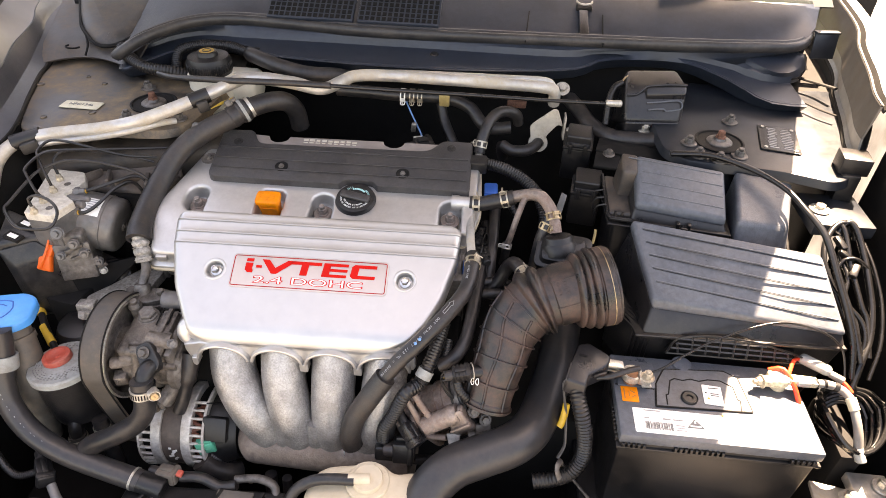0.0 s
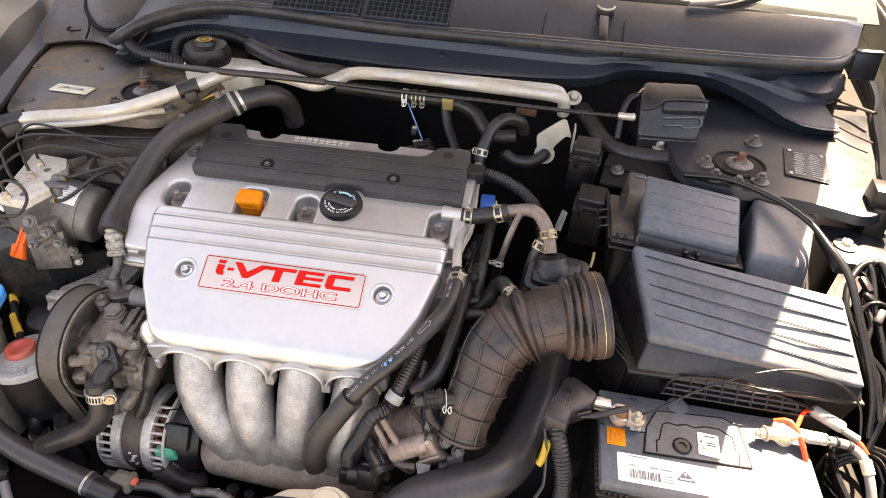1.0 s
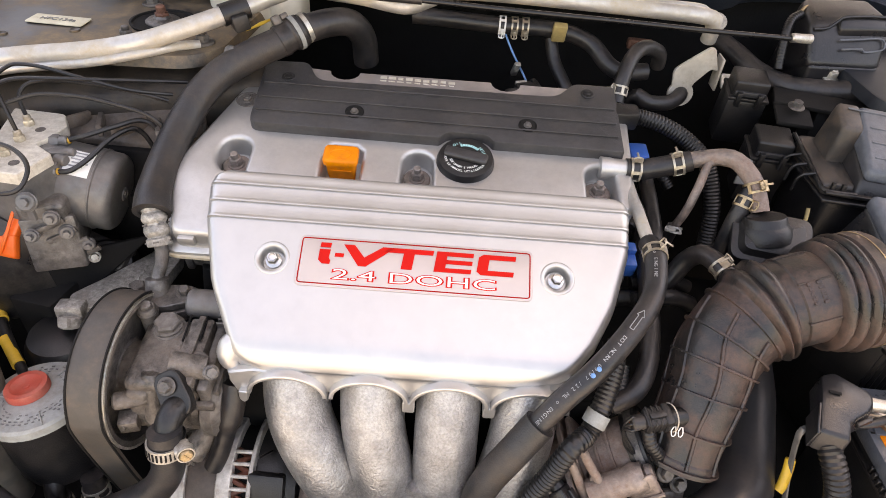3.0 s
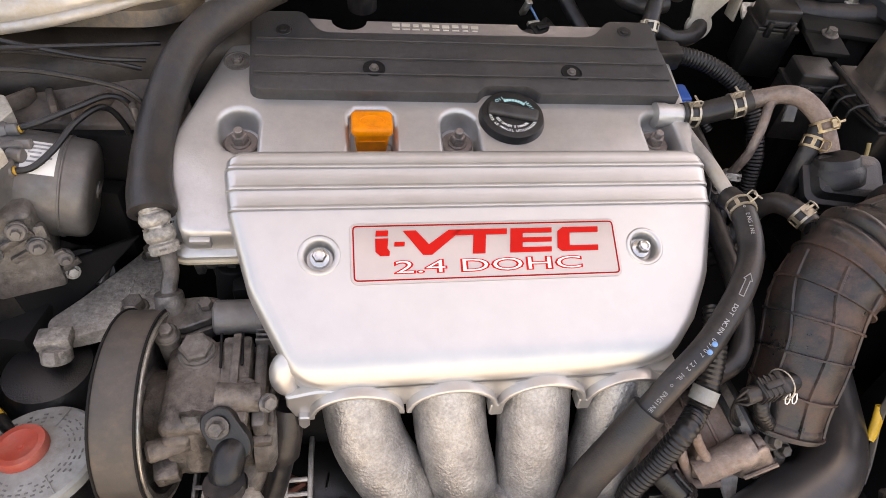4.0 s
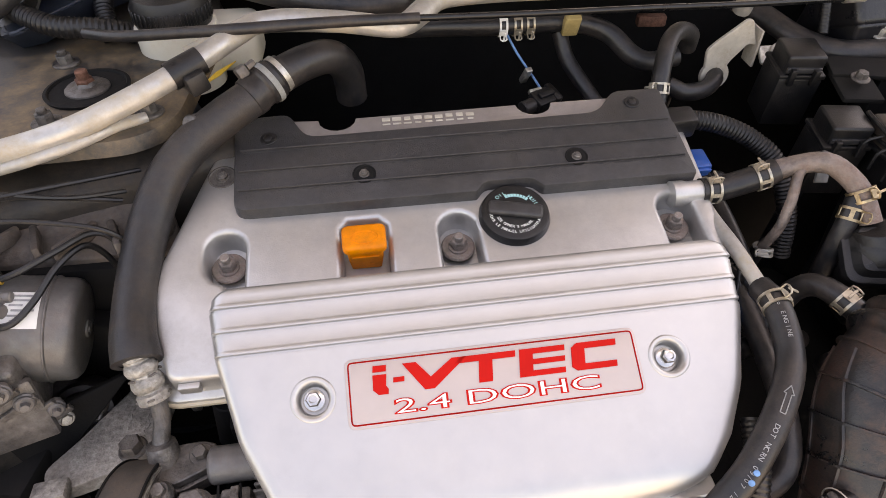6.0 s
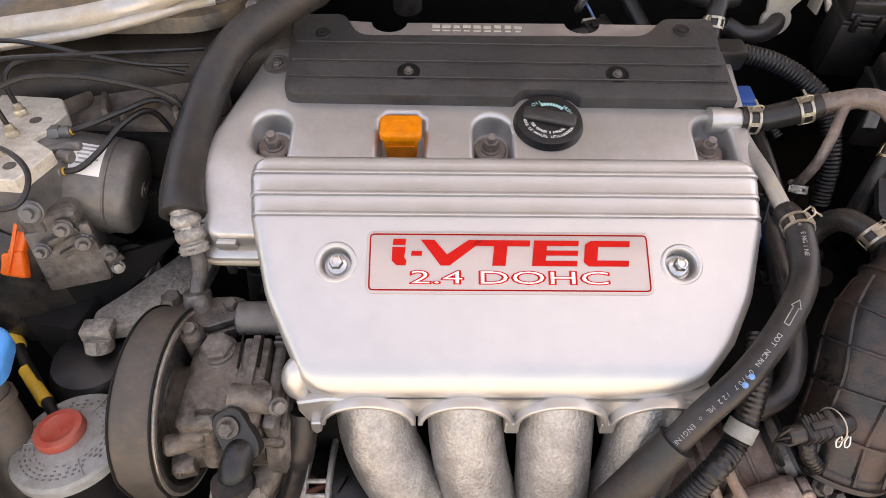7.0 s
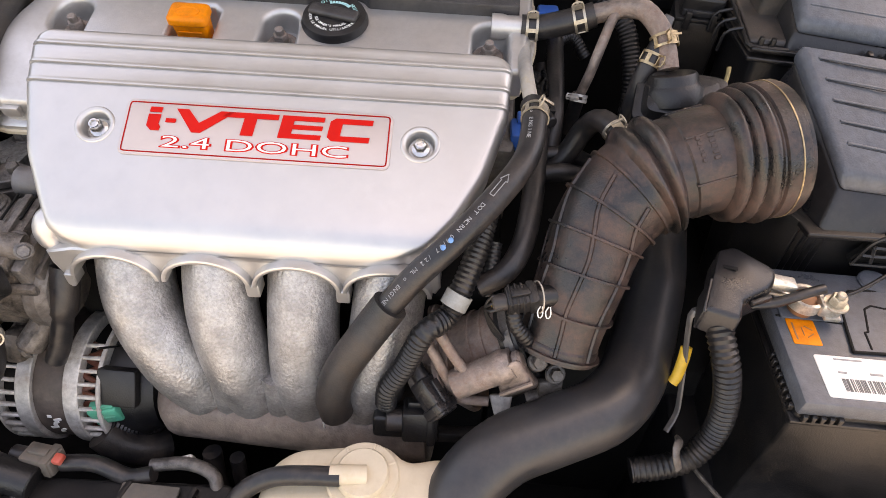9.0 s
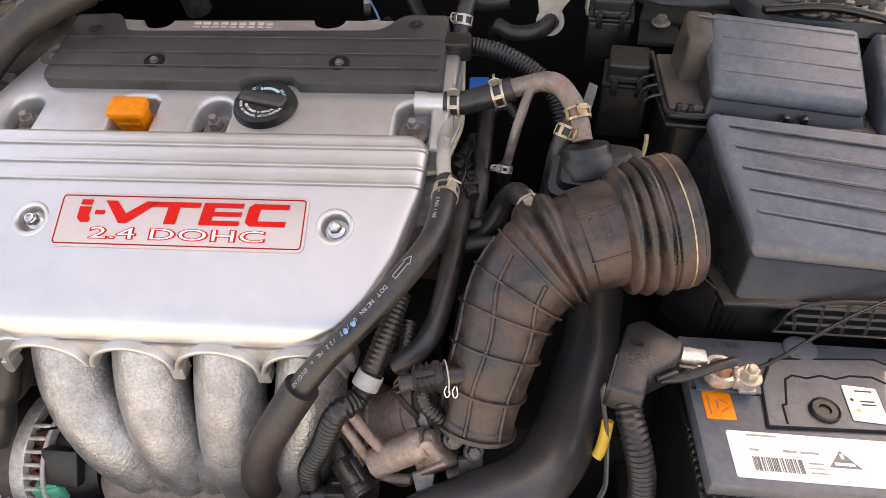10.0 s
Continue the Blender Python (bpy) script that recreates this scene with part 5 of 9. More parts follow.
f_tl, f_tr, f_br, f_bl = Vector((0.290, 0.934, 0.974)), Vector((0.414, 0.918, 0.966)), Vector((0.410, 0.848, 0.930)), Vector((0.288, 0.865, 0.936))
# Lid top coloured with sky sheen, its steep side coloured as shaded.
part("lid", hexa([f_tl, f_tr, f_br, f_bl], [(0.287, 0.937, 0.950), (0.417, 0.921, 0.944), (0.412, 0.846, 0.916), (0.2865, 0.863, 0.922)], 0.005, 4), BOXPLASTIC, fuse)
part("lid_side", hexa([(0.289, 0.935, 0.952), (0.415, 0.919, 0.946), (0.411, 0.848, 0.918), (0.2885, 0.865, 0.924)], [(0.281, 0.948, 0.905), (0.425, 0.930, 0.905), (0.417, 0.840, 0.905), (0.282, 0.857, 0.905)], 0.004, 3), RELAYBLACK, fuse, "steep side of the fuse lid, its shade put into the black")
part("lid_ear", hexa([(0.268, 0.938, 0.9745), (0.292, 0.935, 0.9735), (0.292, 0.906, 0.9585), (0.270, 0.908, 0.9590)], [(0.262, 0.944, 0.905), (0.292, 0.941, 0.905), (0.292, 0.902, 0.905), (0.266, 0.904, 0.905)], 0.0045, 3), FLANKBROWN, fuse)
for k, v in enumerate((0.10, 0.34, 0.57, 0.80)):
    p0, p1 = f_tl.lerp(f_bl, v), f_tr.lerp(f_br, v)
    n = (f_tr - f_tl).cross(f_tl - f_bl).normalized()
    n = n if n.z > 0 else -n
    p0 = p0.lerp(p1, -0.10 if k == 0 else 0.06)
    part("ridge", tube([p0 + n * 0.0002, p0.lerp(p1, 0.965) + n * 0.0002], 0.0009, 8, 0.02), BOXPLASTIC, fuse)
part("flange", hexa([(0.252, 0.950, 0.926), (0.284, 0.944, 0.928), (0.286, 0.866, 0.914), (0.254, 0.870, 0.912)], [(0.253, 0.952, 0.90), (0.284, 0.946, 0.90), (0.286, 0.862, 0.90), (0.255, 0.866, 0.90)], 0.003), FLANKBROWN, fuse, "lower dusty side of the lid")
part("flange_rim", tube([(0.250, 0.955, 0.924), (0.251, 0.91, 0.917), (0.252, 0.872, 0.910), (0.256, 0.863, 0.908), (0.285, 0.858, 0.909)], 0.0022, 8), BLACK, fuse)
for z, grow in ((0.9065, 0.004), (0.8985, 0.006)):
    part("rim", hexa([(0.254 - grow, 0.958 + grow, z + 0.003), (0.424 + grow, 0.930 + grow, z + 0.003), (0.416 + grow, 0.841 - grow, z + 0.003), (0.258 - grow, 0.862 - grow, z + 0.003)], [(0.254 - grow, 0.958 + grow, z - 0.001), (0.424 + grow, 0.930 + grow, z - 0.001), (0.416 + grow, 0.841 - grow, z - 0.001), (0.258 - grow, 0.862 - grow, z - 0.001)], 0.0012), BLACK, fuse)
part("body", hexa([(0.258, 0.955, 0.90), (0.424, 0.928, 0.90), (0.416, 0.842, 0.90), (0.260, 0.862, 0.90)], [(0.27, 0.945, 0.70), (0.418, 0.915, 0.70), (0.412, 0.85, 0.70), (0.27, 0.866, 0.70)], 0.005), BLACK, fuse)
for x in (0.347, 0.362):
    part("latch_post", box(0.005, 0.007, 0.020, frame_at((x, 0.846 - 0.08 * (x - 0.35), 0.909), -8, 10), 0.0012), BLACK, fuse)
part("latch", joined(box(0.022, 0.006, 0.007, frame_at((0.355, 0.843, 0.905), -8), 0.0015), box(0.010, 0.009, 0.004, frame_at((0.355, 0.842, 0.912), -8), 0.001)), RELAYBLACK, fuse)
for x, y in ((0.262, 0.8645), (0.272, 0.8630)):
    part("clip", box(0.0045, 0.005, 0.012, frame_at((x, y, 0.911), -8), 0.001), BLACK, fuse)
for k in range(4):
    part("side_rib", tube([(0.251, 0.945 - 0.02 * k, 0.915), (0.238, 0.948 - 0.02 * k, 0.908), (0.236, 0.948 - 0.02 * k, 0.89)], 0.0016, 6), BLACK, fuse)
relay_box = thing("relay_box", (0.45, 0.85, 0.80), "smooth black relay box beside the fuse box", "relay box")
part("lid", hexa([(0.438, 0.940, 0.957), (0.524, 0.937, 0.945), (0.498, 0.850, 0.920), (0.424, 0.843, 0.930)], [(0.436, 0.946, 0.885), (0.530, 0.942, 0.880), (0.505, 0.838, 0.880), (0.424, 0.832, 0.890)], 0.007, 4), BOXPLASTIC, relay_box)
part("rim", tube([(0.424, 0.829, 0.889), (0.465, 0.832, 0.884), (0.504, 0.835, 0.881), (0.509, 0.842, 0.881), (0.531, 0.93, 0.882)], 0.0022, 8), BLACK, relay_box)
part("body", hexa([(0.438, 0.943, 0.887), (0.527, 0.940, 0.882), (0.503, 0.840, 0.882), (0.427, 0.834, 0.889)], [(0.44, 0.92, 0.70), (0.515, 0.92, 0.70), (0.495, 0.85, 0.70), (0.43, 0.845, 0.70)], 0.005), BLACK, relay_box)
actuator = thing("actuator_box", (0.34, 1.13, 0.86), "black moulded actuator housing with a stepped lid", "actuator")
part("housing", hexa([(0.292, 1.150, 1.020), (0.378, 1.158, 1.022), (0.392, 1.102, 1.012), (0.284, 1.090, 1.008)], [(0.284, 1.165, 0.91), (0.398, 1.175, 0.91), (0.380, 1.066, 0.962), (0.288, 1.058, 0.962)], 0.010, 4), RELAYBLACK, actuator)
part("skirt", hexa([(0.290, 1.15, 0.965), (0.392, 1.16, 0.965), (0.380, 1.068, 0.965), (0.290, 1.060, 0.965)], [(0.295, 1.15, 0.90), (0.385, 1.15, 0.90), (0.375, 1.080, 0.90), (0.295, 1.07, 0.90)], 0.006), RELAYBLACK, actuator)
part("step", hexa([(0.318, 1.094, 1.016), (0.384, 1.101, 1.017), (0.384, 1.090, 1.006), (0.320, 1.083, 1.004)], [(0.318, 1.098, 0.995), (0.384, 1.105, 0.995), (0.384, 1.092, 0.985), (0.320, 1.085, 0.985)], 0.003), RELAYBLACK, actuator)
part("bracket", joined(box(0.05, 0.02, 0.003, frame_at((0.330, 1.066, 0.945), 10, 12), 0.001), box(0.012, 0.05, 0.003, frame_at((0.336, 1.06, 0.942), 30, 20), 0.001), box(0.08, 0.05, 0.12, shift(0.335, 1.12, 0.87), 0.004)), BAYDARK, actuator)
part("bolt", bolt_mesh(0.007, 0.008, 1.6, 0.003, frame_at((0.326, 1.068, 0.948), 0, 15)), STEEL, actuator)
part("wires", tube([(0.283, 1.120, 1.003), (0.288, 1.128, 1.010), (0.298, 1.134, 1.013), (0.307, 1.145, 1.010)], 0.0022, 8), SCREWBRASS, actuator, "tan taped wires")
part("wire_sleeve", corrugated([(0.262, 1.075, 0.95), (0.264, 1.095, 0.985), (0.272, 1.112, 1.0), (0.285, 1.122, 1.005)], 0.0055, 0.0036), BLACK, actuator)
part("lid_edge", tube([(0.288, 1.083, 1.001), (0.304, 1.084, 1.003), (0.314, 1.088, 1.010), (0.322, 1.090, 1.0155), (0.352, 1.095, 1.0175), (0.384, 1.099, 1.0170)], 0.0020, 8), RELAYBLACK, actuator)
part("label_frame", tube([(0.322, 1.0775, 0.992), (0.345, 1.0800, 0.994), (0.374, 1.0850, 0.995), (0.379, 1.0800, 0.985), (0.356, 1.0750, 0.981), (0.348, 1.0730, 0.985), (0.325, 1.0710, 0.983)], 0.0013, 6, 0.002), BOXPLASTIC, actuator)
for x, y, z, n in ((0.218, 1.040, 0.945, 0), (0.230, 0.955, 0.912, 1)):
    relay = thing("relay", (x, y, z - 0.05), "small black relay in its clip holder", "relay", "relays")
    m = frame_at((x, y, z), -8, 6)
    part("case", box(0.040, 0.040, 0.024, m @ shift(0, 0, -0.003), 0.003, 3), BLACK, relay)
    part("step", box(0.036, 0.004, 0.006, m @ shift(0, -0.0205, -0.006), 0.001), LATTICE, relay)
    part("rim", box(0.048, 0.048, 0.005, m @ shift(0, 0, -0.013), 0.0015), BLACK, relay)
    part("holder", box(0.046, 0.046, 0.06, m @ shift(0, 0.0, -0.045), 0.003), BLACK, relay)
    for k in (-1, 1):
        part("clip", box(0.006, 0.006, 0.018, m @ shift(0.012 * k, -0.025, -0.012), 0.001), BLACK, relay)

# ---- battery ----
battery = thing("battery", (0.377, 0.635, 0.595), "black twelve volt battery with white and orange labels", "battery")
bx0, bx1, by0, by1, bz = 0.258, 0.496, 0.570, 0.700, 0.795
part("case", hexa([(bx0 + 0.002, by0 + 0.002, bz - 0.014), (bx1 - 0.002, by0 + 0.002, bz - 0.014), (bx1 - 0.002, by1 - 0.002, bz - 0.014), (bx0 + 0.002, by1 - 0.002, bz - 0.014)], [(bx0 + 0.006, by0 + 0.006, 0.595), (bx1 - 0.006, by0 + 0.006, 0.595), (bx1 - 0.006, by1 - 0.006, 0.595), (bx0 + 0.006, by1 - 0.006, 0.595)], 0.003), BLACK, battery)
part("lid", box(bx1 - bx0, by1 - by0, 0.016, shift((bx0 + bx1) / 2, (by0 + by1) / 2, bz - 0.008), 0.0025), BOXPLASTIC, battery)
part("lower_rim", box(bx1 - bx0 + 0.003, by1 - by0 + 0.003, 0.004, shift((bx0 + bx1) / 2, (by0 + by1) / 2, bz - 0.024), 0.001), BLACK, battery)
for k in list(range(0, 5)) + list(range(10, 20)) + list(range(32, 37)):
    part("tooth", box(0.0035, 0.004, 0.007, shift(bx0 + 0.006 + 0.0062 * k, by0 - 0.001, bz - 0.017), 0.0006, 1), BLACK, battery)
for k in range(8):
    part("tooth", box(0.004, 0.0035, 0.007, shift(bx0 - 0.001, by0 + 0.008 + 0.0062 * k, bz - 0.017), 0.0006, 1), BLACK, battery)


def on_lid(x, y, z=0.0):
    return shift(x, y, bz + z)


part("orange_label", plate(rounded(0.021, 0.024, 0.0015), 0.0006, on_lid(0.2765, 0.633, 0.0007), 0.0002), ORANGE, battery, "small orange recycling label")
part("orange_print", joined(*[tube([(0.2790 + 0.0045 * math.cos(a), 0.633 + 0.0055 * math.sin(a), bz + 0.0009), (0.2790 + 0.0045 * math.cos(a + 1.5), 0.633 + 0.0055 * math.sin(a + 1.5), bz + 0.0009)], 0.0004, 5, 0.004) for a in (0.3, 2.4, 4.5)], box(0.0012, 0.016, 0.0004, on_lid(0.2697, 0.633, 0.0008), 0)), TERMINAL, battery)
white = part("white_label", plate(rounded(0.178, 0.036, 0.002), 0.0006, on_lid(0.3655, 0.5945, 0.0007), 0.0002), WHITEINK, battery, "large white printed label")
codes = []
x = 0.290
while x < 0.3225:
    w = random.choice((0.0004, 0.0006, 0.0010))
    codes.append(box(w, 0.0105, 0.0004, on_lid(x, 0.5875, 0.0009), 0))
    x += w + random.choice((0.0005, 0.0007, 0.0011))
part("bar_code", joined(*codes), GREYPRINT, white)
lines = [box(0.020, 0.0012, 0.0004, on_lid(0.300, 0.6095, 0.0009), 0), box(0.006, 0.0014, 0.0004, on_lid(0.2925, 0.598, 0.0009), 0), box(0.009, 0.0016, 0.0004, on_lid(0.3165, 0.5985, 0.0009), 0), box(0.012, 0.0014, 0.0004, on_lid(0.3295, 0.5985, 0.0009), 0), box(0.010, 0.0010, 0.0004, on_lid(0.3315, 0.5905, 0.0009), 0), box(0.010, 0.0010, 0.0004, on_lid(0.3315, 0.5870, 0.0009), 0), box(0.012, 0.0010, 0.0004, on_lid(0.332, 0.5835, 0.0009), 0)]
lines += [box(0.03, 0.0008, 0.0004, on_lid(0.40, 0.606 - 0.004 * k, 0.0009), 0) for k in range(3)]
part("print", joined(*lines), PALEINK, white)
tri_ = [(0.352, 0.589), (0.373, 0.589), (0.3625, 0.602)]
part("warning_sign", slab(tri_, [(0, 0.0004), (0, 0.0)], on_lid(-0.0125, 0, 0.0007)), GREYPRINT, white, "black warning triangle")
for w, h, y in ((0.013, 0.002, 0.5915), (0.002, 0.004, 0.5975)):
    part("warning_bar", box(w, h, 0.0004, on_lid(0.3500, y, 0.0013), 0), WHITEINK, white)
part("red_mark", box(0.014, 0.003, 0.0004, on_lid(0.392, 0.6115, 0.0009), 0), HOTORANGE, white)
small = part("small_label", plate(rounded(0.024, 0.031, 0.0015), 0.0006, on_lid(0.3805, 0.641, 0.0037) @ Matrix.Rotation(radians(-4), 4, "Z"), 0.0002), WHITEINK, battery, "small white warning label")
for w, y in ((0.012, 0.652), (0.010, 0.643), (0.010, 0.640)):
    part("print_line", box(w, 0.001, 0.0004, on_lid(0.383, y, 0.004), 0), BLACKINK, small)
part("print_dot", cyl(0.0013, 0.0004, on_lid(0.3725, 0.644, 0.0038), 10), BLACKINK, small)
part("mark", cyl(0.0016, 0.0004, on_lid(0.374, 0.635, 0.0038), 10), YELLOW, small)
outer = [(0.307, 0.617), (0.312, 0.653), (0.326, 0.679), (0.404, 0.685), (0.420, 0.675), (0.425, 0.621)]
part("handle_panel", slab(fillet(outer, 0.003, 2)[::-1], [(-0.001, 0.0024), (0, 0.0016), (0.0, 0.0)], on_lid(0, 0)), BOXPLASTIC, battery)
part("panel_groove", strip([(x, y, bz + 0.0014) for x, y in outer + outer[:1]], 0.0013), BAYDARK, battery)
handle = [(0.321, 0.620), (0.322, 0.636), (0.325, 0.637), (0.331, 0.660), (0.337, 0.664), (0.347, 0.662), (0.358, 0.6655), (0.368, 0.663), (0.380, 0.667), (0.396, 0.667), (0.410, 0.658), (0.411, 0.638), (0.414, 0.637), (0.411, 0.619)]
part("handle_line", strip([(x, y, bz + 0.0022) for x, y in handle], 0.0010), BAYDARK, battery)
part("lid_line", strip([(0.260, 0.6475, bz + 0.0001), (0.309, 0.645, bz + 0.0001)], 0.0010), BAYDARK, battery)
part("sight_plug", lathe([(0, 0.001), (0.004, 0.001), (0.0045, 0.003), (0.0085, 0.003), (0.0095, 0.0045), (0.0105, 0.003), (0.0105, 0)], on_lid(0.350, 0.633, 0.002), 28), BLACK, battery)
part("side_panel", box(0.05, 0.044, 0.003, on_lid(0.288, 0.667, 0.0005), 0.001), BOXPLASTIC, battery)
part("vent_bump", cyl(0.013, 0.003, on_lid(0.352, 0.692, 0), 24), BOXPLASTIC, battery)
neg = thing("battery_clamp", (0.29, 0.652, bz), "corroded negative battery clamp with brass nut", "battery clamp", "battery clamps")
part("post", cyl(0.0095, 0.014, on_lid(0.2795, 0.655, 0.0005), 24), TERMINAL, neg)
part("ring", lathe([(0.0095, 0), (0.0125, 0), (0.0125, 0.009), (0.0095, 0.009), (0.0095, 0)], on_lid(0.2795, 0.655, 0.008), 24), STEEL, neg)
part("jaw", joined(box(0.016, 0.012, 0.012, on_lid(0.294, 0.648, 0.014), 0.002), box(0.012, 0.018, 0.004, on_lid(0.297, 0.649, 0.008), 0.001)), STEEL, neg)
part("nut", bolt_mesh(0.0062, 0.007, 1.5, 0.004, on_lid(0.2965, 0.647, 0.018)), BRASS, neg)
part("strap", box(0.03, 0.010, 0.003, frame_at((0.257, 0.658, bz + 0.017), 0, 0, 4), 0.001), STEEL, neg)
pos = thing("battery_clamp", (0.465, 0.67, bz), "white crusted positive battery clamp and lug", "battery clamp", "battery clamps")
part("post", cyl(0.0095, 0.014, on_lid(0.468, 0.668, 0), 24), GREASE, pos)
part("jaw", joined(box(0.02, 0.02, 0.014, on_lid(0.463, 0.668, 0.014), 0.003), box(0.014, 0.012, 0.01, on_lid(0.449, 0.664, 0.014), 0.002), cyl(0.011, 0.012, on_lid(0.468, 0.668, 0.01), 20)), GREASE, pos)
part("nut", bolt_mesh(0.006, 0.006, 1.5, 0.005, axis_at((0.444, 0.662, bz + 0.015), (-1, -0.2, 0))), BRASS, pos)
part("lug", box(0.045, 0.014, 0.010, frame_at((0.490, 0.666, bz + 0.018), -3), 0.004), GREASE, pos)
solo("battery_tray", hexa([(0.235, 0.548, 0.612), (0.52, 0.548, 0.612), (0.52, 0.722, 0.612), (0.235, 0.722, 0.612)], [(0.24, 0.55, 0.33), (0.515, 0.55, 0.33), (0.515, 0.72, 0.33), (0.24, 0.72, 0.33)], 0.006), BLACK, "black plastic battery tray", "tray")
boot = thing("fuse_boot", (0.20, 0.62, 0.78), "black angular cover over the main fuse", "cable cover")
boot_out = fillet([(0.209, 0.675), (0.222, 0.680), (0.250, 0.661), (0.244, 0.644), (0.220, 0.630), (0.216, 0.615), (0.191, 0.621), (0.199, 0.647)], [0.004, 0.004, 0.006, 0.006, 0.003, 0.004, 0.004, 0.004], 3)
part("cover", slab(boot_out, [(-0.0035, 0.0), (-0.0012, -0.0008), (0, -0.003), (0.0005, -0.022)], I4, lambda x, y, z: (x, y, z + 0.834 - 0.30 * max(0.0, 0.652 - y) - 0.10 * max(0.0, x - 0.225))), RELAYBLACK, boot)
part("slot", box(0.010, 0.0030, 0.0012, frame_at((0.2135, 0.6555, 0.8342), -10), 0.0002, 1), BAYDARK, boot)
part("catch", box(0.018, 0.0035, 0.005, frame_at((0.234, 0.6350, 0.823), 26), 0.001), BLACK, boot)
part("side_flap", hexa([(0.1900, 0.6205, 0.8225), (0.1930, 0.6205, 0.8225), (0.2005, 0.6465, 0.8310), (0.1975, 0.6465, 0.8310)], [(0.190, 0.6225, 0.800), (0.193, 0.6225, 0.800), (0.200, 0.648, 0.806), (0.197, 0.648, 0.806)], 0.0008, 1), RELAYBLACK, boot)
part("tang", box(0.034, 0.012, 0.007, frame_at((0.249, 0.656, 0.823), -2, 0, 6), 0.002), STEEL, boot)

# ---- hoses and cables round the engine ----


def clamp_on(points, share, r, label="pale zinc spring hose clamp", width=0.009, spin=0, material=BRASS):
    p = smooth_path(points, 0.002)
    i = min(len(p) - 2, max(1, round(share * (len(p) - 1))))
    return solo("hose_clamp", clamp_mesh(r, width, axis_at(p[i], p[i + 1] - p[i - 1]), True, spin), material, label, "hose clamp", "spring hose clamps")


radiator_line = [(0.205, 0.79, 0.748), (0.195, 0.728, 0.739), (0.186, 0.693, 0.731), (0.175, 0.655, 0.726), (0.162, 0.622, 0.724), (0.138, 0.594, 0.722), (0.098, 0.575, 0.716), (0.060, 0.558, 0.708), (0.032, 0.532, 0.690), (0.02, 0.50, 0.66), (0.02, 0.455, 0.63)]
rad = thing("radiator_hose", (0.11, 0.58, 0.71), "thick black upper radiator hose", "hose")
part("tube", tube(radiator_line, 0.0275, 28, 0.008), THICKHOSE, rad)
part("mould_line", tube([(x + 0.012, y - 0.017, z + 0.0185) for x, y, z in radiator_line[:5]], 0.0007, 6), RUBBER, rad)
dot_line = [(0.062, 0.775, 0.884), (0.063, 0.752, 0.887), (0.058, 0.715, 0.876), (0.040, 0.684, 0.864), (0.010, 0.652, 0.842), (-0.020, 0.632, 0.816), (-0.042, 0.618, 0.790)]
vac = thing("vacuum_hose", (0.0, 0.64, 0.69), "black rubber hose with pale printed lettering", "hose")
part("tube", tube(dot_line, 0.0102, 18), RUBBER, vac)
sleeve_line = [(-0.036, 0.621, 0.797), (-0.056, 0.609, 0.767), (-0.074, 0.600, 0.735), (-0.082, 0.594, 0.705), (-0.080, 0.592, 0.684)]
part("sleeve", tube(sleeve_line, 0.0145, 18), FOAM, vac, "dusty brown foam sleeve round the hose end")


def hose_text(points, r, text, start, size, facing, gap=0.82):
    """Letters printed along a hose, on the side that looks along facing."""
    path = smooth_path(points, 0.001)
    bits = []
    for k, ch in enumerate(text):
        i = round((start + k * size * gap) / 0.001)
        if ch == " " or i >= len(path) - 2:
            continue
        d = (path[i + 1] - path[i - 1]).normalized()
        n = Vector(facing)
        n = (n - d * n.dot(d)).normalized()
        m = Matrix((d, n.cross(d), n)).transposed().to_4x4()
        bits.append(lettering(ch, size, Matrix.Translation(path[i] + n * (r + 0.0001)) @ m, 0.0002))
    return joined(*bits)


part("print", hose_text(dot_line, 0.0102, "o ENGINE", 0.026, 0.0044, (-0.35, -0.55, 0.75)), PALEINK, vac)
part("print", hose_text(dot_line, 0.0102, "DOT NCRN 09/07 /22 ML o ENGINE", 0.120, 0.0048, (-0.35, -0.55, 0.75), 0.72), PALEINK, vac)
arrow_path = smooth_path(dot_line, 0.001)
bits = []
for a, b, off0, off1 in ((0.1101, 0.0962, 0.0018, 0.0018), (0.1101, 0.0962, -0.0018, -0.0018), (0.1101, 0.1101, 0.0018, -0.0018), (0.0962, 0.0962, 0.0018, 0.0034), (0.0962, 0.0962, -0.0018, -0.0034), (0.0962, 0.090, 0.0034, 0.0), (0.0962, 0.090, -0.0034, 0.0)):
    ends = []
    for s, off in ((a, off0), (b, off1)):
        i = round(s / 0.001)
        d = (arrow_path[i + 1] - arrow_path[i - 1]).normalized()
        n = Vector((-0.35, -0.55, 0.75))
        n = (n - d * n.dot(d)).normalized()
        ends.append(arrow_path[i] + n * 0.0103 + n.cross(d) * off)
    bits.append(tube(ends, 0.0004, 5, 0.004))
part("arrow", joined(*bits), PALEINK, vac, "pale outlined arrow")
for q in ((0.006, 0.643, 0.849), (0.001, 0.638, 0.846)):
    part("blue_dot", cyl(0.0022, 0.0006, axis_at(q, (-0.35, -0.55, 0.75)), 12), BLUEINK, vac)
steel_line = [(0.062, 0.765, 0.885), (0.056, 0.81, 0.893), (0.054, 0.87, 0.893), (0.055, 0.96, 0.905), (0.056, 1.01, 0.915)]
hose("steel_pipe", steel_line, 0.0062, PIPE, "thin steel vacuum pipe along the head", "pipe")
clamp_on(dot_line, 0.09, 0.0104, spin=60)
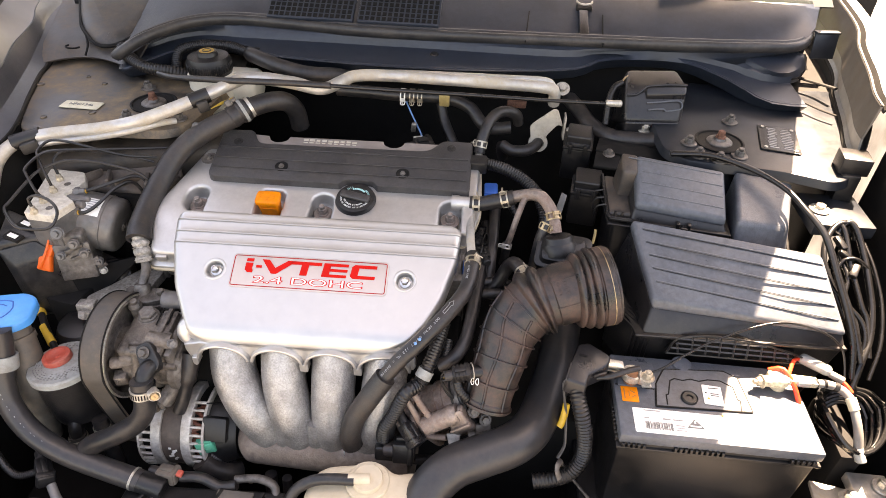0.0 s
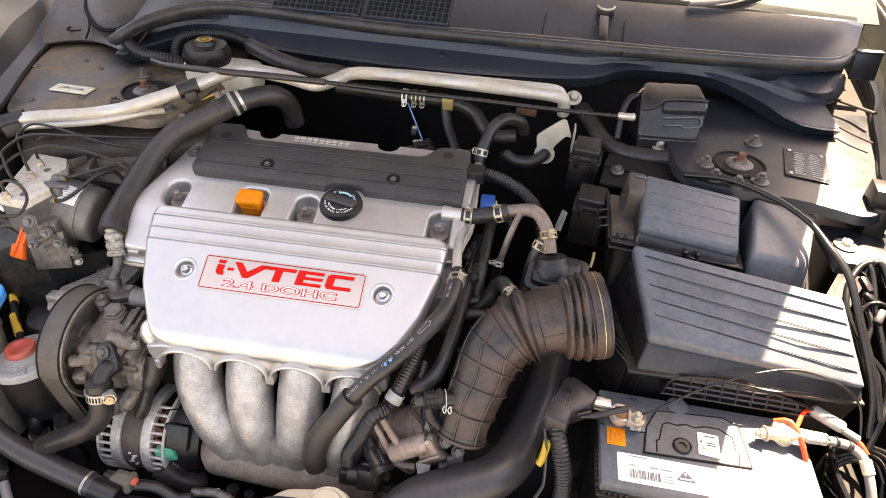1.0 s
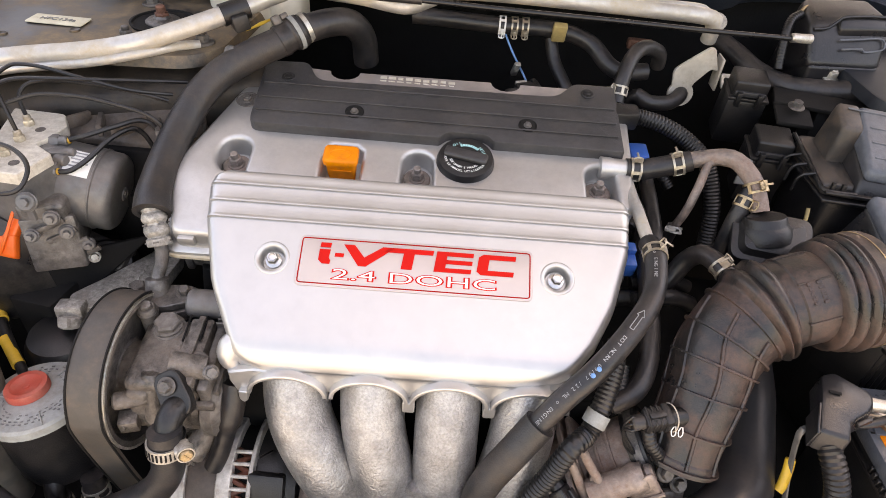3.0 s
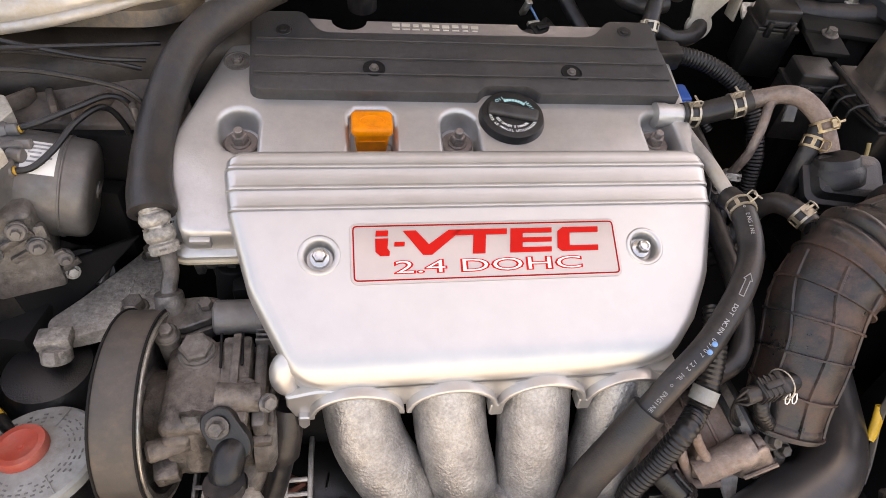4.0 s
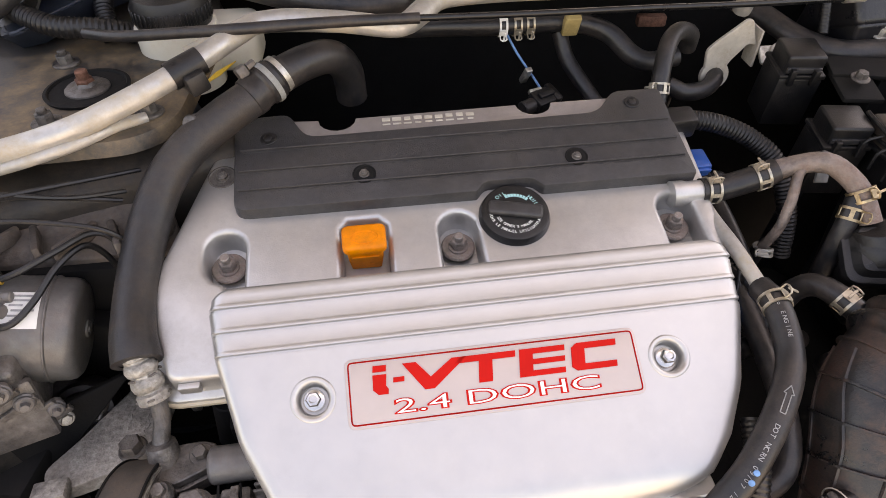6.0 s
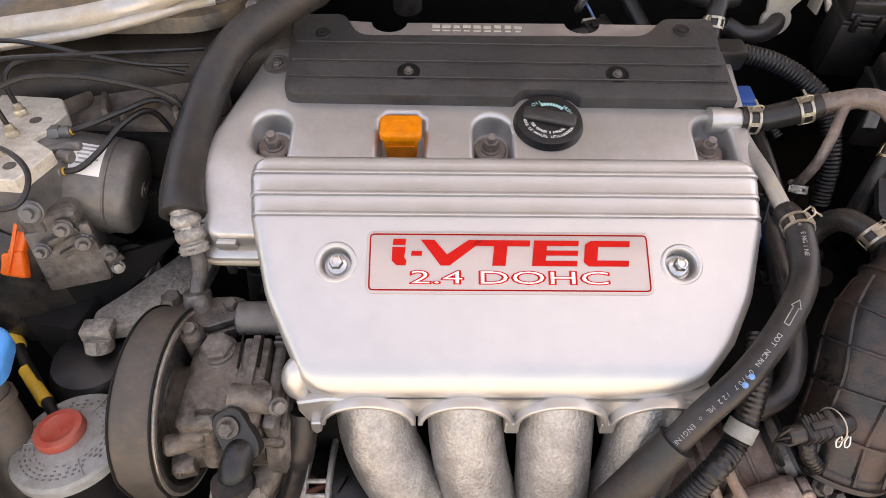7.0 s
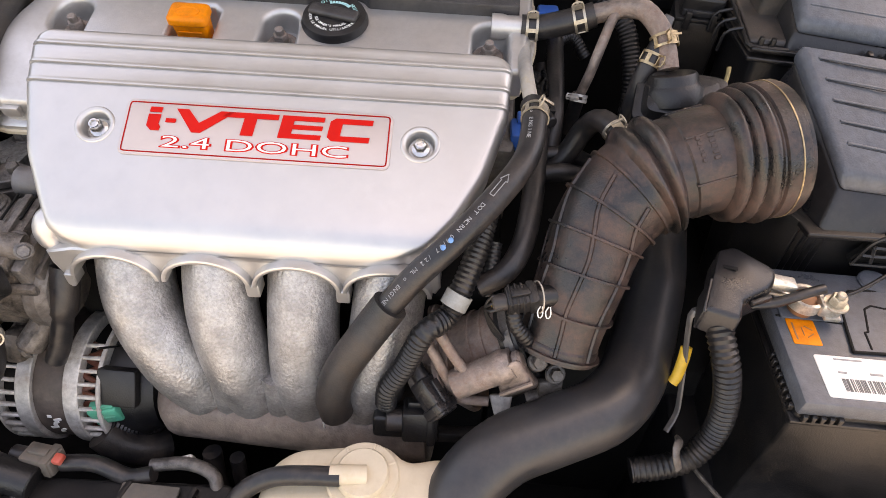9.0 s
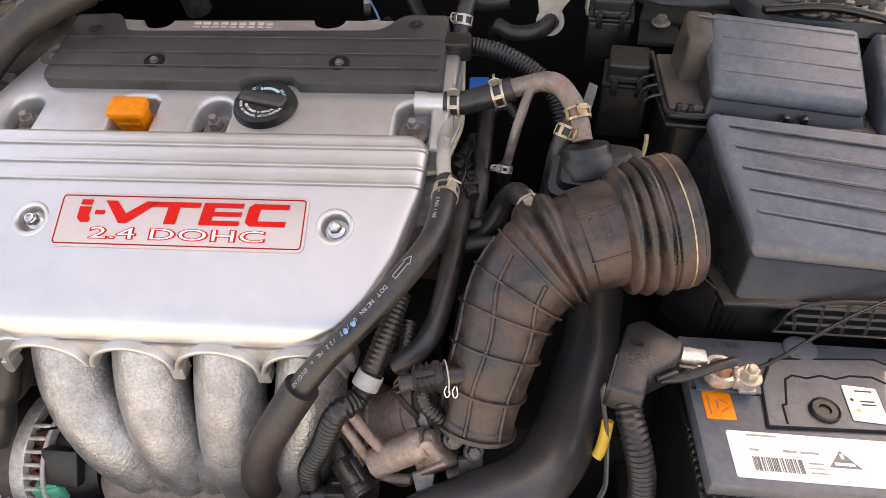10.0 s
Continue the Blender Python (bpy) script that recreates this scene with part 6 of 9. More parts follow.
up_line = [(0.056, 1.005, 0.918), (0.060, 1.020, 0.940), (0.072, 1.045, 0.962), (0.090, 1.065, 0.966), (0.112, 1.08, 0.955), (0.118, 1.09, 0.935)]
hose("hose", up_line, 0.0092, RUBBER, "short curved black hose behind the head")
clamp_on(up_line, 0.10, 0.0094, spin=40)
pcv_line = [(0.050, 0.876, 0.904), (0.068, 0.876, 0.905), (0.100, 0.876, 0.915), (0.115, 0.876, 0.921)]
hose("breather_hose", pcv_line, 0.0112, RUBBER, "short dusty breather hose off the valve cover")
clamp_on(pcv_line, 0.16, 0.0114, spin=95)
clamp_on(pcv_line, 0.80, 0.0114, spin=95)
bend_line = [(0.095, 0.876, 0.914), (0.125, 0.875, 0.925), (0.150, 0.865, 0.934), (0.166, 0.845, 0.926), (0.172, 0.832, 0.915), (0.176, 0.820, 0.902)]
hose("breather_pipe", bend_line, 0.0088, BROWNCAST, "bent metal breather pipe browned with dust", "pipe")
clamp_on(bend_line, 0.80, 0.0105, spin=90, label="brassy spring hose clamp", material=SCREWBRASS)
side_line = [(0.168, 0.838, 0.917), (0.161, 0.828, 0.903), (0.156, 0.822, 0.886), (0.151, 0.815, 0.84)]
hose("hose", side_line, 0.0085, RUBBER, "dusty black branch hose below the breather pipe")
clamp_on(side_line, 0.20, 0.0088, spin=20, label="brassy spring hose clamp", material=SCREWBRASS)
thin_line = [(0.150, 0.862, 0.930), (0.132, 0.868, 0.926), (0.122, 0.852, 0.905), (0.116, 0.845, 0.880), (0.111, 0.850, 0.850)]
hose("thin_pipe", thin_line, 0.0045, BROWNCAST, "thin bent metal pipe browned with dust", "pipe")
hose("hose", [(0.111, 0.850, 0.854), (0.110, 0.852, 0.838), (0.108, 0.855, 0.81)], 0.0068, RUBBER, "small black hose on the thin pipe")
nip_line = [(0.140, 0.752, 0.868), (0.130, 0.770, 0.872), (0.121, 0.787, 0.868), (0.112, 0.795, 0.852), (0.100, 0.790, 0.828), (0.080, 0.782, 0.812), (0.050, 0.780, 0.806)]
hose("hose", nip_line, 0.0098, RUBBER, "curved black hose off the intake elbow")
clamp_on(nip_line, 0.10, 0.0100, spin=70)
loom_line = [(0.048, 0.958, 0.926), (0.073, 0.962, 0.923), (0.103, 0.957, 0.918), (0.134, 0.947, 0.905), (0.158, 0.930, 0.885), (0.170, 0.905, 0.845), (0.172, 0.89, 0.80)]
hose("loom_tube", loom_line, 0.0092, BLACK, "corrugated black loom tube behind the head", "loom", corrugated)
solo("loom_elbow", box(0.030, 0.024, 0.022, frame_at((0.056, 0.956, 0.925), 2, 8), 0.004), BLACK, "black plastic loom outlet on the coil cover", "loom outlet")
branch_line = [(0.078, 0.900, 0.85), (0.076, 0.83, 0.845), (0.072, 0.77, 0.838), (0.068, 0.715, 0.828), (0.062, 0.680, 0.815), (0.050, 0.660, 0.803), (0.030, 0.652, 0.792)]
hose("hose", branch_line, 0.0092, RUBBER, "plain black coolant hose behind the printed hose")
hose("hose", [(0.090, 0.95, 0.87), (0.089, 0.88, 0.862), (0.088, 0.82, 0.845), (0.086, 0.79, 0.81)], 0.0085, RUBBER, "straight black hose beside the head")
front_loom = [(0.032, 0.690, 0.835), (0.026, 0.662, 0.822), (0.018, 0.640, 0.806), (0.008, 0.624, 0.787), (-0.008, 0.608, 0.784), (-0.022, 0.600, 0.751), (-0.035, 0.594, 0.725), (-0.037, 0.592, 0.704)]
loom = thing("loom_tube", (0.0, 0.63, 0.66), "corrugated black loom tube down to the throttle, banded with grey tape", "loom")
part("tube", corrugated(front_loom, 0.0090), BLACK, loom)
part("tape", lathe([(0.0085, -0.006), (0.0108, -0.006), (0.0108, 0.006), (0.0085, 0.006), (0.0085, -0.006)], axis_at((0.0135, 0.632, 0.797), (0.5, 0.75, 0.85)), 20), GREYLID, loom, "pale grey tape band")
hose("loom_tube", [(0.040, 0.680, 0.815), (0.038, 0.662, 0.800), (0.036, 0.650, 0.785)], 0.0062, BLACK, "thin corrugated loom tube", "loom", corrugated, pitch=0.0034)
solo("blue_connector", joined(box(0.022, 0.026, 0.016, frame_at((0.080, 0.944, 0.884), 3, 10), 0.003), box(0.020, 0.006, 0.004, frame_at((0.080, 0.931, 0.885), 3, 10), 0.001)), DARKBLUE, "dark blue plug at the end of the head", "connector")
solo("blue_connector", joined(box(0.016, 0.024, 0.020, frame_at((0.056, 0.800, 0.838), 3, 10), 0.003), box(0.010, 0.012, 0.008, frame_at((0.058, 0.806, 0.852), 3, 10), 0.002)), DARKBLUE, "dark blue plug below the valve cover", "connector")
hose("loom_tube", [(0.086, 0.905, 0.845), (0.089, 0.918, 0.862), (0.097, 0.934, 0.868), (0.110, 0.941, 0.866), (0.124, 0.934, 0.850)], 0.0062, BLACK, "thin corrugated loom arching beside the head", "loom", corrugated, pitch=0.0036)
for y, z, r in ((0.790, 0.826, 0.0075), (0.768, 0.822, 0.0085)):
    hose("hose", [(0.062, y - 0.003, z - 0.004), (0.085, y, z), (0.105, y + 0.002, z), (0.124, y + 0.006, z - 0.010)], r, RUBBER, "short black hose crossing under the intake elbow")
connector("injector_plug", (0.074, 0.86, 0.84), frame_at((0.072, 0.868, 0.850), 70, 10), (0.026, 0.016, 0.015), BLACK, "black plug between the pipes beside the head", group="plugs beside the head")
connector("injector_plug", (0.078, 0.82, 0.84), frame_at((0.076, 0.822, 0.852), 110, 10), (0.024, 0.015, 0.014), BLACK, "black plug between the pipes beside the head", group="plugs beside the head")
for k, q in enumerate((0.0, 0.006, -0.005)):
    hose("wire", [(0.070 + q, 0.885, 0.842), (0.078, 0.872 + q, 0.862), (0.080 + q, 0.845, 0.858 - q), (0.074, 0.825 + q, 0.862), (0.072 + q, 0.80, 0.845)], 0.0014, CABLE, "thin black wire between the pipes beside the head", "wire")
clamp_on([(0.111, 0.846, 0.862), (0.109, 0.836, 0.845)], 0.45, 0.0066, width=0.005, spin=120, material=PIPE)
solo("foil_tab", hexa([(0.180, 0.900, 0.884), (0.188, 0.916, 0.910), (0.196, 0.912, 0.908), (0.190, 0.896, 0.886)], [(0.180, 0.903, 0.882), (0.188, 0.919, 0.908), (0.196, 0.915, 0.906), (0.190, 0.899, 0.884)], 0.0006, 1), MOTOR, "grey crinkled tab behind the breather pipe", "tab")
solo("wire_end", tube([(0.232, 0.832, 0.880), (0.234, 0.838, 0.890), (0.234, 0.842, 0.898)], 0.0020, 8), TAGPAPER, "short tan wire end behind the intake elbow", "wire")
boot_line = [(0.207, 0.626, 0.806), (0.211, 0.611, 0.796), (0.217, 0.600, 0.780), (0.224, 0.592, 0.752), (0.225, 0.585, 0.720), (0.212, 0.575, 0.698), (0.190, 0.568, 0.690), (0.165, 0.565, 0.685)]
hose("loom_tube", boot_line, 0.0098, BLACK, "thick corrugated cable tube below the fuse cover", "loom", corrugated, pitch=0.0046, depth=0.13)
solo("cable_tie_hook", tube([(0.197, 0.56, 0.705), (0.192, 0.566, 0.718), (0.198, 0.578, 0.716), (0.203, 0.585, 0.700), (0.22, 0.58, 0.675), (0.245, 0.56, 0.66), (0.255, 0.552, 0.66)], 0.004, 10, flat=0.5), GRIMY, "bent grey cable hook", "hook")
solo("yellow_clip", tube([(0.203, 0.640, 0.755), (0.202, 0.634, 0.745), (0.199, 0.626, 0.733), (0.196, 0.623, 0.728)], 0.0048, 12, flat=0.8), YELLOW, "bright yellow clip below the battery cable", "clip")
solo("clip_bar", tube([(0.206, 0.645, 0.800), (0.194, 0.640, 0.798), (0.196, 0.638, 0.780), (0.203, 0.633, 0.745), (0.206, 0.620, 0.715), (0.206, 0.612, 0.700), (0.198, 0.600, 0.690)], 0.003, 8, flat=0.5), MOTOR, "thin bent grey rod behind the yellow clip", "bracket")
lead_line = [(0.298, 0.651, 0.818), (0.315, 0.656, 0.824), (0.369, 0.684, 0.845), (0.433, 0.707, 0.862), (0.477, 0.715, 0.866), (0.518, 0.708, 0.860), (0.545, 0.701, 0.840), (0.552, 0.680, 0.810), (0.548, 0.668, 0.80)]
hose("battery_lead", lead_line, 0.0015, CABLE, "thin black lead arching over the battery", "cable")
hose("cable", [(0.232, 0.640, 0.812), (0.250, 0.642, 0.815), (0.272, 0.648, 0.822), (0.285, 0.652, 0.824)], 0.0038, RUBBER, "short black cable to the battery clamp", "cable")
cable_run = [(0.485, 0.664, 0.813), (0.502, 0.664, 0.813), (0.530, 0.666, 0.810), (0.546, 0.660, 0.806), (0.553, 0.648, 0.800), (0.559, 0.625, 0.780), (0.564, 0.610, 0.755), (0.569, 0.602, 0.745)]
power = thing("battery_cable", (0.54, 0.64, 0.74), "grey battery cable bound with black and pale tape", "cable")
part("sheath", tube(cable_run, 0.0054, 14), GREYWIRE, power)
run = smooth_path(cable_run, 0.002)
for share, wide, stuff_ in ((0.05, 0.016, GREYLID), (0.16, 0.004, BLACK), (0.24, 0.004, BLACK), (0.34, 0.006, BLACK), (0.52, 0.016, STICKER), (0.93, 0.018, GREYLID)):
    i = min(len(run) - 2, max(1, round(share * (len(run) - 1))))
    part("tape", cyl(0.0064, wide, axis_at(run[i], run[i + 1] - run[i - 1]) @ shift(0, 0, -wide / 2), 16, 0.0006), stuff_, power)
hose("red_wire", [(0.456, 0.680, 0.813), (0.470, 0.676, 0.821), (0.481, 0.660, 0.812), (0.491, 0.643, 0.790), (0.497, 0.629, 0.775), (0.495, 0.616, 0.765)], 0.0030, REDWIRE, "loose red wire beside the battery", "wire")
inline = thing("inline_fuse", (0.518, 0.695, 0.80), "grey capsule fuse holder between two red wire ends", "fuse holder")
part("capsule", box(0.040, 0.015, 0.013, frame_at((0.518, 0.694, 0.816), -36), 0.006, 4), GREYLID, inline)
part("neck", box(0.020, 0.009, 0.008, frame_at((0.540, 0.678, 0.813), -38), 0.003, 3), GREYWIRE, inline)
part("wire", tube([(0.476, 0.668, 0.813), (0.483, 0.682, 0.816), (0.492, 0.697, 0.817), (0.504, 0.704, 0.816)], 0.0026, 8), REDWIRE, inline, "red wire end")
part("wire", tube([(0.544, 0.674, 0.812), (0.549, 0.668, 0.811), (0.555, 0.660, 0.806)], 0.0026, 8), REDWIRE, inline, "red wire end")
# ---- pump, belt, alternator ----
pump = thing("steering_pump", (-0.385, 0.655, 0.70), "dusty cast power steering pump with hose elbow", "pump")
part("body", joined(
    box(0.046, 0.074, 0.086, frame_at((-0.378, 0.660, 0.760), 2, 6), 0.008, 3),
    lathe([(0, -0.025), (0.034, -0.025), (0.038, -0.015), (0.038, 0.028), (0.034, 0.036), (0, 0.036)], axis_at((-0.376, 0.656, 0.756), (1, 0, 0)), 32),
    lathe([(0.010, -0.03), (0.012, 0.0), (0.0125, 0.016), (0.010, 0.020), (0, 0.021)], frame_at((-0.376, 0.629, 0.780), 0, -20), 20)), PUMPCAST, pump)
part("mid_body", joined(box(0.022, 0.072, 0.082, frame_at((-0.350, 0.662, 0.764), 2, 6), 0.003, 2), box(0.006, 0.050, 0.006, frame_at((-0.350, 0.668, 0.807), 2, 6), 0.001), lathe([(0, -0.012), (0.036, -0.012), (0.037, 0.0), (0.036, 0.012), (0, 0.012)], axis_at((-0.350, 0.655, 0.752), (1, 0, 0)), 28)), PUMPCAST, pump)
part("end_plate", joined(box(0.010, 0.070, 0.076, frame_at((-0.332, 0.662, 0.762), 2, 8), 0.003, 2), box(0.005, 0.050, 0.060, frame_at((-0.3245, 0.660, 0.756), 2, 8), 0.002), lathe([(0, -0.006), (0.037, -0.006), (0.037, 0.004), (0.030, 0.010), (0, 0.010)], axis_at((-0.330, 0.652, 0.748), (1, 0, 0)), 28)), GRIMY, pump)
for y, z in ((0.622, 0.772), (0.632, 0.726), (0.690, 0.790)):
    part("rib", box(0.060, 0.006, 0.010, frame_at((-0.352, y, z), 2, 8), 0.002), PUMPCAST, pump)
part("square_plug", joined(cyl(0.0095, 0.006, axis_at((-0.343, 0.652, 0.796), (0.25, -0.6, 0.75)), 20), box(0.0085, 0.0085, 0.010, axis_at((-0.341, 0.648, 0.803), (0.25, -0.6, 0.75), 20), 0.0012)), GRIMY, pump)
part("neck", lathe([(0, 0), (0.027, 0), (0.028, 0.004), (0.026, 0.02), (0.030, 0.03), (0, 0.03)], axis_at((-0.416, 0.662, 0.762), (1, 0, 0)), 28), PUMPCAST, pump)
part("port_bolt", joined(cyl(0.0150, 0.0035, frame_at((-0.380, 0.681, 0.803), 0, 6), 28), lathe([(0.0128, 0.0), (0.0132, 0.002), (0.0118, 0.0035), (0, 0.0035)], frame_at((-0.380, 0.681, 0.8065), 0, 6), 28), hexagon(0.0122, 0.0075, frame_at((-0.380, 0.681, 0.808), 12, 6))), GRIMY, pump, "wide flat hexagon port bolt")
part("pillar", joined(lathe([(0.0095, -0.045), (0.0085, -0.012), (0.0085, 0.0), (0.0070, 0.002), (0, 0.002)], frame_at((-0.402, 0.690, 0.818), 0, 6), 20), lathe([(0.0088, -0.006), (0.0094, -0.005), (0.0094, -0.003), (0.0088, -0.002)], frame_at((-0.402, 0.690, 0.818), 0, 6), 20), hexagon(0.0055, 0.004, frame_at((-0.402, 0.690, 0.820), 8, 6))), GRIMY, pump)
flange = fillet([(-0.416, 0.703), (-0.394, 0.698), (-0.370, 0.710), (-0.367, 0.728), (-0.380, 0.732), (-0.398, 0.730), (-0.418, 0.722)], 0.006)
part("pipe_flange", joined(slab(flange, [(-0.001, 0.004), (0, 0.003), (0, -0.003)], shift(0, 0, 0.8085)), slab(flange, [(-0.0005, 0.0), (0.0015, -0.001), (0.0015, -0.012)], shift(0, 0, 0.803))), GRIMY, pump)
part("bracket_bolt", bolt_mesh(0.0056, 0.006, 1.55, 0, frame_at((-0.379, 0.720, 0.812), 10, 8)), GRIMY, pump)
part("side_cylinder", joined(cyl(0.0140, 0.050, axis_at((-0.372, 0.712, 0.808), (1, 0.05, -0.02)), 24, 0.002), cyl(0.0150, 0.006, axis_at((-0.340, 0.714, 0.807), (1, 0.05, -0.02)), 24, 0.001)), MOTOR, pump)
for y in (0.690, 0.695, 0.700):
    part("fin", box(0.020, 0.0022, 0.030, frame_at((-0.328, y, 0.795), 0, 6), 0.0006, 1), GRIMY, pump)
part("lug", joined(cyl(0.0080, 0.034, axis_at((-0.408, 0.614, 0.778), (1, 0.35, -0.05)), 20, 0.002), box(0.022, 0.030, 0.05, frame_at((-0.388, 0.630, 0.765), 8), 0.006, 3)), PUMPCAST, pump)
part("lug_hole", cyl(0.0042, 0.001, axis_at((-0.4085, 0.6138, 0.778), (-1, -0.35, 0.05)), 16, 0.0002), BAYDARK, pump)
part("lug_block", joined(box(0.017, 0.016, 0.017, frame_at((-0.398, 0.612, 0.754), 16, 8), 0.0025), cyl(0.0035, 0.0012, axis_at((-0.400, 0.6035, 0.756), (-0.3, -1, 0.15)), 14, 0.0002)), PUMPCAST, pump)
part("inlet_flange", joined(slab(fillet([(-0.011, -0.024), (0.010, -0.030), (0.016, -0.020), (0.012, 0.008), (0.007, 0.012), (-0.007, 0.012), (-0.012, 0.004)], 0.006), [(-0.001, 0.004), (0, 0.003), (0, -0.005)], axis_at((-0.356, 0.621, 0.800), (-0.10, -0.72, 0.68)) @ Matrix.Rotation(radians(32), 4, "Z"))), BLACK, pump, "black plastic inlet flange")
part("inlet_elbow", joined(tube([(-0.344, 0.618, 0.784), (-0.348, 0.604, 0.787), (-0.350, 0.594, 0.781), (-0.350, 0.588, 0.768)], 0.0115, 20, 0.004), lathe([(0.0128, -0.002), (0.0148, -0.002), (0.0148, 0.002), (0.0128, 0.002), (0.0128, -0.002)], axis_at((-0.350, 0.5885, 0.7735), (0, 0.25, 1)), 24)), BLACK, pump, "black plastic inlet elbow")
part("inlet_bolt", bolt_mesh(0.0056, 0.0045, 1.5, 0, axis_at((-0.356, 0.617, 0.803), (-0.10, -0.72, 0.68))), GRIMY, pump)
part("front_barrel", tube([(-0.360, 0.640, 0.806), (-0.345, 0.640, 0.804), (-0.331, 0.642, 0.801)], 0.0105, 20, 0.004), PUMPCAST, pump)
for points in ([(-0.364, 0.696, 0.808), (-0.360, 0.664, 0.808)], [(-0.348, 0.696, 0.808), (-0.345, 0.666, 0.808)]):
    part("joint_line", tube(points, 0.0011, 6, 0.004), BAYDARK, pump, "dark joint between the castings")
part("side_nut", joined(cyl(0.0070, 0.004, axis_at((-0.324, 0.634, 0.806), (0.5, -0.6, 0.6)), 20), hexagon(0.0052, 0.007, axis_at((-0.324, 0.634, 0.806), (0.5, -0.6, 0.6)))), GRIMY, pump)
pc = Vector((-0.422, 0.665, 0.760))
part("pulley", lathe([(0, -0.004), (0.02, -0.004), (0.03, -0.010), (0.060, -0.010), (0.066, -0.016), (0.0715, -0.0165), (0.0715, 0.0165), (0.066, 0.016), (0.060, 0.004), (0.03, 0.004), (0.02, 0.012), (0, 0.012)], axis_at(pc, (1, 0, 0)), 48), GRIMY, pump, "grooved steel pulley with a bright rim")
part("pulley_rim", lathe([(0.0712, 0.0150), (0.0735, 0.0155), (0.0735, 0.0172), (0.0712, 0.0172), (0.0712, 0.0150)], axis_at(pc, (1, 0, 0)), 48), STEEL, pump)


def ribbon(points, half, thick, m=I4):
    """A flat band along a path in the y, z plane, its width along x."""
    path = smooth_path(points, 0.006)
    bm = bmesh.new()
    rows = []
    for i, p in enumerate(path):
        d = (path[min(i + 1, len(path) - 1)] - path[max(0, i - 1)]).normalized()
        n = Vector((1, 0, 0)).cross(d).normalized()
        rows.append([bm.verts.new(p + Vector((x, 0, 0)) + n * o) for x, o in ((-half, 0), (half, 0), (half, thick), (-half, thick))])
    for a, b in zip(rows, rows[1:]):
        for i in range(4):
            j = (i + 1) % 4
            bm.faces.new((a[i], a[j], b[j], b[i]))
    bm.faces.new(rows[0])
    bm.faces.new(rows[-1][::-1])
    bmesh.ops.recalc_face_normals(bm, faces=bm.faces)
    return moved(bm, m)


belt_pts = [Vector((pc.x, 0.735, 0.60)), Vector((pc.x, 0.739, 0.70))]
belt_pts += [Vector((pc.x, pc.y + 0.0745 * math.cos(a), pc.z + 0.0745 * math.sin(a))) for a in [radians(q) for q in range(0, 195, 15)]]
belt_pts += [Vector((pc.x, 0.598, 0.70)), Vector((pc.x, 0.606, 0.65)), Vector((pc.x, 0.614, 0.60))]
belt = thing("drive_belt", (pc.x, 0.66, 0.60), "worn ribbed drive belt over the pump pulley", "belt")
part("band", ribbon(belt_pts, 0.0150, 0.0038), BELT, belt)
for x in (-0.0148, 0.0148):
    part("frayed_edge", tube([p + Vector((x, 0, 0)) + (p - Vector((p.x, pc.y, min(p.z, pc.z)))).normalized() * 0.0004 for p in belt_pts], 0.0011, 6), BAYDARK, belt)
ps_line = [(-0.350, 0.587, 0.784), (-0.350, 0.583, 0.766), (-0.352, 0.577, 0.740), (-0.366, 0.570, 0.716), (-0.395, 0.563, 0.696), (-0.430, 0.558, 0.676), (-0.452, 0.557, 0.655), (-0.462, 0.56, 0.62)]
hose("steering_hose", ps_line, 0.0140, RUBBER, "dusty black steering fluid hose below the pump", seg=18)
band = thing("worm_clamp", (-0.350, 0.583, 0.768), "bright worm drive clamp with a brass screw", "hose clamp")
part("band", lathe([(0.0142, -0.006), (0.0158, -0.006), (0.0158, 0.006), (0.0142, 0.006), (0.0142, -0.006)], axis_at((-0.350, 0.583, 0.768), (0.02, 0.22, 1)), 28), STEEL, band)
part("screw_housing", joined(box(0.012, 0.013, 0.010, frame_at((-0.334, 0.579, 0.772), 25), 0.002), lathe([(0.0062, -0.004), (0.0074, -0.004), (0.0074, 0.004), (0.0062, 0.004), (0.0062, -0.004)], axis_at((-0.330, 0.576, 0.772), (0.55, -0.8, 0.2)), 20)), STEEL, band)
part("screw", joined(hexagon(0.0058, 0.006, axis_at((-0.330, 0.576, 0.772), (0.55, -0.8, 0.2))), box(0.0012, 0.009, 0.001, axis_at((-0.3266, 0.571, 0.7733), (0.55, -0.8, 0.2), 30), 0)), SCREWBRASS, band)
part("slots", joined(*[box(0.0014, 0.0016, 0.0075, axis_at((-0.350, 0.583, 0.768), (0.02, 0.22, 1)) @ Matrix.Rotation(radians(a), 4, "Z") @ shift(0.0155, 0, 0), 0) for a in range(-180, 181, 13)]), BAYDARK, band)

alt = thing("alternator", (-0.355, 0.655, 0.575), "grey finned alternator with copper windings inside", "alternator")
ac = axis_at((-0.396, 0.646, 0.620), (1, 0.02, 0.02), 0)
part("core", lathe([(0, 0.0), (0.055, 0.0), (0.055, 0.115), (0, 0.115)], ac, 36), BAYDARK, alt)
for k in range(26):
    part("winding", box(0.0035, 0.0055, 0.020, ac @ Matrix.Rotation(radians(100 + 7.5 * k), 4, "Z") @ shift(0.0565, 0, 0.084) @ Matrix.Rotation(radians(24 if k % 2 else -24), 4, "X"), 0.0012, 1), COPPER, alt)
part("stator_band", lathe([(0.056, 0.034), (0.0620, 0.034), (0.0626, 0.036), (0.0626, 0.062), (0.062, 0.064), (0.056, 0.064), (0.056, 0.034)], ac, 48), STATOR, alt, "brown painted stator band")
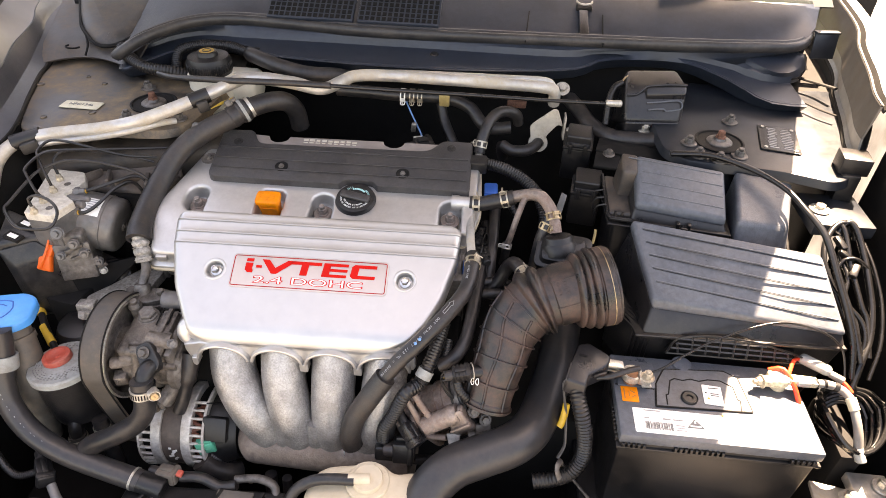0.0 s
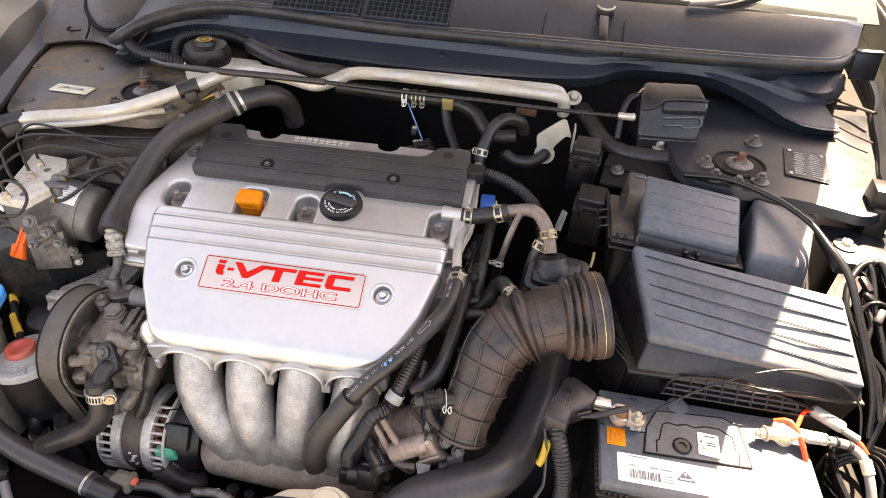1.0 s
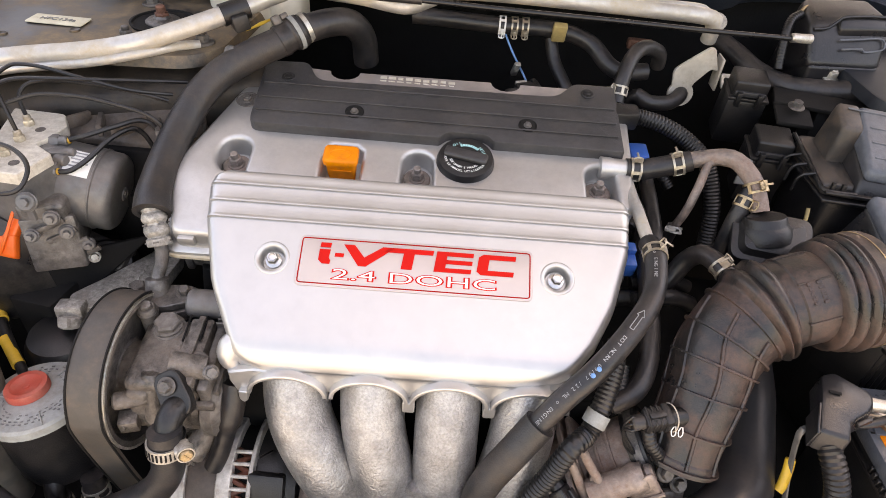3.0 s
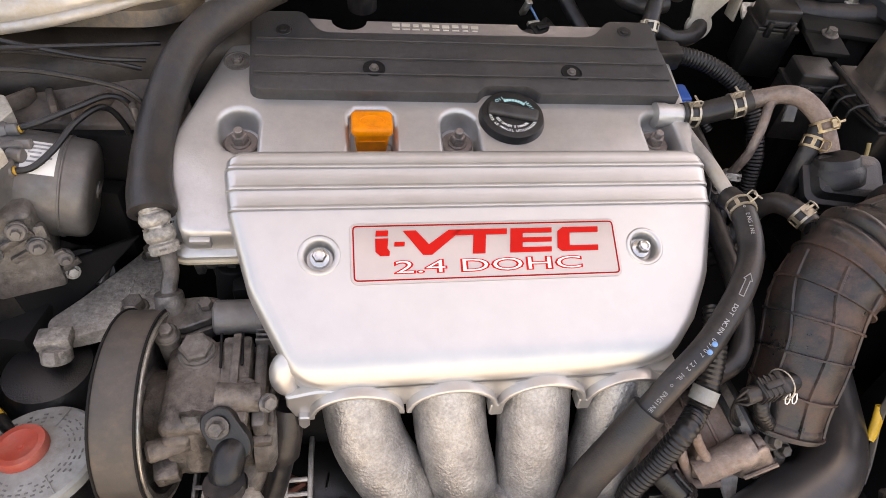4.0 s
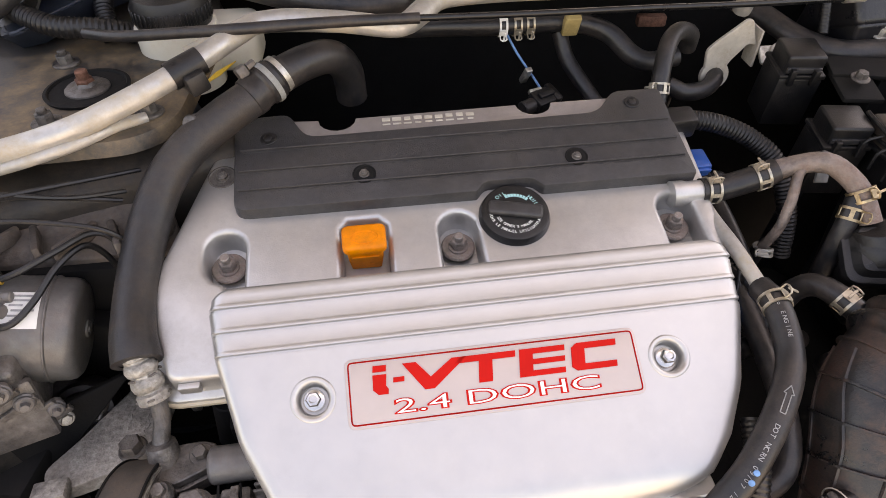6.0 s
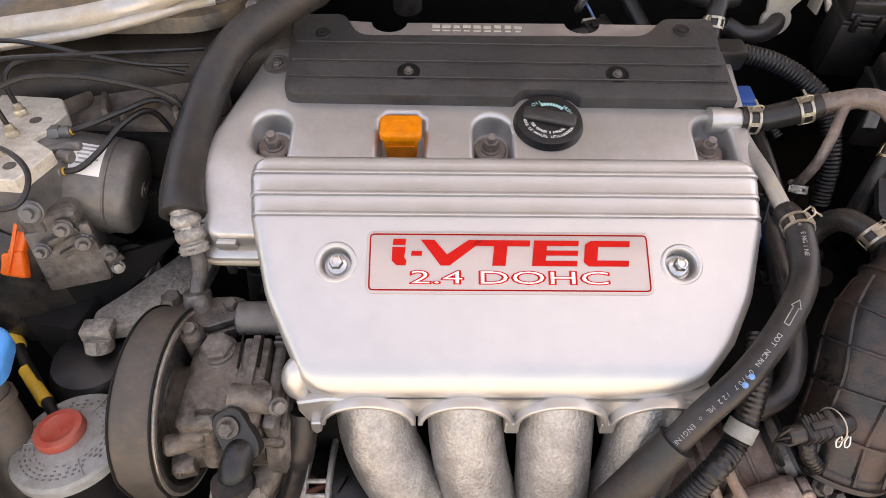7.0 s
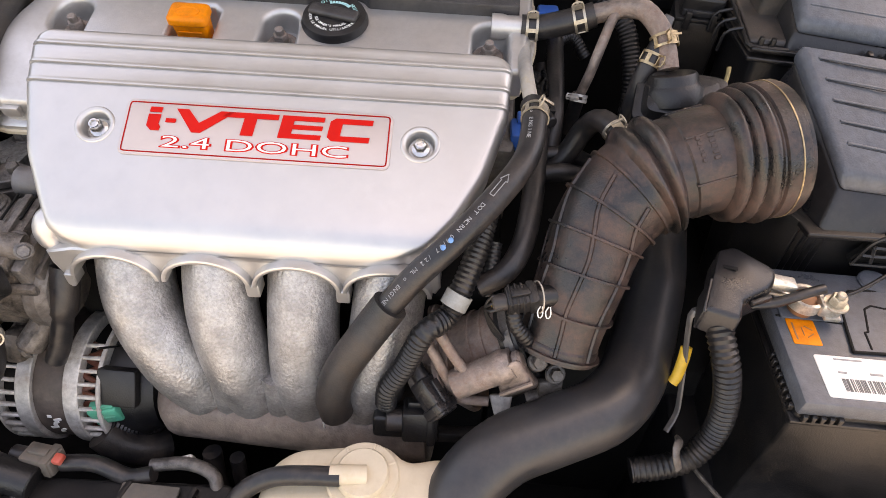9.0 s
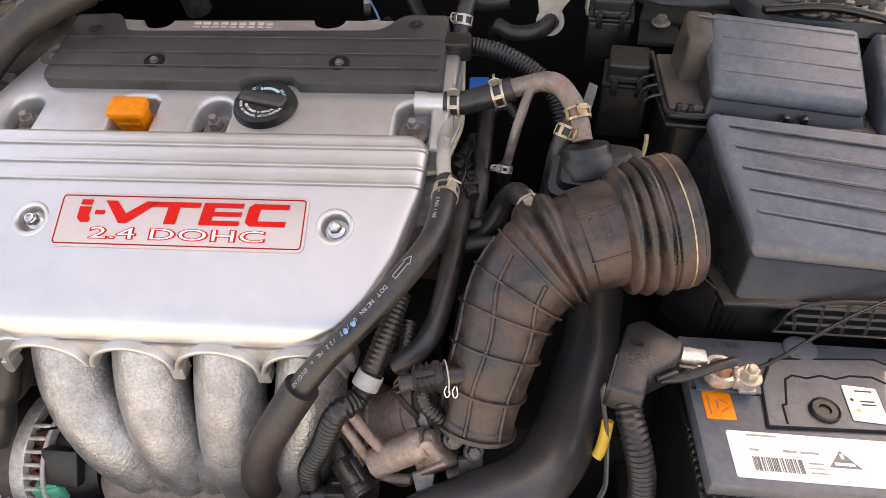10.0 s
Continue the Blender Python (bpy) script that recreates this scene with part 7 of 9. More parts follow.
for k in range(7):
    part("band_mark", box(0.004 + 0.002 * ((k * 5) % 3), 0.0032, 0.0008, ac @ Matrix.Rotation(radians(166 + 3.6 * k), 4, "Z") @ shift(0.0628, 0, 0.046 + 0.0022 * ((k * 3) % 4)) @ Matrix.Rotation(radians(90), 4, "Y") @ Matrix.Rotation(radians(20 * (k % 3)), 4, "Z"), 0.0002, 1), WHITEINK, alt)
for rim, fins, thin in (((0.020, 0.034), (0.0, 0.021), (0.0, 0.003)), ((0.064, 0.078), (0.077, 0.095), (0.0945, 0.0985))):
    for z0, z1 in (rim, thin):
        part("end_ring", lathe([(0.056, z0), (0.0660, z0), (0.0668, z0 + 0.001), (0.0668, z1 - 0.001), (0.0660, z1), (0.056, z1), (0.056, z0)], ac, 56), ALTCAST, alt)
    for k in range(20):
        a = radians(102 + 10.5 * k)
        part("fin", box(0.0042, 0.0036, fins[1] - fins[0], ac @ Matrix.Rotation(a, 4, "Z") @ shift(0.0644, 0, (fins[0] + fins[1]) / 2), 0.001, 1), ALTCAST, alt)
part("rear_cover", joined(lathe([(0, 0.098), (0.056, 0.098), (0.057, 0.12), (0.048, 0.138), (0, 0.142)], ac, 36), box(0.036, 0.012, 0.036, frame_at((-0.284, 0.607, 0.664), 0, -35), 0.003), box(0.002, 0.05, 0.002, frame_at((-0.285, 0.625, 0.700), 0, -50), 0.0005, 1)), BLACK, alt)
part("plug", joined(box(0.024, 0.020, 0.020, frame_at((-0.296, 0.598, 0.640), 10, 0, -10), 0.003), box(0.010, 0.024, 0.024, frame_at((-0.305, 0.598, 0.639), 10, 0, -10), 0.002), box(0.018, 0.004, 0.004, frame_at((-0.296, 0.592, 0.652), 10), 0.001), box(0.018, 0.004, 0.004, frame_at((-0.296, 0.589, 0.640), 10), 0.001)), GREEN, alt, "green alternator plug")
part("mount_ear", joined(cyl(0.0115, 0.045, axis_at((-0.352, 0.611, 0.706), (0.45, 0.65, 0.60)), 22, 0.002), box(0.018, 0.022, 0.030, frame_at((-0.372, 0.622, 0.695), 0, -25), 0.005)), PUMPCAST, alt)
part("mount_foot", box(0.09, 0.018, 0.02, shift(-0.355, 0.616, 0.588), 0.005), ALTCAST, alt)
part("mount_bolt", joined(cyl(0.0085, 0.002, axis_at((-0.353, 0.610, 0.705), (-0.45, -0.65, -0.10)), 20), hexagon(0.006, 0.005, axis_at((-0.353, 0.610, 0.705), (-0.45, -0.65, -0.10)))), GRIMY, alt)
hose("cable", [(-0.312, 0.650, 0.775), (-0.316, 0.632, 0.745), (-0.325, 0.617, 0.710), (-0.332, 0.610, 0.694)], 0.0105, RUBBER, "thick black sheathed cable down to the alternator", "cable", swell=lambda s, k: 1.15 if k < 0.45 else 0.85)
hose("loom_tube", [(-0.300, 0.592, 0.622), (-0.285, 0.600, 0.605), (-0.265, 0.615, 0.60), (-0.250, 0.63, 0.64), (-0.248, 0.64, 0.68)], 0.010, BLACK, "black loom tube beside the alternator", "loom", corrugated)
hose("loom_tube", [(-0.305, 0.585, 0.617), (-0.292, 0.583, 0.600), (-0.275, 0.588, 0.585), (-0.262, 0.60, 0.575)], 0.016, RUBBER, "taped black loom below the green plug", "loom")
solo("red_connector", box(0.014, 0.012, 0.010, frame_at((-0.333, 0.645, 0.735), 20), 0.002), HOTORANGE, "small red connector behind the cable", "connector")

mount = thing("engine_mount", (-0.50, 0.735, 0.66), "grey cast engine mount arm bolted over a black bush", "engine mount")
arm = fillet([(-0.440, 0.842), (-0.430, 0.815), (-0.433, 0.789), (-0.433, 0.757), (-0.452, 0.742), (-0.490, 0.728), (-0.512, 0.724), (-0.520, 0.745), (-0.499, 0.772), (-0.466, 0.823), (-0.458, 0.842)], 0.007)
part("arm", slab(arm, [(-0.002, 0.003), (-0.0007, 0.0023), (0, 0), (0.001, -0.010)], shift(0, 0, 0.766)), MOUNTCAST, mount)
part("cast_marks", joined(*[box(0.003 + 0.0015 * (k % 3), 0.0016, 0.0012, frame_at((-0.447 + 0.0014 * (k % 3), 0.788 - 0.0052 * k, 0.7695), 70 + 40 * (k % 2)), 0.0004, 1) for k in range(4)], *[box(0.004, 0.0016, 0.0012, frame_at((-0.461, 0.795 - 0.006 * k, 0.7695), 50 + 50 * (k % 2)), 0.0004, 1) for k in range(4)]), MOUNTCAST, mount)
part("bush", lathe([(0, -0.06), (0.036, -0.06), (0.040, -0.03), (0.040, 0.0), (0.034, 0.012), (0.02, 0.016), (0, 0.016)], shift(-0.515, 0.712, 0.735), 32), BLACK, mount)
part("bolt_block", joined(box(0.026, 0.018, 0.012, frame_at((-0.505, 0.723, 0.772), 8, -8), 0.002), cyl(0.012, 0.012, frame_at((-0.504, 0.712, 0.757), 0, -25), 20), hexagon(0.009, 0.010, frame_at((-0.504, 0.707, 0.762), 0, -35))), MOUNTCAST, mount)
for x, y in ((-0.452, 0.757), (-0.450, 0.824)):
    part("bolt", joined(cyl(0.0118, 0.003, shift(x, y, 0.768), 24), hexagon(0.0092, 0.009, shift(x, y, 0.771))), GRIMY, mount)

solo("harness_clip", joined(box(0.034, 0.008, 0.010, frame_at((-0.380, 0.770, 0.812), 4, 10), 0.002), box(0.008, 0.012, 0.018, frame_at((-0.392, 0.769, 0.812), 4, 10), 0.002), box(0.008, 0.012, 0.018, frame_at((-0.366, 0.771, 0.812), 4, 10), 0.002), cyl(0.006, 0.014, axis_at((-0.380, 0.764, 0.818), (0, -0.3, 1)), 14)), GRIMY, "dusty clip bracket under the valve cover", "bracket")
solo("hose_end", joined(cyl(0.013, 0.05, axis_at((-0.372, 0.765, 0.76), (0.1, 0.1, 1)), 20), box(0.03, 0.02, 0.04, frame_at((-0.350, 0.755, 0.785), 6), 0.004)), BAYDARK, "dark sensor body under the valve cover", "sensor")
tank = thing("steering_reservoir", (-0.505, 0.632, 0.64), "grey lidded steering fluid reservoir with a red cap", "reservoir")
tf = frame_at((-0.500, 0.634, 0.739), 0, -4, -4)
part("body", lathe([(0, -0.085), (0.036, -0.085), (0.040, -0.07), (0.0415, -0.004), (0, -0.004)], tf, 40), BLACK, tank)
part("lid", lathe([(0.0415, -0.006), (0.0455, -0.004), (0.0455, 0.004), (0.043, 0.0065), (0.020, 0.008), (0.0, 0.008)], tf, 48), GREYLID, tank, "weathered grey lid with moulded print")
part("cap", lathe([(0.0190, 0.006), (0.0190, 0.013), (0.0180, 0.0158), (0.0135, 0.0160), (0.0110, 0.0140), (0, 0.0128)], tf @ shift(-0.008, 0.004, 0), 36), REDCAP, tank, "faded red filler cap")
part("cap_dish", lathe([(0.0028, 0.0), (0.0024, 0.0016), (0, 0.002)], tf @ shift(-0.008, 0.004, 0.0126), 14), REDCAP, tank)
dots = []
for ring, count in ((0.0255, 30), (0.0290, 34), (0.0325, 38), (0.036, 42)):
    for k in range(count):
        if random.random() < 0.72:
            a = 2 * math.pi * k / count
            dots.append(box(0.0011, 0.0020 + 0.001 * random.random(), 0.0006, tf @ Matrix.Rotation(a, 4, "Z") @ shift(ring, 0, 0.0076), 0))
part("print", joined(*dots), GREYPRINT, tank)
for a in (70, 190, 310):
    part("lid_rib", box(0.018, 0.0012, 0.0012, tf @ Matrix.Rotation(radians(a), 4, "Z") @ shift(0.034, 0, 0.0078), 0.0004, 1), GREYLID, tank)
part("outlet", tube([(-0.490, 0.600, 0.665), (-0.488, 0.590, 0.65), (-0.488, 0.588, 0.62)], 0.009, 14), BLACK, tank)
hose("hose", [(-0.488, 0.590, 0.642), (-0.490, 0.588, 0.60), (-0.495, 0.59, 0.55)], 0.0115, RUBBER, "black hose under the steering reservoir")
clamp_on([(-0.488, 0.590, 0.645), (-0.4895, 0.588, 0.612)], 0.4, 0.0118, "bright clamp under the reservoir", material=STEEL, spin=-60)
hose("hose", [(-0.455, 0.605, 0.665), (-0.452, 0.598, 0.63), (-0.45, 0.595, 0.57)], 0.0110, RUBBER, "second black hose under the steering reservoir")
clamp_on([(-0.455, 0.603, 0.658), (-0.453, 0.599, 0.632)], 0.5, 0.0113, "bright worm clamp under the reservoir", material=STEEL, spin=-60)

washer = thing("washer_filler", (-0.565, 0.64, 0.55), "dusty washer filler neck under a blue cap", "filler neck")
part("neck", tube([(-0.570, 0.655, 0.800), (-0.562, 0.648, 0.775), (-0.553, 0.636, 0.745), (-0.552, 0.622, 0.70), (-0.558, 0.616, 0.655), (-0.56, 0.61, 0.60)], 0.0195, 20, swell=lambda s, k: 1.0 + 0.05 * math.sin(s * 240) * (k > 0.55)), FILLER, washer)
part("skirt", lathe([(0.0205, -0.004), (0.0225, -0.004), (0.0225, 0.004), (0.0205, 0.004), (0.0205, -0.004)], axis_at((-0.562, 0.647, 0.773), (-0.25, 0.3, 1)), 24), FILLER, washer)
bc = frame_at((-0.572, 0.657, 0.812), 24, 6, 6)
cap_out = fillet([(-0.040, -0.030), (0.012, -0.034), (0.034, -0.022), (0.040, 0.014), (0.026, 0.028), (-0.036, 0.030)], 0.010)
part("cap", slab(cap_out, [(-0.004, 0.007), (-0.0015, 0.0062), (0, 0.004), (0.0, -0.008), (-0.004, -0.010)], bc), BLUE, washer, "bright blue flip cap with a moulded sign")
part("cap_sign", joined(tube([bc @ Vector(q) for q in ((-0.018, 0.012, 0.0072), (-0.018, -0.004, 0.0072), (-0.004, -0.018, 0.0072), (0.010, -0.004, 0.0072), (0.010, 0.012, 0.0072))], 0.0009, 6), tube([bc @ Vector(q) for q in ((-0.018, 0.012, 0.0072), (-0.004, 0.016, 0.0072), (0.010, 0.012, 0.0072))], 0.0009, 6), tube([bc @ Vector(q) for q in ((-0.012, 0.004, 0.0072), (-0.004, 0.009, 0.0072), (0.004, 0.004, 0.0072))], 0.0008, 6)), DARKBLUE, washer)
for line in ([(-0.642, 0.784, 0.740), (-0.616, 0.754, 0.740), (-0.590, 0.725, 0.740)], [(-0.572, 0.701, 0.740), (-0.539, 0.670, 0.740)]):
    solo("yellow_wire_wrap", tube(line, 0.006, 10), YELLOW, "yellow taped wire along the inner wing", "wire", "yellow taped wires")
hose("loom_tube", [(-0.676, 0.819, 0.740), (-0.631, 0.773, 0.740), (-0.581, 0.714, 0.740), (-0.526, 0.658, 0.740), (-0.506, 0.637, 0.740)], 0.005, BLACK, "thin black loom along the inner wing", "loom")
big_line = [(-0.556, 0.622, 0.815), (-0.557, 0.612, 0.785), (-0.559, 0.594, 0.748), (-0.549, 0.576, 0.712), (-0.517, 0.558, 0.682), (-0.468, 0.545, 0.662), (-0.410, 0.536, 0.650), (-0.363, 0.530, 0.640)]
cool = thing("coolant_hose", (-0.47, 0.55, 0.63), "thick black coolant hose across the front corner", "hose")
part("tube", tube(big_line, 0.0150, 22, 0.008), THICKHOSE, cool)
part("collar", lathe([(0.0150, -0.010), (0.0180, -0.010), (0.0185, -0.007), (0.0185, 0.007), (0.0180, 0.010), (0.0150, 0.010), (0.0150, -0.010)], axis_at((-0.5575, 0.606, 0.770), (0, 0.45, 0.9)), 24), GREYLID, cool, "grey collar round the hose")
part("clamp", lathe([(0.0150, -0.0016), (0.0158, -0.0016), (0.0158, 0.0016), (0.0150, 0.0016), (0.0150, -0.0016)], axis_at((-0.372, 0.5315, 0.642), (1, -0.12, -0.2)), 28), STEEL, cool, "thin steel band at the hose end")
part("print", hose_text([(x, y, z) for x, y, z in big_line], 0.0150, "-- -- - -- -- -", 0.09, 0.008, (0.2, -0.4, 0.9)), PALEINK, cool)
solo("radiator_neck", cyl(0.0145, 0.04, axis_at((-0.368, 0.5305, 0.641), (1, -0.12, -0.2)), 22), BLACK, "black radiator outlet neck", "pipe")

# ---- brake modulator ----
absu = thing("brake_modulator", (-0.55, 0.80, 0.68), "alloy brake modulator with pump motor and black module", "brake modulator")
top_out = fillet([(-0.574, 0.760), (-0.532, 0.757), (-0.521, 0.796), (-0.546, 0.812), (-0.540, 0.824), (-0.535, 0.850), (-0.550, 0.874), (-0.607, 0.877)], [0.002, 0.002, 0.003, 0.003, 0.002, 0.003, 0.004, 0.003], 2)
part("block", slab(top_out, [(-0.001, 0.0), (0, -0.001), (0, -0.012)], shift(0, 0, 0.908)), ALLOY, absu, "pale stained milled alloy block")
low_out = fillet([(-0.574, 0.760), (-0.532, 0.757), (-0.519, 0.796), (-0.534, 0.848), (-0.552, 0.872), (-0.605, 0.875)], 0.003, 2)
part("lower_block", slab(low_out, [(-0.0005, 0.0), (-0.0005, -0.09)], shift(0, 0, 0.8965)), MOTOR, absu)
for x, y in ((-0.556, 0.838), (-0.545, 0.775)):
    part("pit", cyl(0.005, 0.0006, shift(x, y, 0.9078), 16, 0.0002), GRIMY, absu)
part("notch", joined(box(0.022, 0.010, 0.008, frame_at((-0.528, 0.812, 0.898), 25), 0.002), cyl(0.0055, 0.012, axis_at((-0.526, 0.806, 0.896), (1, -0.2, 0)), 14), cyl(0.0045, 0.012, axis_at((-0.524, 0.816, 0.898), (1, 0.1, 0)), 14)), MOTOR, absu)
MAX = axis_at((-0.562, 0.820, 0.864), (1, 0.1, -0.25))
part("motor", lathe([(0, 0), (0.040, 0), (0.0430, 0.004), (0.0430, 0.060), (0.0422, 0.062), (0.0420, 0.074), (0.0410, 0.078), (0.0380, 0.0810), (0.034, 0.0822), (0.015, 0.0832), (0, 0.0835)], MAX, 48), MOTOR, absu, "grey round pump motor")
part("motor_seam", lathe([(0.0425, 0.0605), (0.0436, 0.0612), (0.0436, 0.0622), (0.0425, 0.063)], MAX, 48), MOTOR, absu)
part("end_boss", lathe([(0.0075, 0.0825), (0.0075, 0.0848), (0.0060, 0.0852), (0.0055, 0.0842), (0.0030, 0.0842), (0.0028, 0.0855), (0, 0.0856)], MAX, 20), MOTOR, absu)


def wrap(r, z0, z1, a0, a1, n=10):
    """A thin label bent round a cylinder along z."""
    bm = bmesh.new()
    lo = [bm.verts.new((r * math.cos(a), r * math.sin(a), z0)) for a in [radians(a0 + (a1 - a0) * k / n) for k in range(n + 1)]]
    hi = [bm.verts.new((v.co.x, v.co.y, z1)) for v in lo]
    for k in range(n):
        bm.faces.new((lo[k], lo[k + 1], hi[k + 1], hi[k]))
    bmesh.ops.recalc_face_normals(bm, faces=bm.faces)
    bmesh.ops.solidify(bm, geom=bm.faces[:], thickness=0.0004)
    return bm


part("motor_label", moved(wrap(0.0434, 0.034, 0.058, 92, 132), MAX), WHITEINK, absu, "small white printed label")
part("motor_print", joined(*[moved(wrap(0.0440, 0.038 + 0.002 * (k % 2), 0.055 - 0.004 * (k % 3), 96 + 5.5 * k, 98 + 5.5 * k, 2), MAX) for k in range(6)]), PALEINK, absu)
part("casting", joined(box(0.045, 0.05, 0.07, frame_at((-0.535, 0.785, 0.835), 15), 0.006, 3), box(0.050, 0.008, 0.06, frame_at((-0.525, 0.760, 0.825), 20, -10), 0.003)), GRIMY, absu, "grey ribbed valve casting")
for p, d, r in (((-0.530, 0.757, 0.878), (0.2, -0.8, 0.45), 0.0105), ((-0.517, 0.762, 0.858), (0.3, -0.8, 0.3), 0.0085), ((-0.512, 0.768, 0.838), (0.4, -0.8, 0.2), 0.0085), ((-0.500, 0.775, 0.818), (0.4, -0.8, 0.2), 0.0075), ((-0.535, 0.752, 0.842), (0.2, -0.8, 0.3), 0.0075)):
    part("solenoid", joined(cyl(r * 0.8, 0.011, axis_at(p, d), 18, 0.001), lathe([(r * 0.8, 0.004), (r * 0.92, 0.005), (r * 0.92, 0.007), (r * 0.8, 0.008), (r * 0.8, 0.004)], axis_at(p, d), 18), hexagon(r * 0.45, 0.015, axis_at(p, d))), MOTOR, absu)
for k in range(4):
    part("rib", box(0.030, 0.004, 0.006, frame_at((-0.520 + 0.006 * k, 0.756 + 0.004 * k, 0.850 - 0.014 * k), 25, 0, -20), 0.001), GRIMY, absu)
part("case_bolt", bolt_mesh(0.0045, 0.004, 1.4, 0, axis_at((-0.498, 0.772, 0.800), (0.5, -0.7, 0.4))), STEEL, absu)
part("stay", hexa([(-0.545, 0.760, 0.800), (-0.455, 0.815, 0.800), (-0.455, 0.823, 0.798), (-0.545, 0.770, 0.798)], [(-0.560, 0.745, 0.735), (-0.535, 0.748, 0.735), (-0.535, 0.756, 0.735), (-0.560, 0.755, 0.735)], 0.002), BAYDARK, absu)
part("module", hexa([(-0.652, 0.815, 0.872), (-0.590, 0.792, 0.872), (-0.570, 0.762, 0.866), (-0.625, 0.738, 0.862)], [(-0.648, 0.82, 0.72), (-0.575, 0.80, 0.72), (-0.535, 0.765, 0.72), (-0.615, 0.735, 0.72)], 0.006), MODULE, absu, "black control module")
part("module_front", hexa([(-0.622, 0.735, 0.855), (-0.575, 0.758, 0.862), (-0.548, 0.760, 0.84), (-0.60, 0.728, 0.83)], [(-0.615, 0.738, 0.73), (-0.565, 0.760, 0.73), (-0.535, 0.758, 0.73), (-0.59, 0.735, 0.73)], 0.005), MODULE, absu)
for p in ((-0.594, 0.777, 0.8725), (-0.600, 0.752, 0.868)):
    part("module_slot", box(0.030, 0.014, 0.005, frame_at(p, -20, 8), 0.001), BAYDARK, absu)
    part("module_pad", box(0.018, 0.007, 0.006, frame_at(p, -20, 8) @ shift(0, 0, 0.0005), 0.001), WHITEINK, absu)
lever = Matrix.Translation((0.004, 0.002, -0.004))
part("lock_lever", moved(joined(hexa([(-0.552, 0.770, 0.876), (-0.544, 0.771, 0.876), (-0.560, 0.746, 0.840), (-0.574, 0.744, 0.838)], [(-0.552, 0.778, 0.870), (-0.544, 0.778, 0.870), (-0.560, 0.754, 0.832), (-0.574, 0.752, 0.832)], 0.002), hexa([(-0.558, 0.747, 0.845), (-0.576, 0.745, 0.843), (-0.588, 0.739, 0.824), (-0.562, 0.738, 0.820)], [(-0.558, 0.755, 0.838), (-0.576, 0.753, 0.836), (-0.588, 0.747, 0.816), (-0.562, 0.746, 0.812)], 0.003), tube([(-0.556, 0.764, 0.8735), (-0.566, 0.7435, 0.842), (-0.574, 0.7385, 0.826)], 0.0016, 6)), lever), HOTORANGE, absu, "bright orange locking lever")
fit_pts = ((-0.558, 0.761), (-0.561, 0.787), (-0.563, 0.815), (-0.572, 0.846))
for x, y in fit_pts:
    part("pipe_nut", joined(hexagon(0.0054, 0.006, shift(x, y, 0.9075)), cyl(0.0038, 0.011, shift(x, y, 0.9085), 12)), BRASS, absu)
for p in ((-0.542, 0.828, 0.9015), (-0.538, 0.792, 0.8875)):
    part("side_nut", joined(hexagon(0.0072, 0.010, axis_at(p, (1, 0.1, 0.1))), cyl(0.0052, 0.018, axis_at(p, (1, 0.1, 0.1)), 14)), MOTOR, absu)
    part("yellow_tip", cyl(0.0034, 0.0020, axis_at(Vector(p) + Vector((0.0178, 0.0018, 0.0018)), (1, 0.1, 0.1)), 14, 0.0006), AMBER, absu)
part("bracket", joined(box(0.12, 0.02, 0.08, frame_at((-0.53, 0.86, 0.79), -10), 0.003), box(0.05, 0.14, 0.06, frame_at((-0.545, 0.80, 0.735), -10), 0.003)), BAYDARK, absu)


def brake_line(points, label="thin black brake pipe", r=0.0021):
    return solo("brake_pipe", tube(points, r, 8, 0.004), BLACK, label, "pipe", "brake pipes")


brake_line([(-0.558, 0.761, 0.918), (-0.560, 0.763, 0.930), (-0.549, 0.765, 0.935), (-0.527, 0.758, 0.936), (-0.508, 0.745, 0.935), (-0.499, 0.733, 0.930), (-0.500, 0.719, 0.922), (-0.512, 0.714, 0.918), (-0.542, 0.714, 0.916), (-0.563, 0.724, 0.916), (-0.592, 0.751, 0.918), (-0.591, 0.762, 0.922), (-0.586, 0.796, 0.932), (-0.581, 0.819, 0.938), (-0.569, 0.835, 0.941), (-0.551, 0.848, 0.943), (-0.518, 0.853, 0.942), (-0.489, 0.854, 0.938), (-0.450, 0.852, 0.930), (-0.435, 0.855, 0.915)], "looped black brake pipe")
brake_line([(-0.561, 0.787, 0.918), (-0.560, 0.781, 0.932), (-0.581, 0.800, 0.945), (-0.587, 0.810, 0.950), (-0.583, 0.838, 0.955), (-0.570, 0.852, 0.956), (-0.538, 0.863, 0.954), (-0.503, 0.877, 0.950), (-0.431, 0.920, 0.935)])
brake_line([(-0.563, 0.815, 0.918), (-0.567, 0.818, 0.935), (-0.583, 0.835, 0.950), (-0.593, 0.850, 0.955), (-0.589, 0.869, 0.960), (-0.579, 0.876, 0.960), (-0.554, 0.876, 0.958), (-0.510, 0.874, 0.950), (-0.472, 0.880, 0.940), (-0.439, 0.898, 0.930)])
brake_line([(-0.572, 0.846, 0.918), (-0.579, 0.854, 0.932), (-0.578, 0.862, 0.940), (-0.570, 0.871, 0.944), (-0.544, 0.875, 0.946), (-0.508, 0.881, 0.942), (-0.466, 0.884, 0.935), (-0.442, 0.892, 0.925)])
brake_line([(-0.524, 0.830, 0.904), (-0.508, 0.834, 0.908), (-0.485, 0.850, 0.912), (-0.466, 0.868, 0.912), (-0.452, 0.872, 0.900), (-0.446, 0.868, 0.86)], r=0.0027)
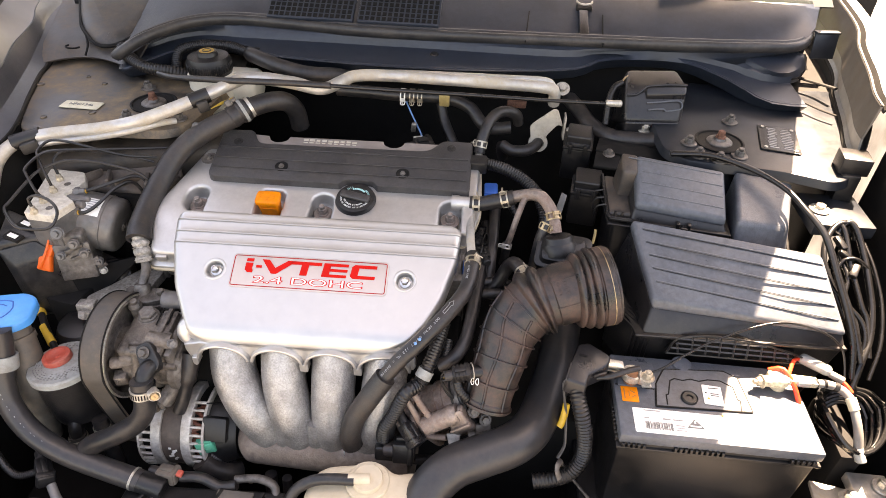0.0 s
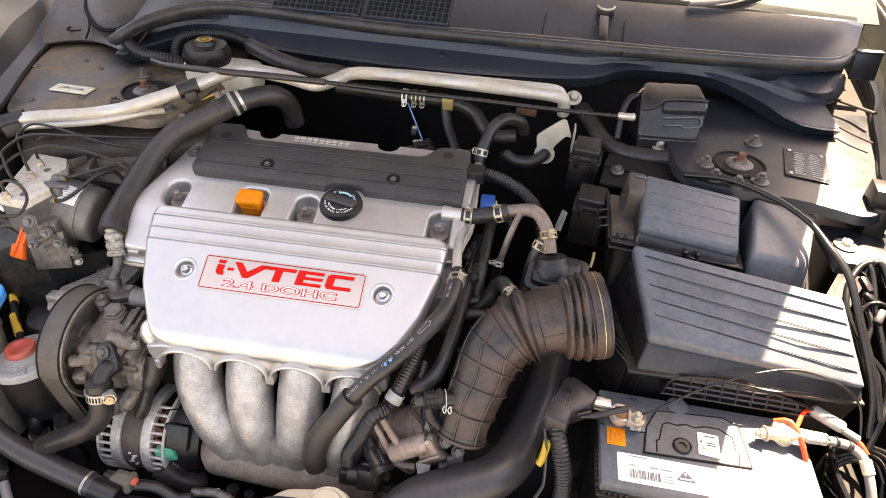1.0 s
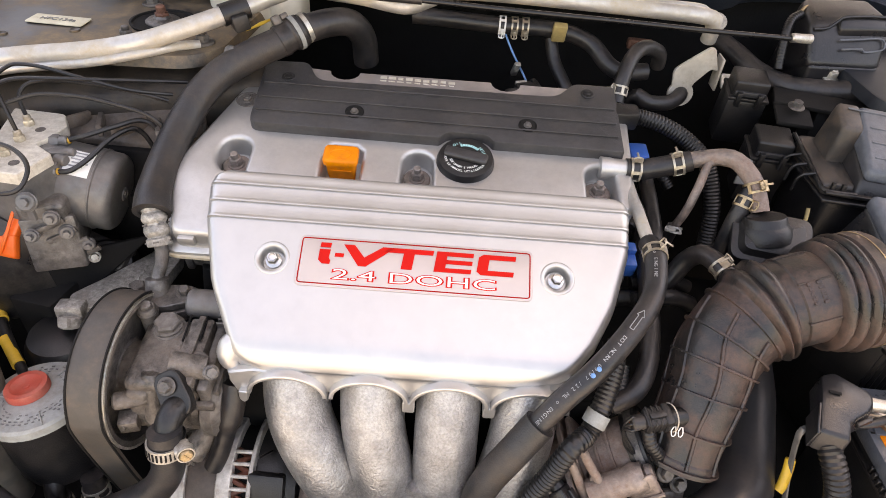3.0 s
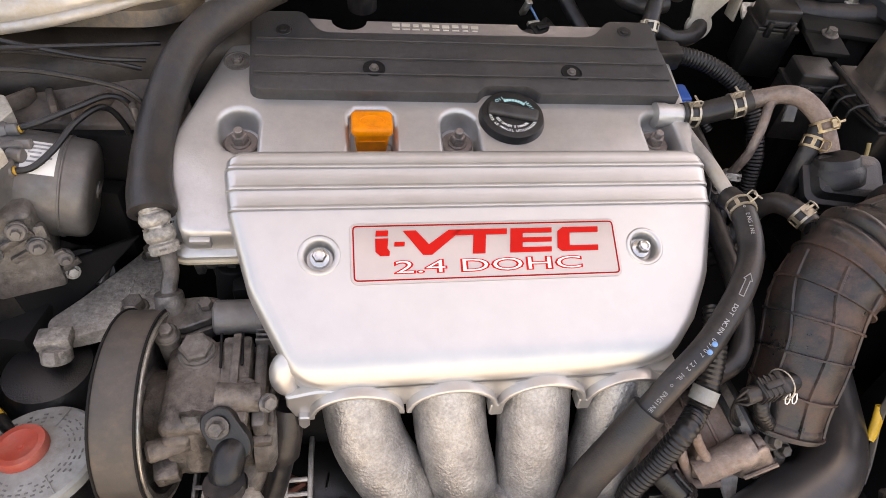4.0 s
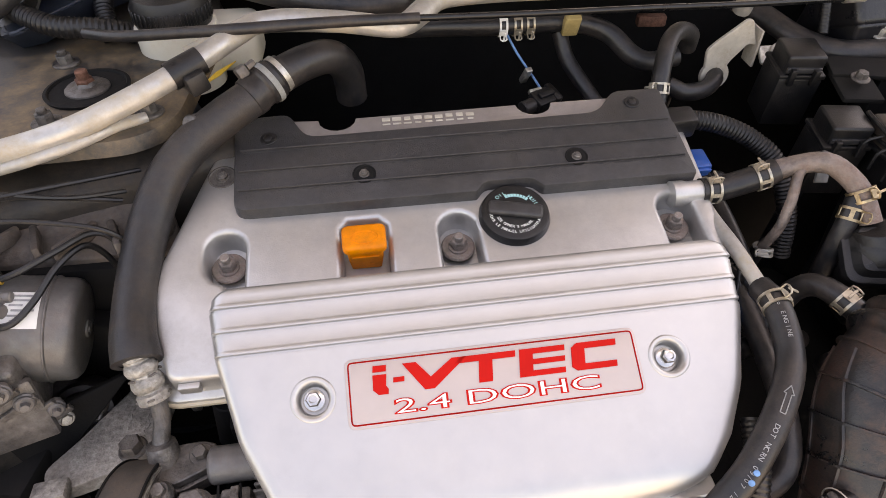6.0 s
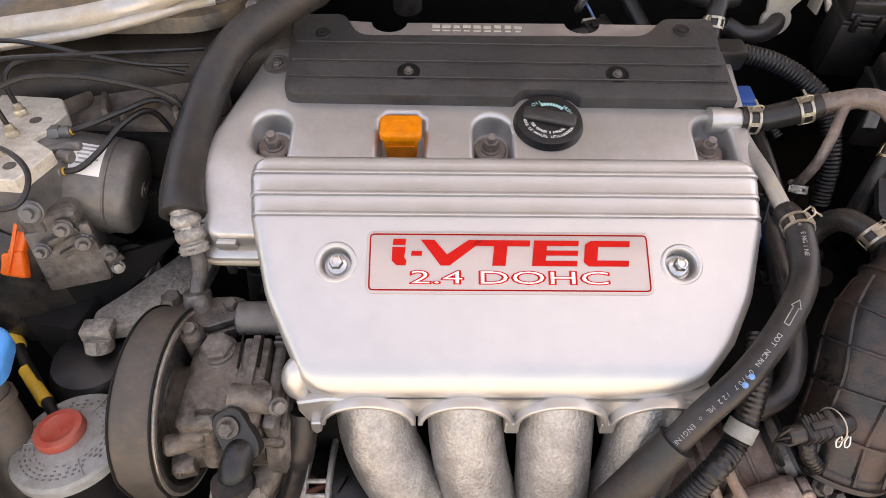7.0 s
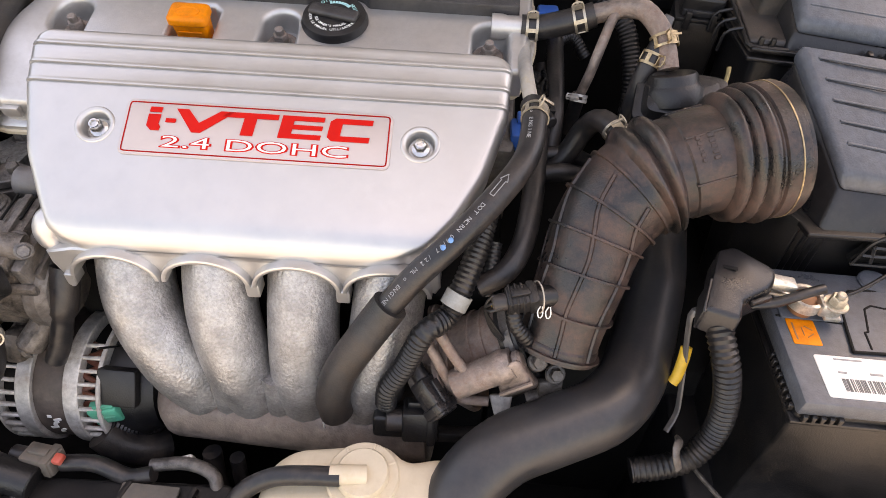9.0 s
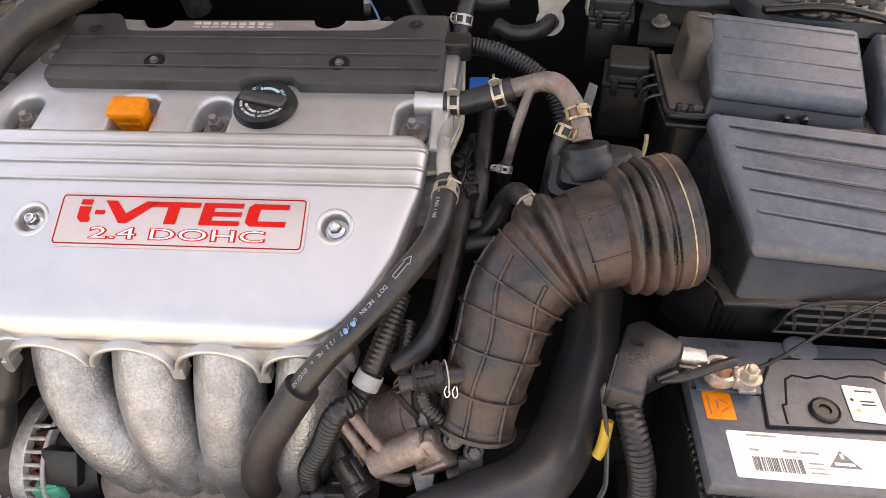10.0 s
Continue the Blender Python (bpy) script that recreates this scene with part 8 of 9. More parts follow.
brake_line([(-0.520, 0.794, 0.889), (-0.508, 0.797, 0.890), (-0.496, 0.812, 0.896), (-0.484, 0.840, 0.905), (-0.470, 0.862, 0.905), (-0.460, 0.868, 0.885), (-0.456, 0.868, 0.85)], r=0.0027)
bush = thing("rubber_bush", (-0.506, 0.80, 0.74), "round black rubber bush below the pump motor", "bush")
bush_axis = axis_at((-0.506, 0.80, 0.766), (0.25, -0.75, 0.6))
part("sleeve", lathe([(0, -0.03), (0.026, -0.03), (0.027, 0.0), (0.025, 0.004), (0.020, 0.005), (0.018, 0.002), (0.0075, 0.002), (0.0075, 0.006), (0, 0.006)], bush_axis, 32), RUBBER, bush)
part("carrier", box(0.075, 0.030, 0.010, frame_at((-0.520, 0.812, 0.775), -18, 20, 10), 0.003), GRIMY, bush, "grimy cast carrier")
shelf = thing("ribbed_bracket", (-0.47, 0.88, 0.80), "grey cast bracket with open webs behind the modulator", "bracket")
part("plate", hexa([(-0.590, 0.915, 0.898), (-0.42, 0.925, 0.900), (-0.40, 0.875, 0.880), (-0.560, 0.872, 0.882)], [(-0.590, 0.915, 0.88), (-0.42, 0.925, 0.875), (-0.40, 0.875, 0.85), (-0.560, 0.872, 0.86)], 0.003), WEBCAST, shelf)
for k in range(5):
    part("web", box(0.006, 0.045, 0.014, frame_at((-0.55 + 0.032 * k, 0.880, 0.896), 25 if k % 2 else -25, -8), 0.002), WEBCAST, shelf)
part("boss", cyl(0.014, 0.018, frame_at((-0.425, 0.890, 0.885), 0, -10), 22, 0.003), WEBCAST, shelf)
part("leg", box(0.16, 0.04, 0.25, shift(-0.485, 0.885, 0.75), 0.004), BAYDARK, shelf)
solo("frame_rail", hexa([(-0.66, 0.925, 0.925), (-0.37, 0.985, 0.955), (-0.33, 0.95, 0.93), (-0.64, 0.88, 0.90)], [(-0.66, 0.93, 0.75), (-0.37, 0.99, 0.75), (-0.33, 0.95, 0.75), (-0.64, 0.89, 0.75)], 0.012), GRIMEPAINT, "dark frame rail below the strut tower", "rail", kind="structure")

# ---- pipes and hoses at the back ----
ac_line = [(-0.664, 0.76, 0.84), (-0.669, 0.800, 0.875), (-0.670, 0.825, 0.902), (-0.666, 0.848, 0.930), (-0.654, 0.870, 0.946), (-0.632, 0.887, 0.953), (-0.595, 0.899, 0.958), (-0.527, 0.912, 0.965), (-0.475, 0.922, 0.975), (-0.430, 0.938, 0.988), (-0.385, 0.968, 1.000), (-0.345, 1.010, 1.010), (-0.325, 1.032, 1.010), (-0.260, 1.030, 1.008), (-0.205, 1.018, 1.006), (-0.180, 1.040, 1.008), (-0.158, 1.068, 1.010), (-0.10, 1.078, 1.010), (0.0, 1.082, 1.008), (0.10, 1.086, 1.005), (0.160, 1.088, 1.002), (0.172, 1.092, 0.992), (0.174, 1.10, 0.97)]
hose("coolant_gas_pipe", ac_line, 0.0098, PIPE, "long bare aluminium air conditioning pipe", "pipe", seg=18)
hose("coolant_gas_pipe", [(x, y - 0.008, z - 0.010) for x, y, z in ac_line[5:9]] + [(-0.445, 0.940, 0.966), (-0.425, 0.955, 0.964)], 0.0050, PIPE, "thin aluminium air conditioning pipe", "pipe")
hose("coolant_gas_pipe", [(-0.40, 1.03, 0.985), (-0.33, 1.045, 1.008), (-0.26, 1.043, 1.007), (-0.205, 1.032, 1.004), (-0.17, 1.075, 1.006), (-0.10, 1.098, 1.006), (0.0, 1.104, 1.006), (0.10, 1.110, 1.005), (0.158, 1.114, 1.003), (0.172, 1.118, 0.99)], 0.0062, PIPE, "thin aluminium pipe behind the thick one", "pipe")
for p, d, w in (((-0.634, 0.886, 0.953), (1, 0.62, 0.20), 0.042), ((-0.385, 0.968, 1.000), (0.8, 0.55, 0.2), 0.030)):
    clip = solo("pipe_clip", joined(tube([Vector(p) - Vector(d).normalized() * w / 2, Vector(p) + Vector(d).normalized() * w / 2], 0.0118, 16), box(0.022, 0.018, w * 0.6, axis_at(Vector(p) + Vector((0.006, -0.006, -0.008)), d), 0.003)), BLACK, "black rubber clip round the aluminium pipe", "clip", "pipe clips")
insul_line = [(-0.416, 0.764, 0.874), (-0.420, 0.782, 0.883), (-0.423, 0.817, 0.893), (-0.421, 0.859, 0.909), (-0.410, 0.898, 0.931), (-0.390, 0.924, 0.949), (-0.362, 0.945, 0.963), (-0.336, 0.964, 0.972)]
insul = thing("insulated_hose", (-0.39, 0.88, 0.86), "thick black foam covered air conditioning hose", "hose")
part("foam_sleeve", tube(insul_line, 0.0162, 24, 0.004, swell=lambda s, k: 1.0 + 0.10 * max(0, 1 - s / 0.03)), FOAM, insul)
part("sleeve_end", lathe([(0.0128, -0.001), (0.0178, -0.001), (0.0178, 0.001), (0.0128, 0.001), (0.0128, -0.001)], axis_at(insul_line[0], Vector(insul_line[1]) - Vector(insul_line[0])), 24), RUBBER, insul)
fit = thing("hose_fitting", (-0.412, 0.755, 0.83), "crimped aluminium hose end on a thin pipe", "fitting")
cax = axis_at((-0.409, 0.750, 0.844), (-0.28, 0.58, 0.96))
part("crimp", lathe([(0, 0.0), (0.0110, 0.0), (0.0118, 0.001), (0.0118, 0.007), (0.0098, 0.0085), (0.0098, 0.0095), (0.0112, 0.011), (0.0122, 0.015), (0.0112, 0.0195), (0.0098, 0.021), (0.0098, 0.0225), (0.0112, 0.024), (0.0122, 0.0275), (0.0112, 0.0315), (0.0100, 0.033), (0.0100, 0.0345), (0.0108, 0.0355), (0.0108, 0.042), (0, 0.042)], cax, 24), MOUNTCAST, fit, "pale crimped aluminium rings")
part("crimp_marks", joined(*[box(0.002, 0.005, 0.0014, cax @ Matrix.Rotation(radians(40 * k), 4, "Z") @ shift(0.0118, 0, 0.004 + 0.0175 * (k % 2)), 0) for k in range(9)]), GRIMY, fit)
part("pipe", tube([(-0.409, 0.752, 0.846), (-0.406, 0.742, 0.834), (-0.407, 0.730, 0.824), (-0.408, 0.722, 0.812)], 0.0064, 14), GRIMY, fit)
part("collar", lathe([(0.0066, 0.0), (0.0105, -0.001), (0.0112, -0.004), (0.0116, -0.024), (0, -0.024)], axis_at((-0.407, 0.727, 0.823), (-0.05, 0.45, 0.9)), 20), GRIMY, fit)
joint = thing("hose_joint", (-0.324, 0.974, 0.955), "black rubber hose joint with a grey clamp band", "hose joint")
jx = axis_at((-0.324, 0.974, 0.978), (0.60, 0.48, 0.26))
part("sleeve", lathe([(0.0150, -0.020), (0.0172, -0.019), (0.0178, -0.012), (0.0165, -0.009), (0.0165, -0.004), (0.0182, -0.002), (0.0182, 0.010), (0.0165, 0.012), (0.0150, 0.022), (0.0150, -0.020)], jx, 28), RUBBER, joint)
part("band", lathe([(0.0184, 0.001), (0.0192, 0.001), (0.0192, 0.006), (0.0184, 0.006), (0.0184, 0.001)], jx, 28), GREYLID, joint, "grey clamp band")
part("tooth_band", lathe([(0.0162, 0.013), (0.0172, 0.013), (0.0172, 0.018), (0.0162, 0.018), (0.0162, 0.013)], jx, 28), STEEL, joint)
part("screw", joined(box(0.010, 0.010, 0.010, jx @ Matrix.Rotation(radians(70), 4, "Z") @ shift(0.021, 0, -0.010), 0.002), hexagon(0.0035, 0.008, jx @ Matrix.Rotation(radians(70), 4, "Z") @ shift(0.021, 0, -0.004))), GRIMY, joint)
solo("yellow_sliver", tube([(-0.386, 0.996, 0.968), (-0.372, 1.009, 0.973), (-0.356, 1.024, 0.978)], 0.0040, 8, 0.003, 0.4, lambda s, k: 0.15 + 1.7 * min(k, 1 - k)), YELLOW, "thin yellow tab beside the pipe clip", "tab")
end_line = [(-0.332, 0.968, 0.974), (-0.314, 0.981, 0.981), (-0.289, 1.000, 0.985), (-0.268, 1.018, 0.980), (-0.256, 1.034, 0.958), (-0.254, 1.042, 0.925)]
hose("heater_hose", end_line, 0.0155, RUBBER, "black hose bending down behind the engine", seg=20)
solo("service_port", joined(cyl(0.010, 0.03, axis_at((-0.375, 0.965, 0.945), (-0.2, -0.8, 0.6)), 18, 0.003), cyl(0.007, 0.012, axis_at((-0.381, 0.941, 0.963), (-0.2, -0.8, 0.6)), 14)), GRIMY, "small capped service port on the pipe", "valve")

brake = thing("brake_reservoir", (-0.42, 1.115, 0.93), "milky brake fluid reservoir under a black screw cap", "reservoir")
part("bottle", joined(lathe([(0, -0.09), (0.036, -0.09), (0.040, -0.05), (0.040, -0.026), (0.030, -0.022), (0, -0.022)], shift(-0.425, 1.105, 1.010), 36), box(0.075, 0.06, 0.05, shift(-0.385, 1.125, 0.955), 0.012, 3)), MILKY, brake, "milky white bottle")
part("cap", lathe([(0, -0.026), (0.036, -0.026), (0.0375, -0.02), (0.0375, -0.004), (0.034, 0.004), (0.018, 0.006), (0.016, 0.012), (0, 0.012)], shift(-0.425, 1.105, 1.010), 40), BLACK, brake, "knurled black screw cap")
part("cap_teeth", joined(*[box(0.0022, 0.003, 0.014, shift(-0.425, 1.105, 0.998) @ Matrix.Rotation(radians(9 * k), 4, "Z") @ shift(0.0376, 0, 0), 0.0006, 1) for k in range(40)]), BLACK, brake)
part("cap_mark", lathe([(0, 0), (0.0125, 0), (0.0125, 0.001), (0, 0.001)], shift(-0.425, 1.105, 1.0222), 28), AMBER, brake, "yellow warning mark")
part("cap_knob", lathe([(0.0126, -0.002), (0.0150, -0.002), (0.0150, 0.0006), (0.0138, 0.0014), (0.0126, 0.0006), (0.0126, -0.002)], shift(-0.425, 1.105, 1.0222), 28), BLACK, brake)
part("cap_ring", lathe([(0.0062, 0), (0.0078, 0), (0.0078, 0.0008), (0.0062, 0.0008), (0.0062, 0)], shift(-0.425, 1.105, 1.0234), 24), BLACKINK, brake)
hose("loom_tube", [(-0.600, 1.140, 1.005), (-0.565, 1.105, 0.998), (-0.530, 1.088, 0.992), (-0.49, 1.095, 0.985), (-0.455, 1.12, 0.965)], 0.0102, BLACK, "thick corrugated loom tube past the brake reservoir", "loom", corrugated, pitch=0.0048)
hose("loom_tube", [(-0.495, 1.115, 0.965), (-0.505, 1.155, 0.995), (-0.480, 1.185, 1.000), (-0.430, 1.192, 1.000), (-0.385, 1.180, 0.995), (-0.33, 1.165, 0.985), (-0.28, 1.16, 0.975)], 0.0095, BLACK, "corrugated loom tube along the firewall", "loom", corrugated)
hose("heater_hose", [(-0.355, 1.195, 0.985), (-0.372, 1.165, 0.998), (-0.350, 1.140, 1.002), (-0.300, 1.115, 0.998), (-0.250, 1.100, 0.995), (-0.205, 1.112, 0.990), (-0.19, 1.14, 0.975)], 0.0130, RUBBER, "curved black hose behind the aluminium pipe")
cable_line = [(-0.490, 1.050, 1.000), (-0.455, 1.030, 1.004), (-0.400, 1.012, 1.012), (-0.344, 1.000, 1.018), (-0.26, 1.005, 1.018), (-0.185, 1.010, 1.016), (-0.08, 1.022, 1.010), (0.038, 1.034, 1.005), (0.15, 1.044, 1.000), (0.255, 1.055, 0.996)]
control = thing("control_cable", (-0.1, 1.02, 0.99), "long black control cable in a dusty sheath across the bay", "cable")
part("core", tube(cable_line[4:], 0.0030, 10), CABLE, control)
part("sheath", tube(cable_line[:6], 0.0050, 12), RUBBER, control, "dusty rubber sheath")
solo("cable_ferrule", cyl(0.0055, 0.026, axis_at((0.252, 1.055, 0.997), (1, 0.1, -0.02)), 14), STEEL, "steel ferrule at the cable end", "ferrule")
rail_line = [(-0.205, 1.118, 0.962), (-0.15, 1.120, 0.960), (-0.09, 1.120, 0.958), (-0.013, 1.120, 0.958), (0.03, 1.112, 0.948), (0.055, 1.09, 0.93), (0.075, 1.082, 0.925), (0.105, 1.085, 0.928)]
hose("heater_hose", rail_line, 0.0108, RUBBER, "dusty black heater hose along the firewall")
for s in (0.36, 0.41, 0.45):
    clamp_on(rail_line, s, 0.0112, spin=200, width=0.007, material=WHITEINK if s < 0.4 else BRASS)
solo("yellow_tag", box(0.018, 0.010, 0.026, frame_at((-0.013, 1.108, 0.960), 0, 25), 0.002), TAGPAPER, "dusty yellow tag on the heater hose", "tag")
hose("hose", [(-0.020, 1.125, 0.945), (-0.012, 1.11, 0.92), (0.003, 1.085, 0.90), (0.02, 1.06, 0.88)], 0.0085, RUBBER, "dark hose dropping behind the engine")
hose("blue_wire", [(-0.085, 1.118, 0.955), (-0.070, 1.105, 0.93), (-0.050, 1.08, 0.905), (-0.038, 1.06, 0.885)], 0.0014, BLUEINK, "thin dark blue wire behind the coil cover", "wire")
connector("sensor_plug", (-0.045, 1.07, 0.88), frame_at((-0.045, 1.068, 0.892), 30, 20), (0.034, 0.022, 0.020), BLACK, "black sensor plug behind the coil cover")
solo("wire_clip", joined(box(0.008, 0.006, 0.022, frame_at((-0.064, 1.085, 0.915), 20, 30), 0.001), box(0.016, 0.005, 0.006, frame_at((-0.055, 1.072, 0.902), 20, 30), 0.001)), STEEL, "small bright wire clip", "clip")
hook = thing("lifting_hook", (0.16, 1.08, 0.86), "pale zinc bracket with a bent arm and eye", "bracket")
harm = fillet([(0.143, 0.902), (0.138, 0.934), (0.148, 0.944), (0.175, 0.967), (0.182, 0.966), (0.194, 0.936), (0.185, 0.940), (0.168, 0.918), (0.166, 0.903)], 0.005)
upright = Matrix.Translation((0, 1.085, 0)) @ Matrix.Rotation(radians(90), 4, "X")
part("arm", slab(harm, [(-0.001, 0.003), (0, 0.002), (0, -0.001)], upright), HOOKPAINT, hook, "wide cream coated bent arm")
part("eye", lathe([(0.0105, -0.002), (0.0165, -0.002), (0.0165, 0.003), (0.0105, 0.003), (0.0105, -0.002)], axis_at((0.155, 1.084, 0.903), (0, -1, 0.15)), 28), HOOKPAINT, hook)
part("side", box(0.003, 0.024, 0.042, shift(0.197, 1.094, 0.932), 0.001), HOOKPAINT, hook)
part("foot", slab(rounded(0.034, 0.022, 0.004), [(-0.001, 0.002), (0, 0.001), (0, -0.002)], axis_at((0.217, 1.080, 0.926), (0, -0.6, 0.8))), STEEL, hook)
part("bolt", bolt_mesh(0.008, 0.008, 1.5, 0.002, axis_at((0.223, 1.079, 0.928), (0, -0.6, 0.8))), STEEL, hook)
hose("hose", [(0.155, 1.092, 0.903), (0.153, 1.076, 0.903), (0.136, 1.062, 0.898), (0.109, 1.056, 0.899), (0.093, 1.062, 0.904), (0.096, 1.075, 0.875)], 0.0098, RUBBER, "black hose curling out of the pale eye")
solo("cover_strip", box(0.036, 0.014, 0.014, frame_at((0.115, 1.19, 0.925), -4), 0.003), RUST, "rust red strip end behind the hoses", "strip")
hose("loom_tube", [(0.205, 1.16, 0.955), (0.222, 1.125, 0.950), (0.242, 1.085, 0.942), (0.272, 1.058, 0.938), (0.315, 1.048, 0.940), (0.350, 1.040, 0.944), (0.372, 1.035, 0.925)], 0.0145, RUBBER, "thick taped loom past the actuator", "loom", flat=0.8)
rail = thing("rail_bracket", (0.31, 1.02, 0.64), "dark steel bracket behind the fuse box", "bracket")
part("arm", box(0.15, 0.035, 0.006, frame_at((0.320, 1.012, 0.935), -14, 8), 0.002), BAYDARK, rail)
part("tab", box(0.04, 0.05, 0.006, frame_at((0.262, 0.998, 0.9275), -10, 8), 0.002), BAYDARK, rail)
part("post", box(0.03, 0.03, 0.296, shift(0.31, 1.02, 0.783), 0.002), BAYDARK, rail)
solo("bracket_bolt", bolt_mesh(0.0060, 0.006, 1.6, 0, frame_at((0.262, 0.997, 0.937), 0, 10)), GRIMY, "dusty bolt on the steel bracket", "bolt")
solo("bracket_bolt", bolt_mesh(0.0075, 0.007, 1.7, 0, frame_at((0.188, 1.128, 0.985), 0, 40)), STEEL, "dusty bolt near the pipe end", "bolt")

# ---- the front edge ----
jar = thing("coolant_reservoir", (-0.05, 0.50, 0.55), "yellowed milky coolant reservoir with a round cap", "reservoir")
jar_out = fillet([(-0.130, 0.44), (0.03, 0.44), (0.032, 0.552), (0.012, 0.556), (-0.014, 0.545), (-0.030, 0.558), (-0.105, 0.552), (-0.122, 0.535)], 0.012)
part("bottle", slab(jar_out, [(-0.010, 0.0), (-0.005, -0.0015), (-0.0015, -0.005), (0, -0.010), (0.0, -0.14)], shift(0, 0, 0.700), lambda x, y, z: (x, y, z + 0.006 * math.sin(3.1 + x * 40) * (z > -0.05))), CREAM, jar)
part("cap", lathe([(0.020, -0.004), (0.0200, 0.0075), (0.0185, 0.0095), (0, 0.0100)], shift(-0.045, 0.528, 0.704), 40), CREAM, jar)
part("cap_flange", lathe([(0.0200, -0.002), (0.0275, -0.002), (0.0280, 0.0010), (0.0265, 0.0030), (0.0200, 0.0035), (0.0200, -0.002)], shift(-0.045, 0.528, 0.704), 40), CREAM, jar)
for a in (30, 78, 128):
    part("cap_lug", box(0.007, 0.0026, 0.004, shift(-0.045, 0.528, 0.706) @ Matrix.Rotation(radians(a), 4, "Z") @ shift(0.0235, 0, 0), 0.001), CREAM, jar)
part("cap_nozzle", tube([(-0.042, 0.526, 0.712), (-0.055, 0.524, 0.714), (-0.068, 0.523, 0.714)], 0.0075, 16), CREAM, jar)
hose("overflow_hose", [(-0.060, 0.522, 0.714), (-0.085, 0.521, 0.713), (-0.112, 0.519, 0.708), (-0.135, 0.510, 0.695), (-0.145, 0.495, 0.675)], 0.0072, RUBBER, "small black overflow hose on the reservoir")
radi = thing("radiator_shroud", (-0.25, 0.47, 0.35), "black radiator shroud with moulded ribs", "radiator")
part("tank", box(0.62, 0.07, 0.06, shift(-0.20, 0.465, 0.60), 0.008), BLACK, radi)
part("shroud", hexa([(-0.385, 0.532, 0.628), (-0.165, 0.545, 0.628), (-0.165, 0.44, 0.635), (-0.385, 0.44, 0.635)], [(-0.385, 0.532, 0.40), (-0.165, 0.545, 0.40), (-0.165, 0.44, 0.40), (-0.385, 0.44, 0.40)], 0.005), BLACK, radi)
for x in (-0.36, -0.345, -0.262, -0.205):
    part("rib", box(0.005, 0.085, 0.006, frame_at((x, 0.495, 0.632), -15), 0.001), BLACK, radi)
part("pale_panel", box(0.05, 0.06, 0.004, shift(-0.232, 0.505, 0.632), 0.001), FILLER, radi)
connector("fan_plug", (-0.32, 0.53, 0.65), frame_at((-0.330, 0.545, 0.640), -6, -10), (0.030, 0.019, 0.017), FILLER, "grey brown fan plug with a red lock")
solo("plug_lock", box(0.008, 0.009, 0.006, frame_at((-0.310, 0.541, 0.651), -6), 0.0015), REDCAP, "small red lock on the fan plug", "lock")
hose("loom_tube", [(-0.312, 0.543, 0.640), (-0.285, 0.546, 0.638), (-0.258, 0.542, 0.628), (-0.235, 0.545, 0.632)], 0.0072, RUBBER, "taped black loom over the shroud", "loom")
hose("pipe", [(-0.240, 0.552, 0.632), (-0.21, 0.556, 0.634), (-0.185, 0.550, 0.632), (-0.178, 0.538, 0.622)], 0.0058, GRIMY, "short dusty metal pipe over the shroud", "pipe")
solo("lower_hose", joined(tube([(-0.205, 0.585, 0.60), (-0.205, 0.575, 0.55), (-0.205, 0.57, 0.45)], 0.009, 14), tube([(-0.180, 0.582, 0.60), (-0.18, 0.574, 0.55), (-0.18, 0.57, 0.45)], 0.007, 14)), RUBBER, "two dark hoses below the plenum", "hose")
solo("loose_clip", joined(box(0.014, 0.006, 0.016, frame_at((-0.226, 0.575, 0.600), 20, 20), 0.002), box(0.006, 0.006, 0.022, frame_at((-0.232, 0.572, 0.60), 20, 20), 0.001)), WHITEINK, "pale loose clip below the plenum", "clip")
connector("corner_plug", (-0.52, 0.52, 0.63), frame_at((-0.500, 0.528, 0.640), -50, -20), (0.040, 0.020, 0.018), BLACK, "black plug by the coolant hose")
connector("corner_plug", (-0.60, 0.56, 0.68), frame_at((-0.598, 0.573, 0.690), -60, -20), (0.034, 0.022, 0.020), GREYLID, "grey plug in the corner of the bay")
hose("loom_tube", [(-0.485, 0.515, 0.632), (-0.47, 0.50, 0.625), (-0.45, 0.485, 0.62)], 0.006, GREYWIRE, "grey pipe under the coolant hose", "pipe")
hose("loom_tube", [(-0.60, 0.565, 0.68), (-0.58, 0.545, 0.64), (-0.55, 0.53, 0.62), (-0.51, 0.535, 0.632)], 0.005, BLACK, "thin loom in the corner of the bay", "loom", corrugated, pitch=0.0034)
horn = thing("lamp_housing", (0.42, 0.50, 0.50), "dark domed lamp housing at the front", "lamp housing")
part("dome", lathe([(0.085, -0.06), (0.085, 0.0), (0.078, 0.012), (0.05, 0.022), (0, 0.026)], shift(0.405, 0.485, 0.63), 40), MOTOR, horn)
part("rim", lathe([(0.085, -0.01), (0.094, -0.01), (0.094, -0.002), (0.085, -0.002), (0.085, -0.01)], shift(0.405, 0.485, 0.63), 40), BLACK, horn)
part("stand", box(0.12, 0.06, 0.25, shift(0.405, 0.47, 0.46), 0.004), BAYDARK, horn)
corner = thing("corner_bracket", (0.60, 0.60, 0.55), "pale zinc corner bracket with earth bolts", "bracket")
part("plate", joined(box(0.12, 0.05, 0.006, frame_at((0.585, 0.575, 0.685), -10, -8), 0.001), box(0.05, 0.04, 0.016, frame_at((0.60, 0.60, 0.69), 0), 0.002), box(0.10, 0.04, 0.14, shift(0.60, 0.57, 0.61), 0.003)), PIPE, corner)
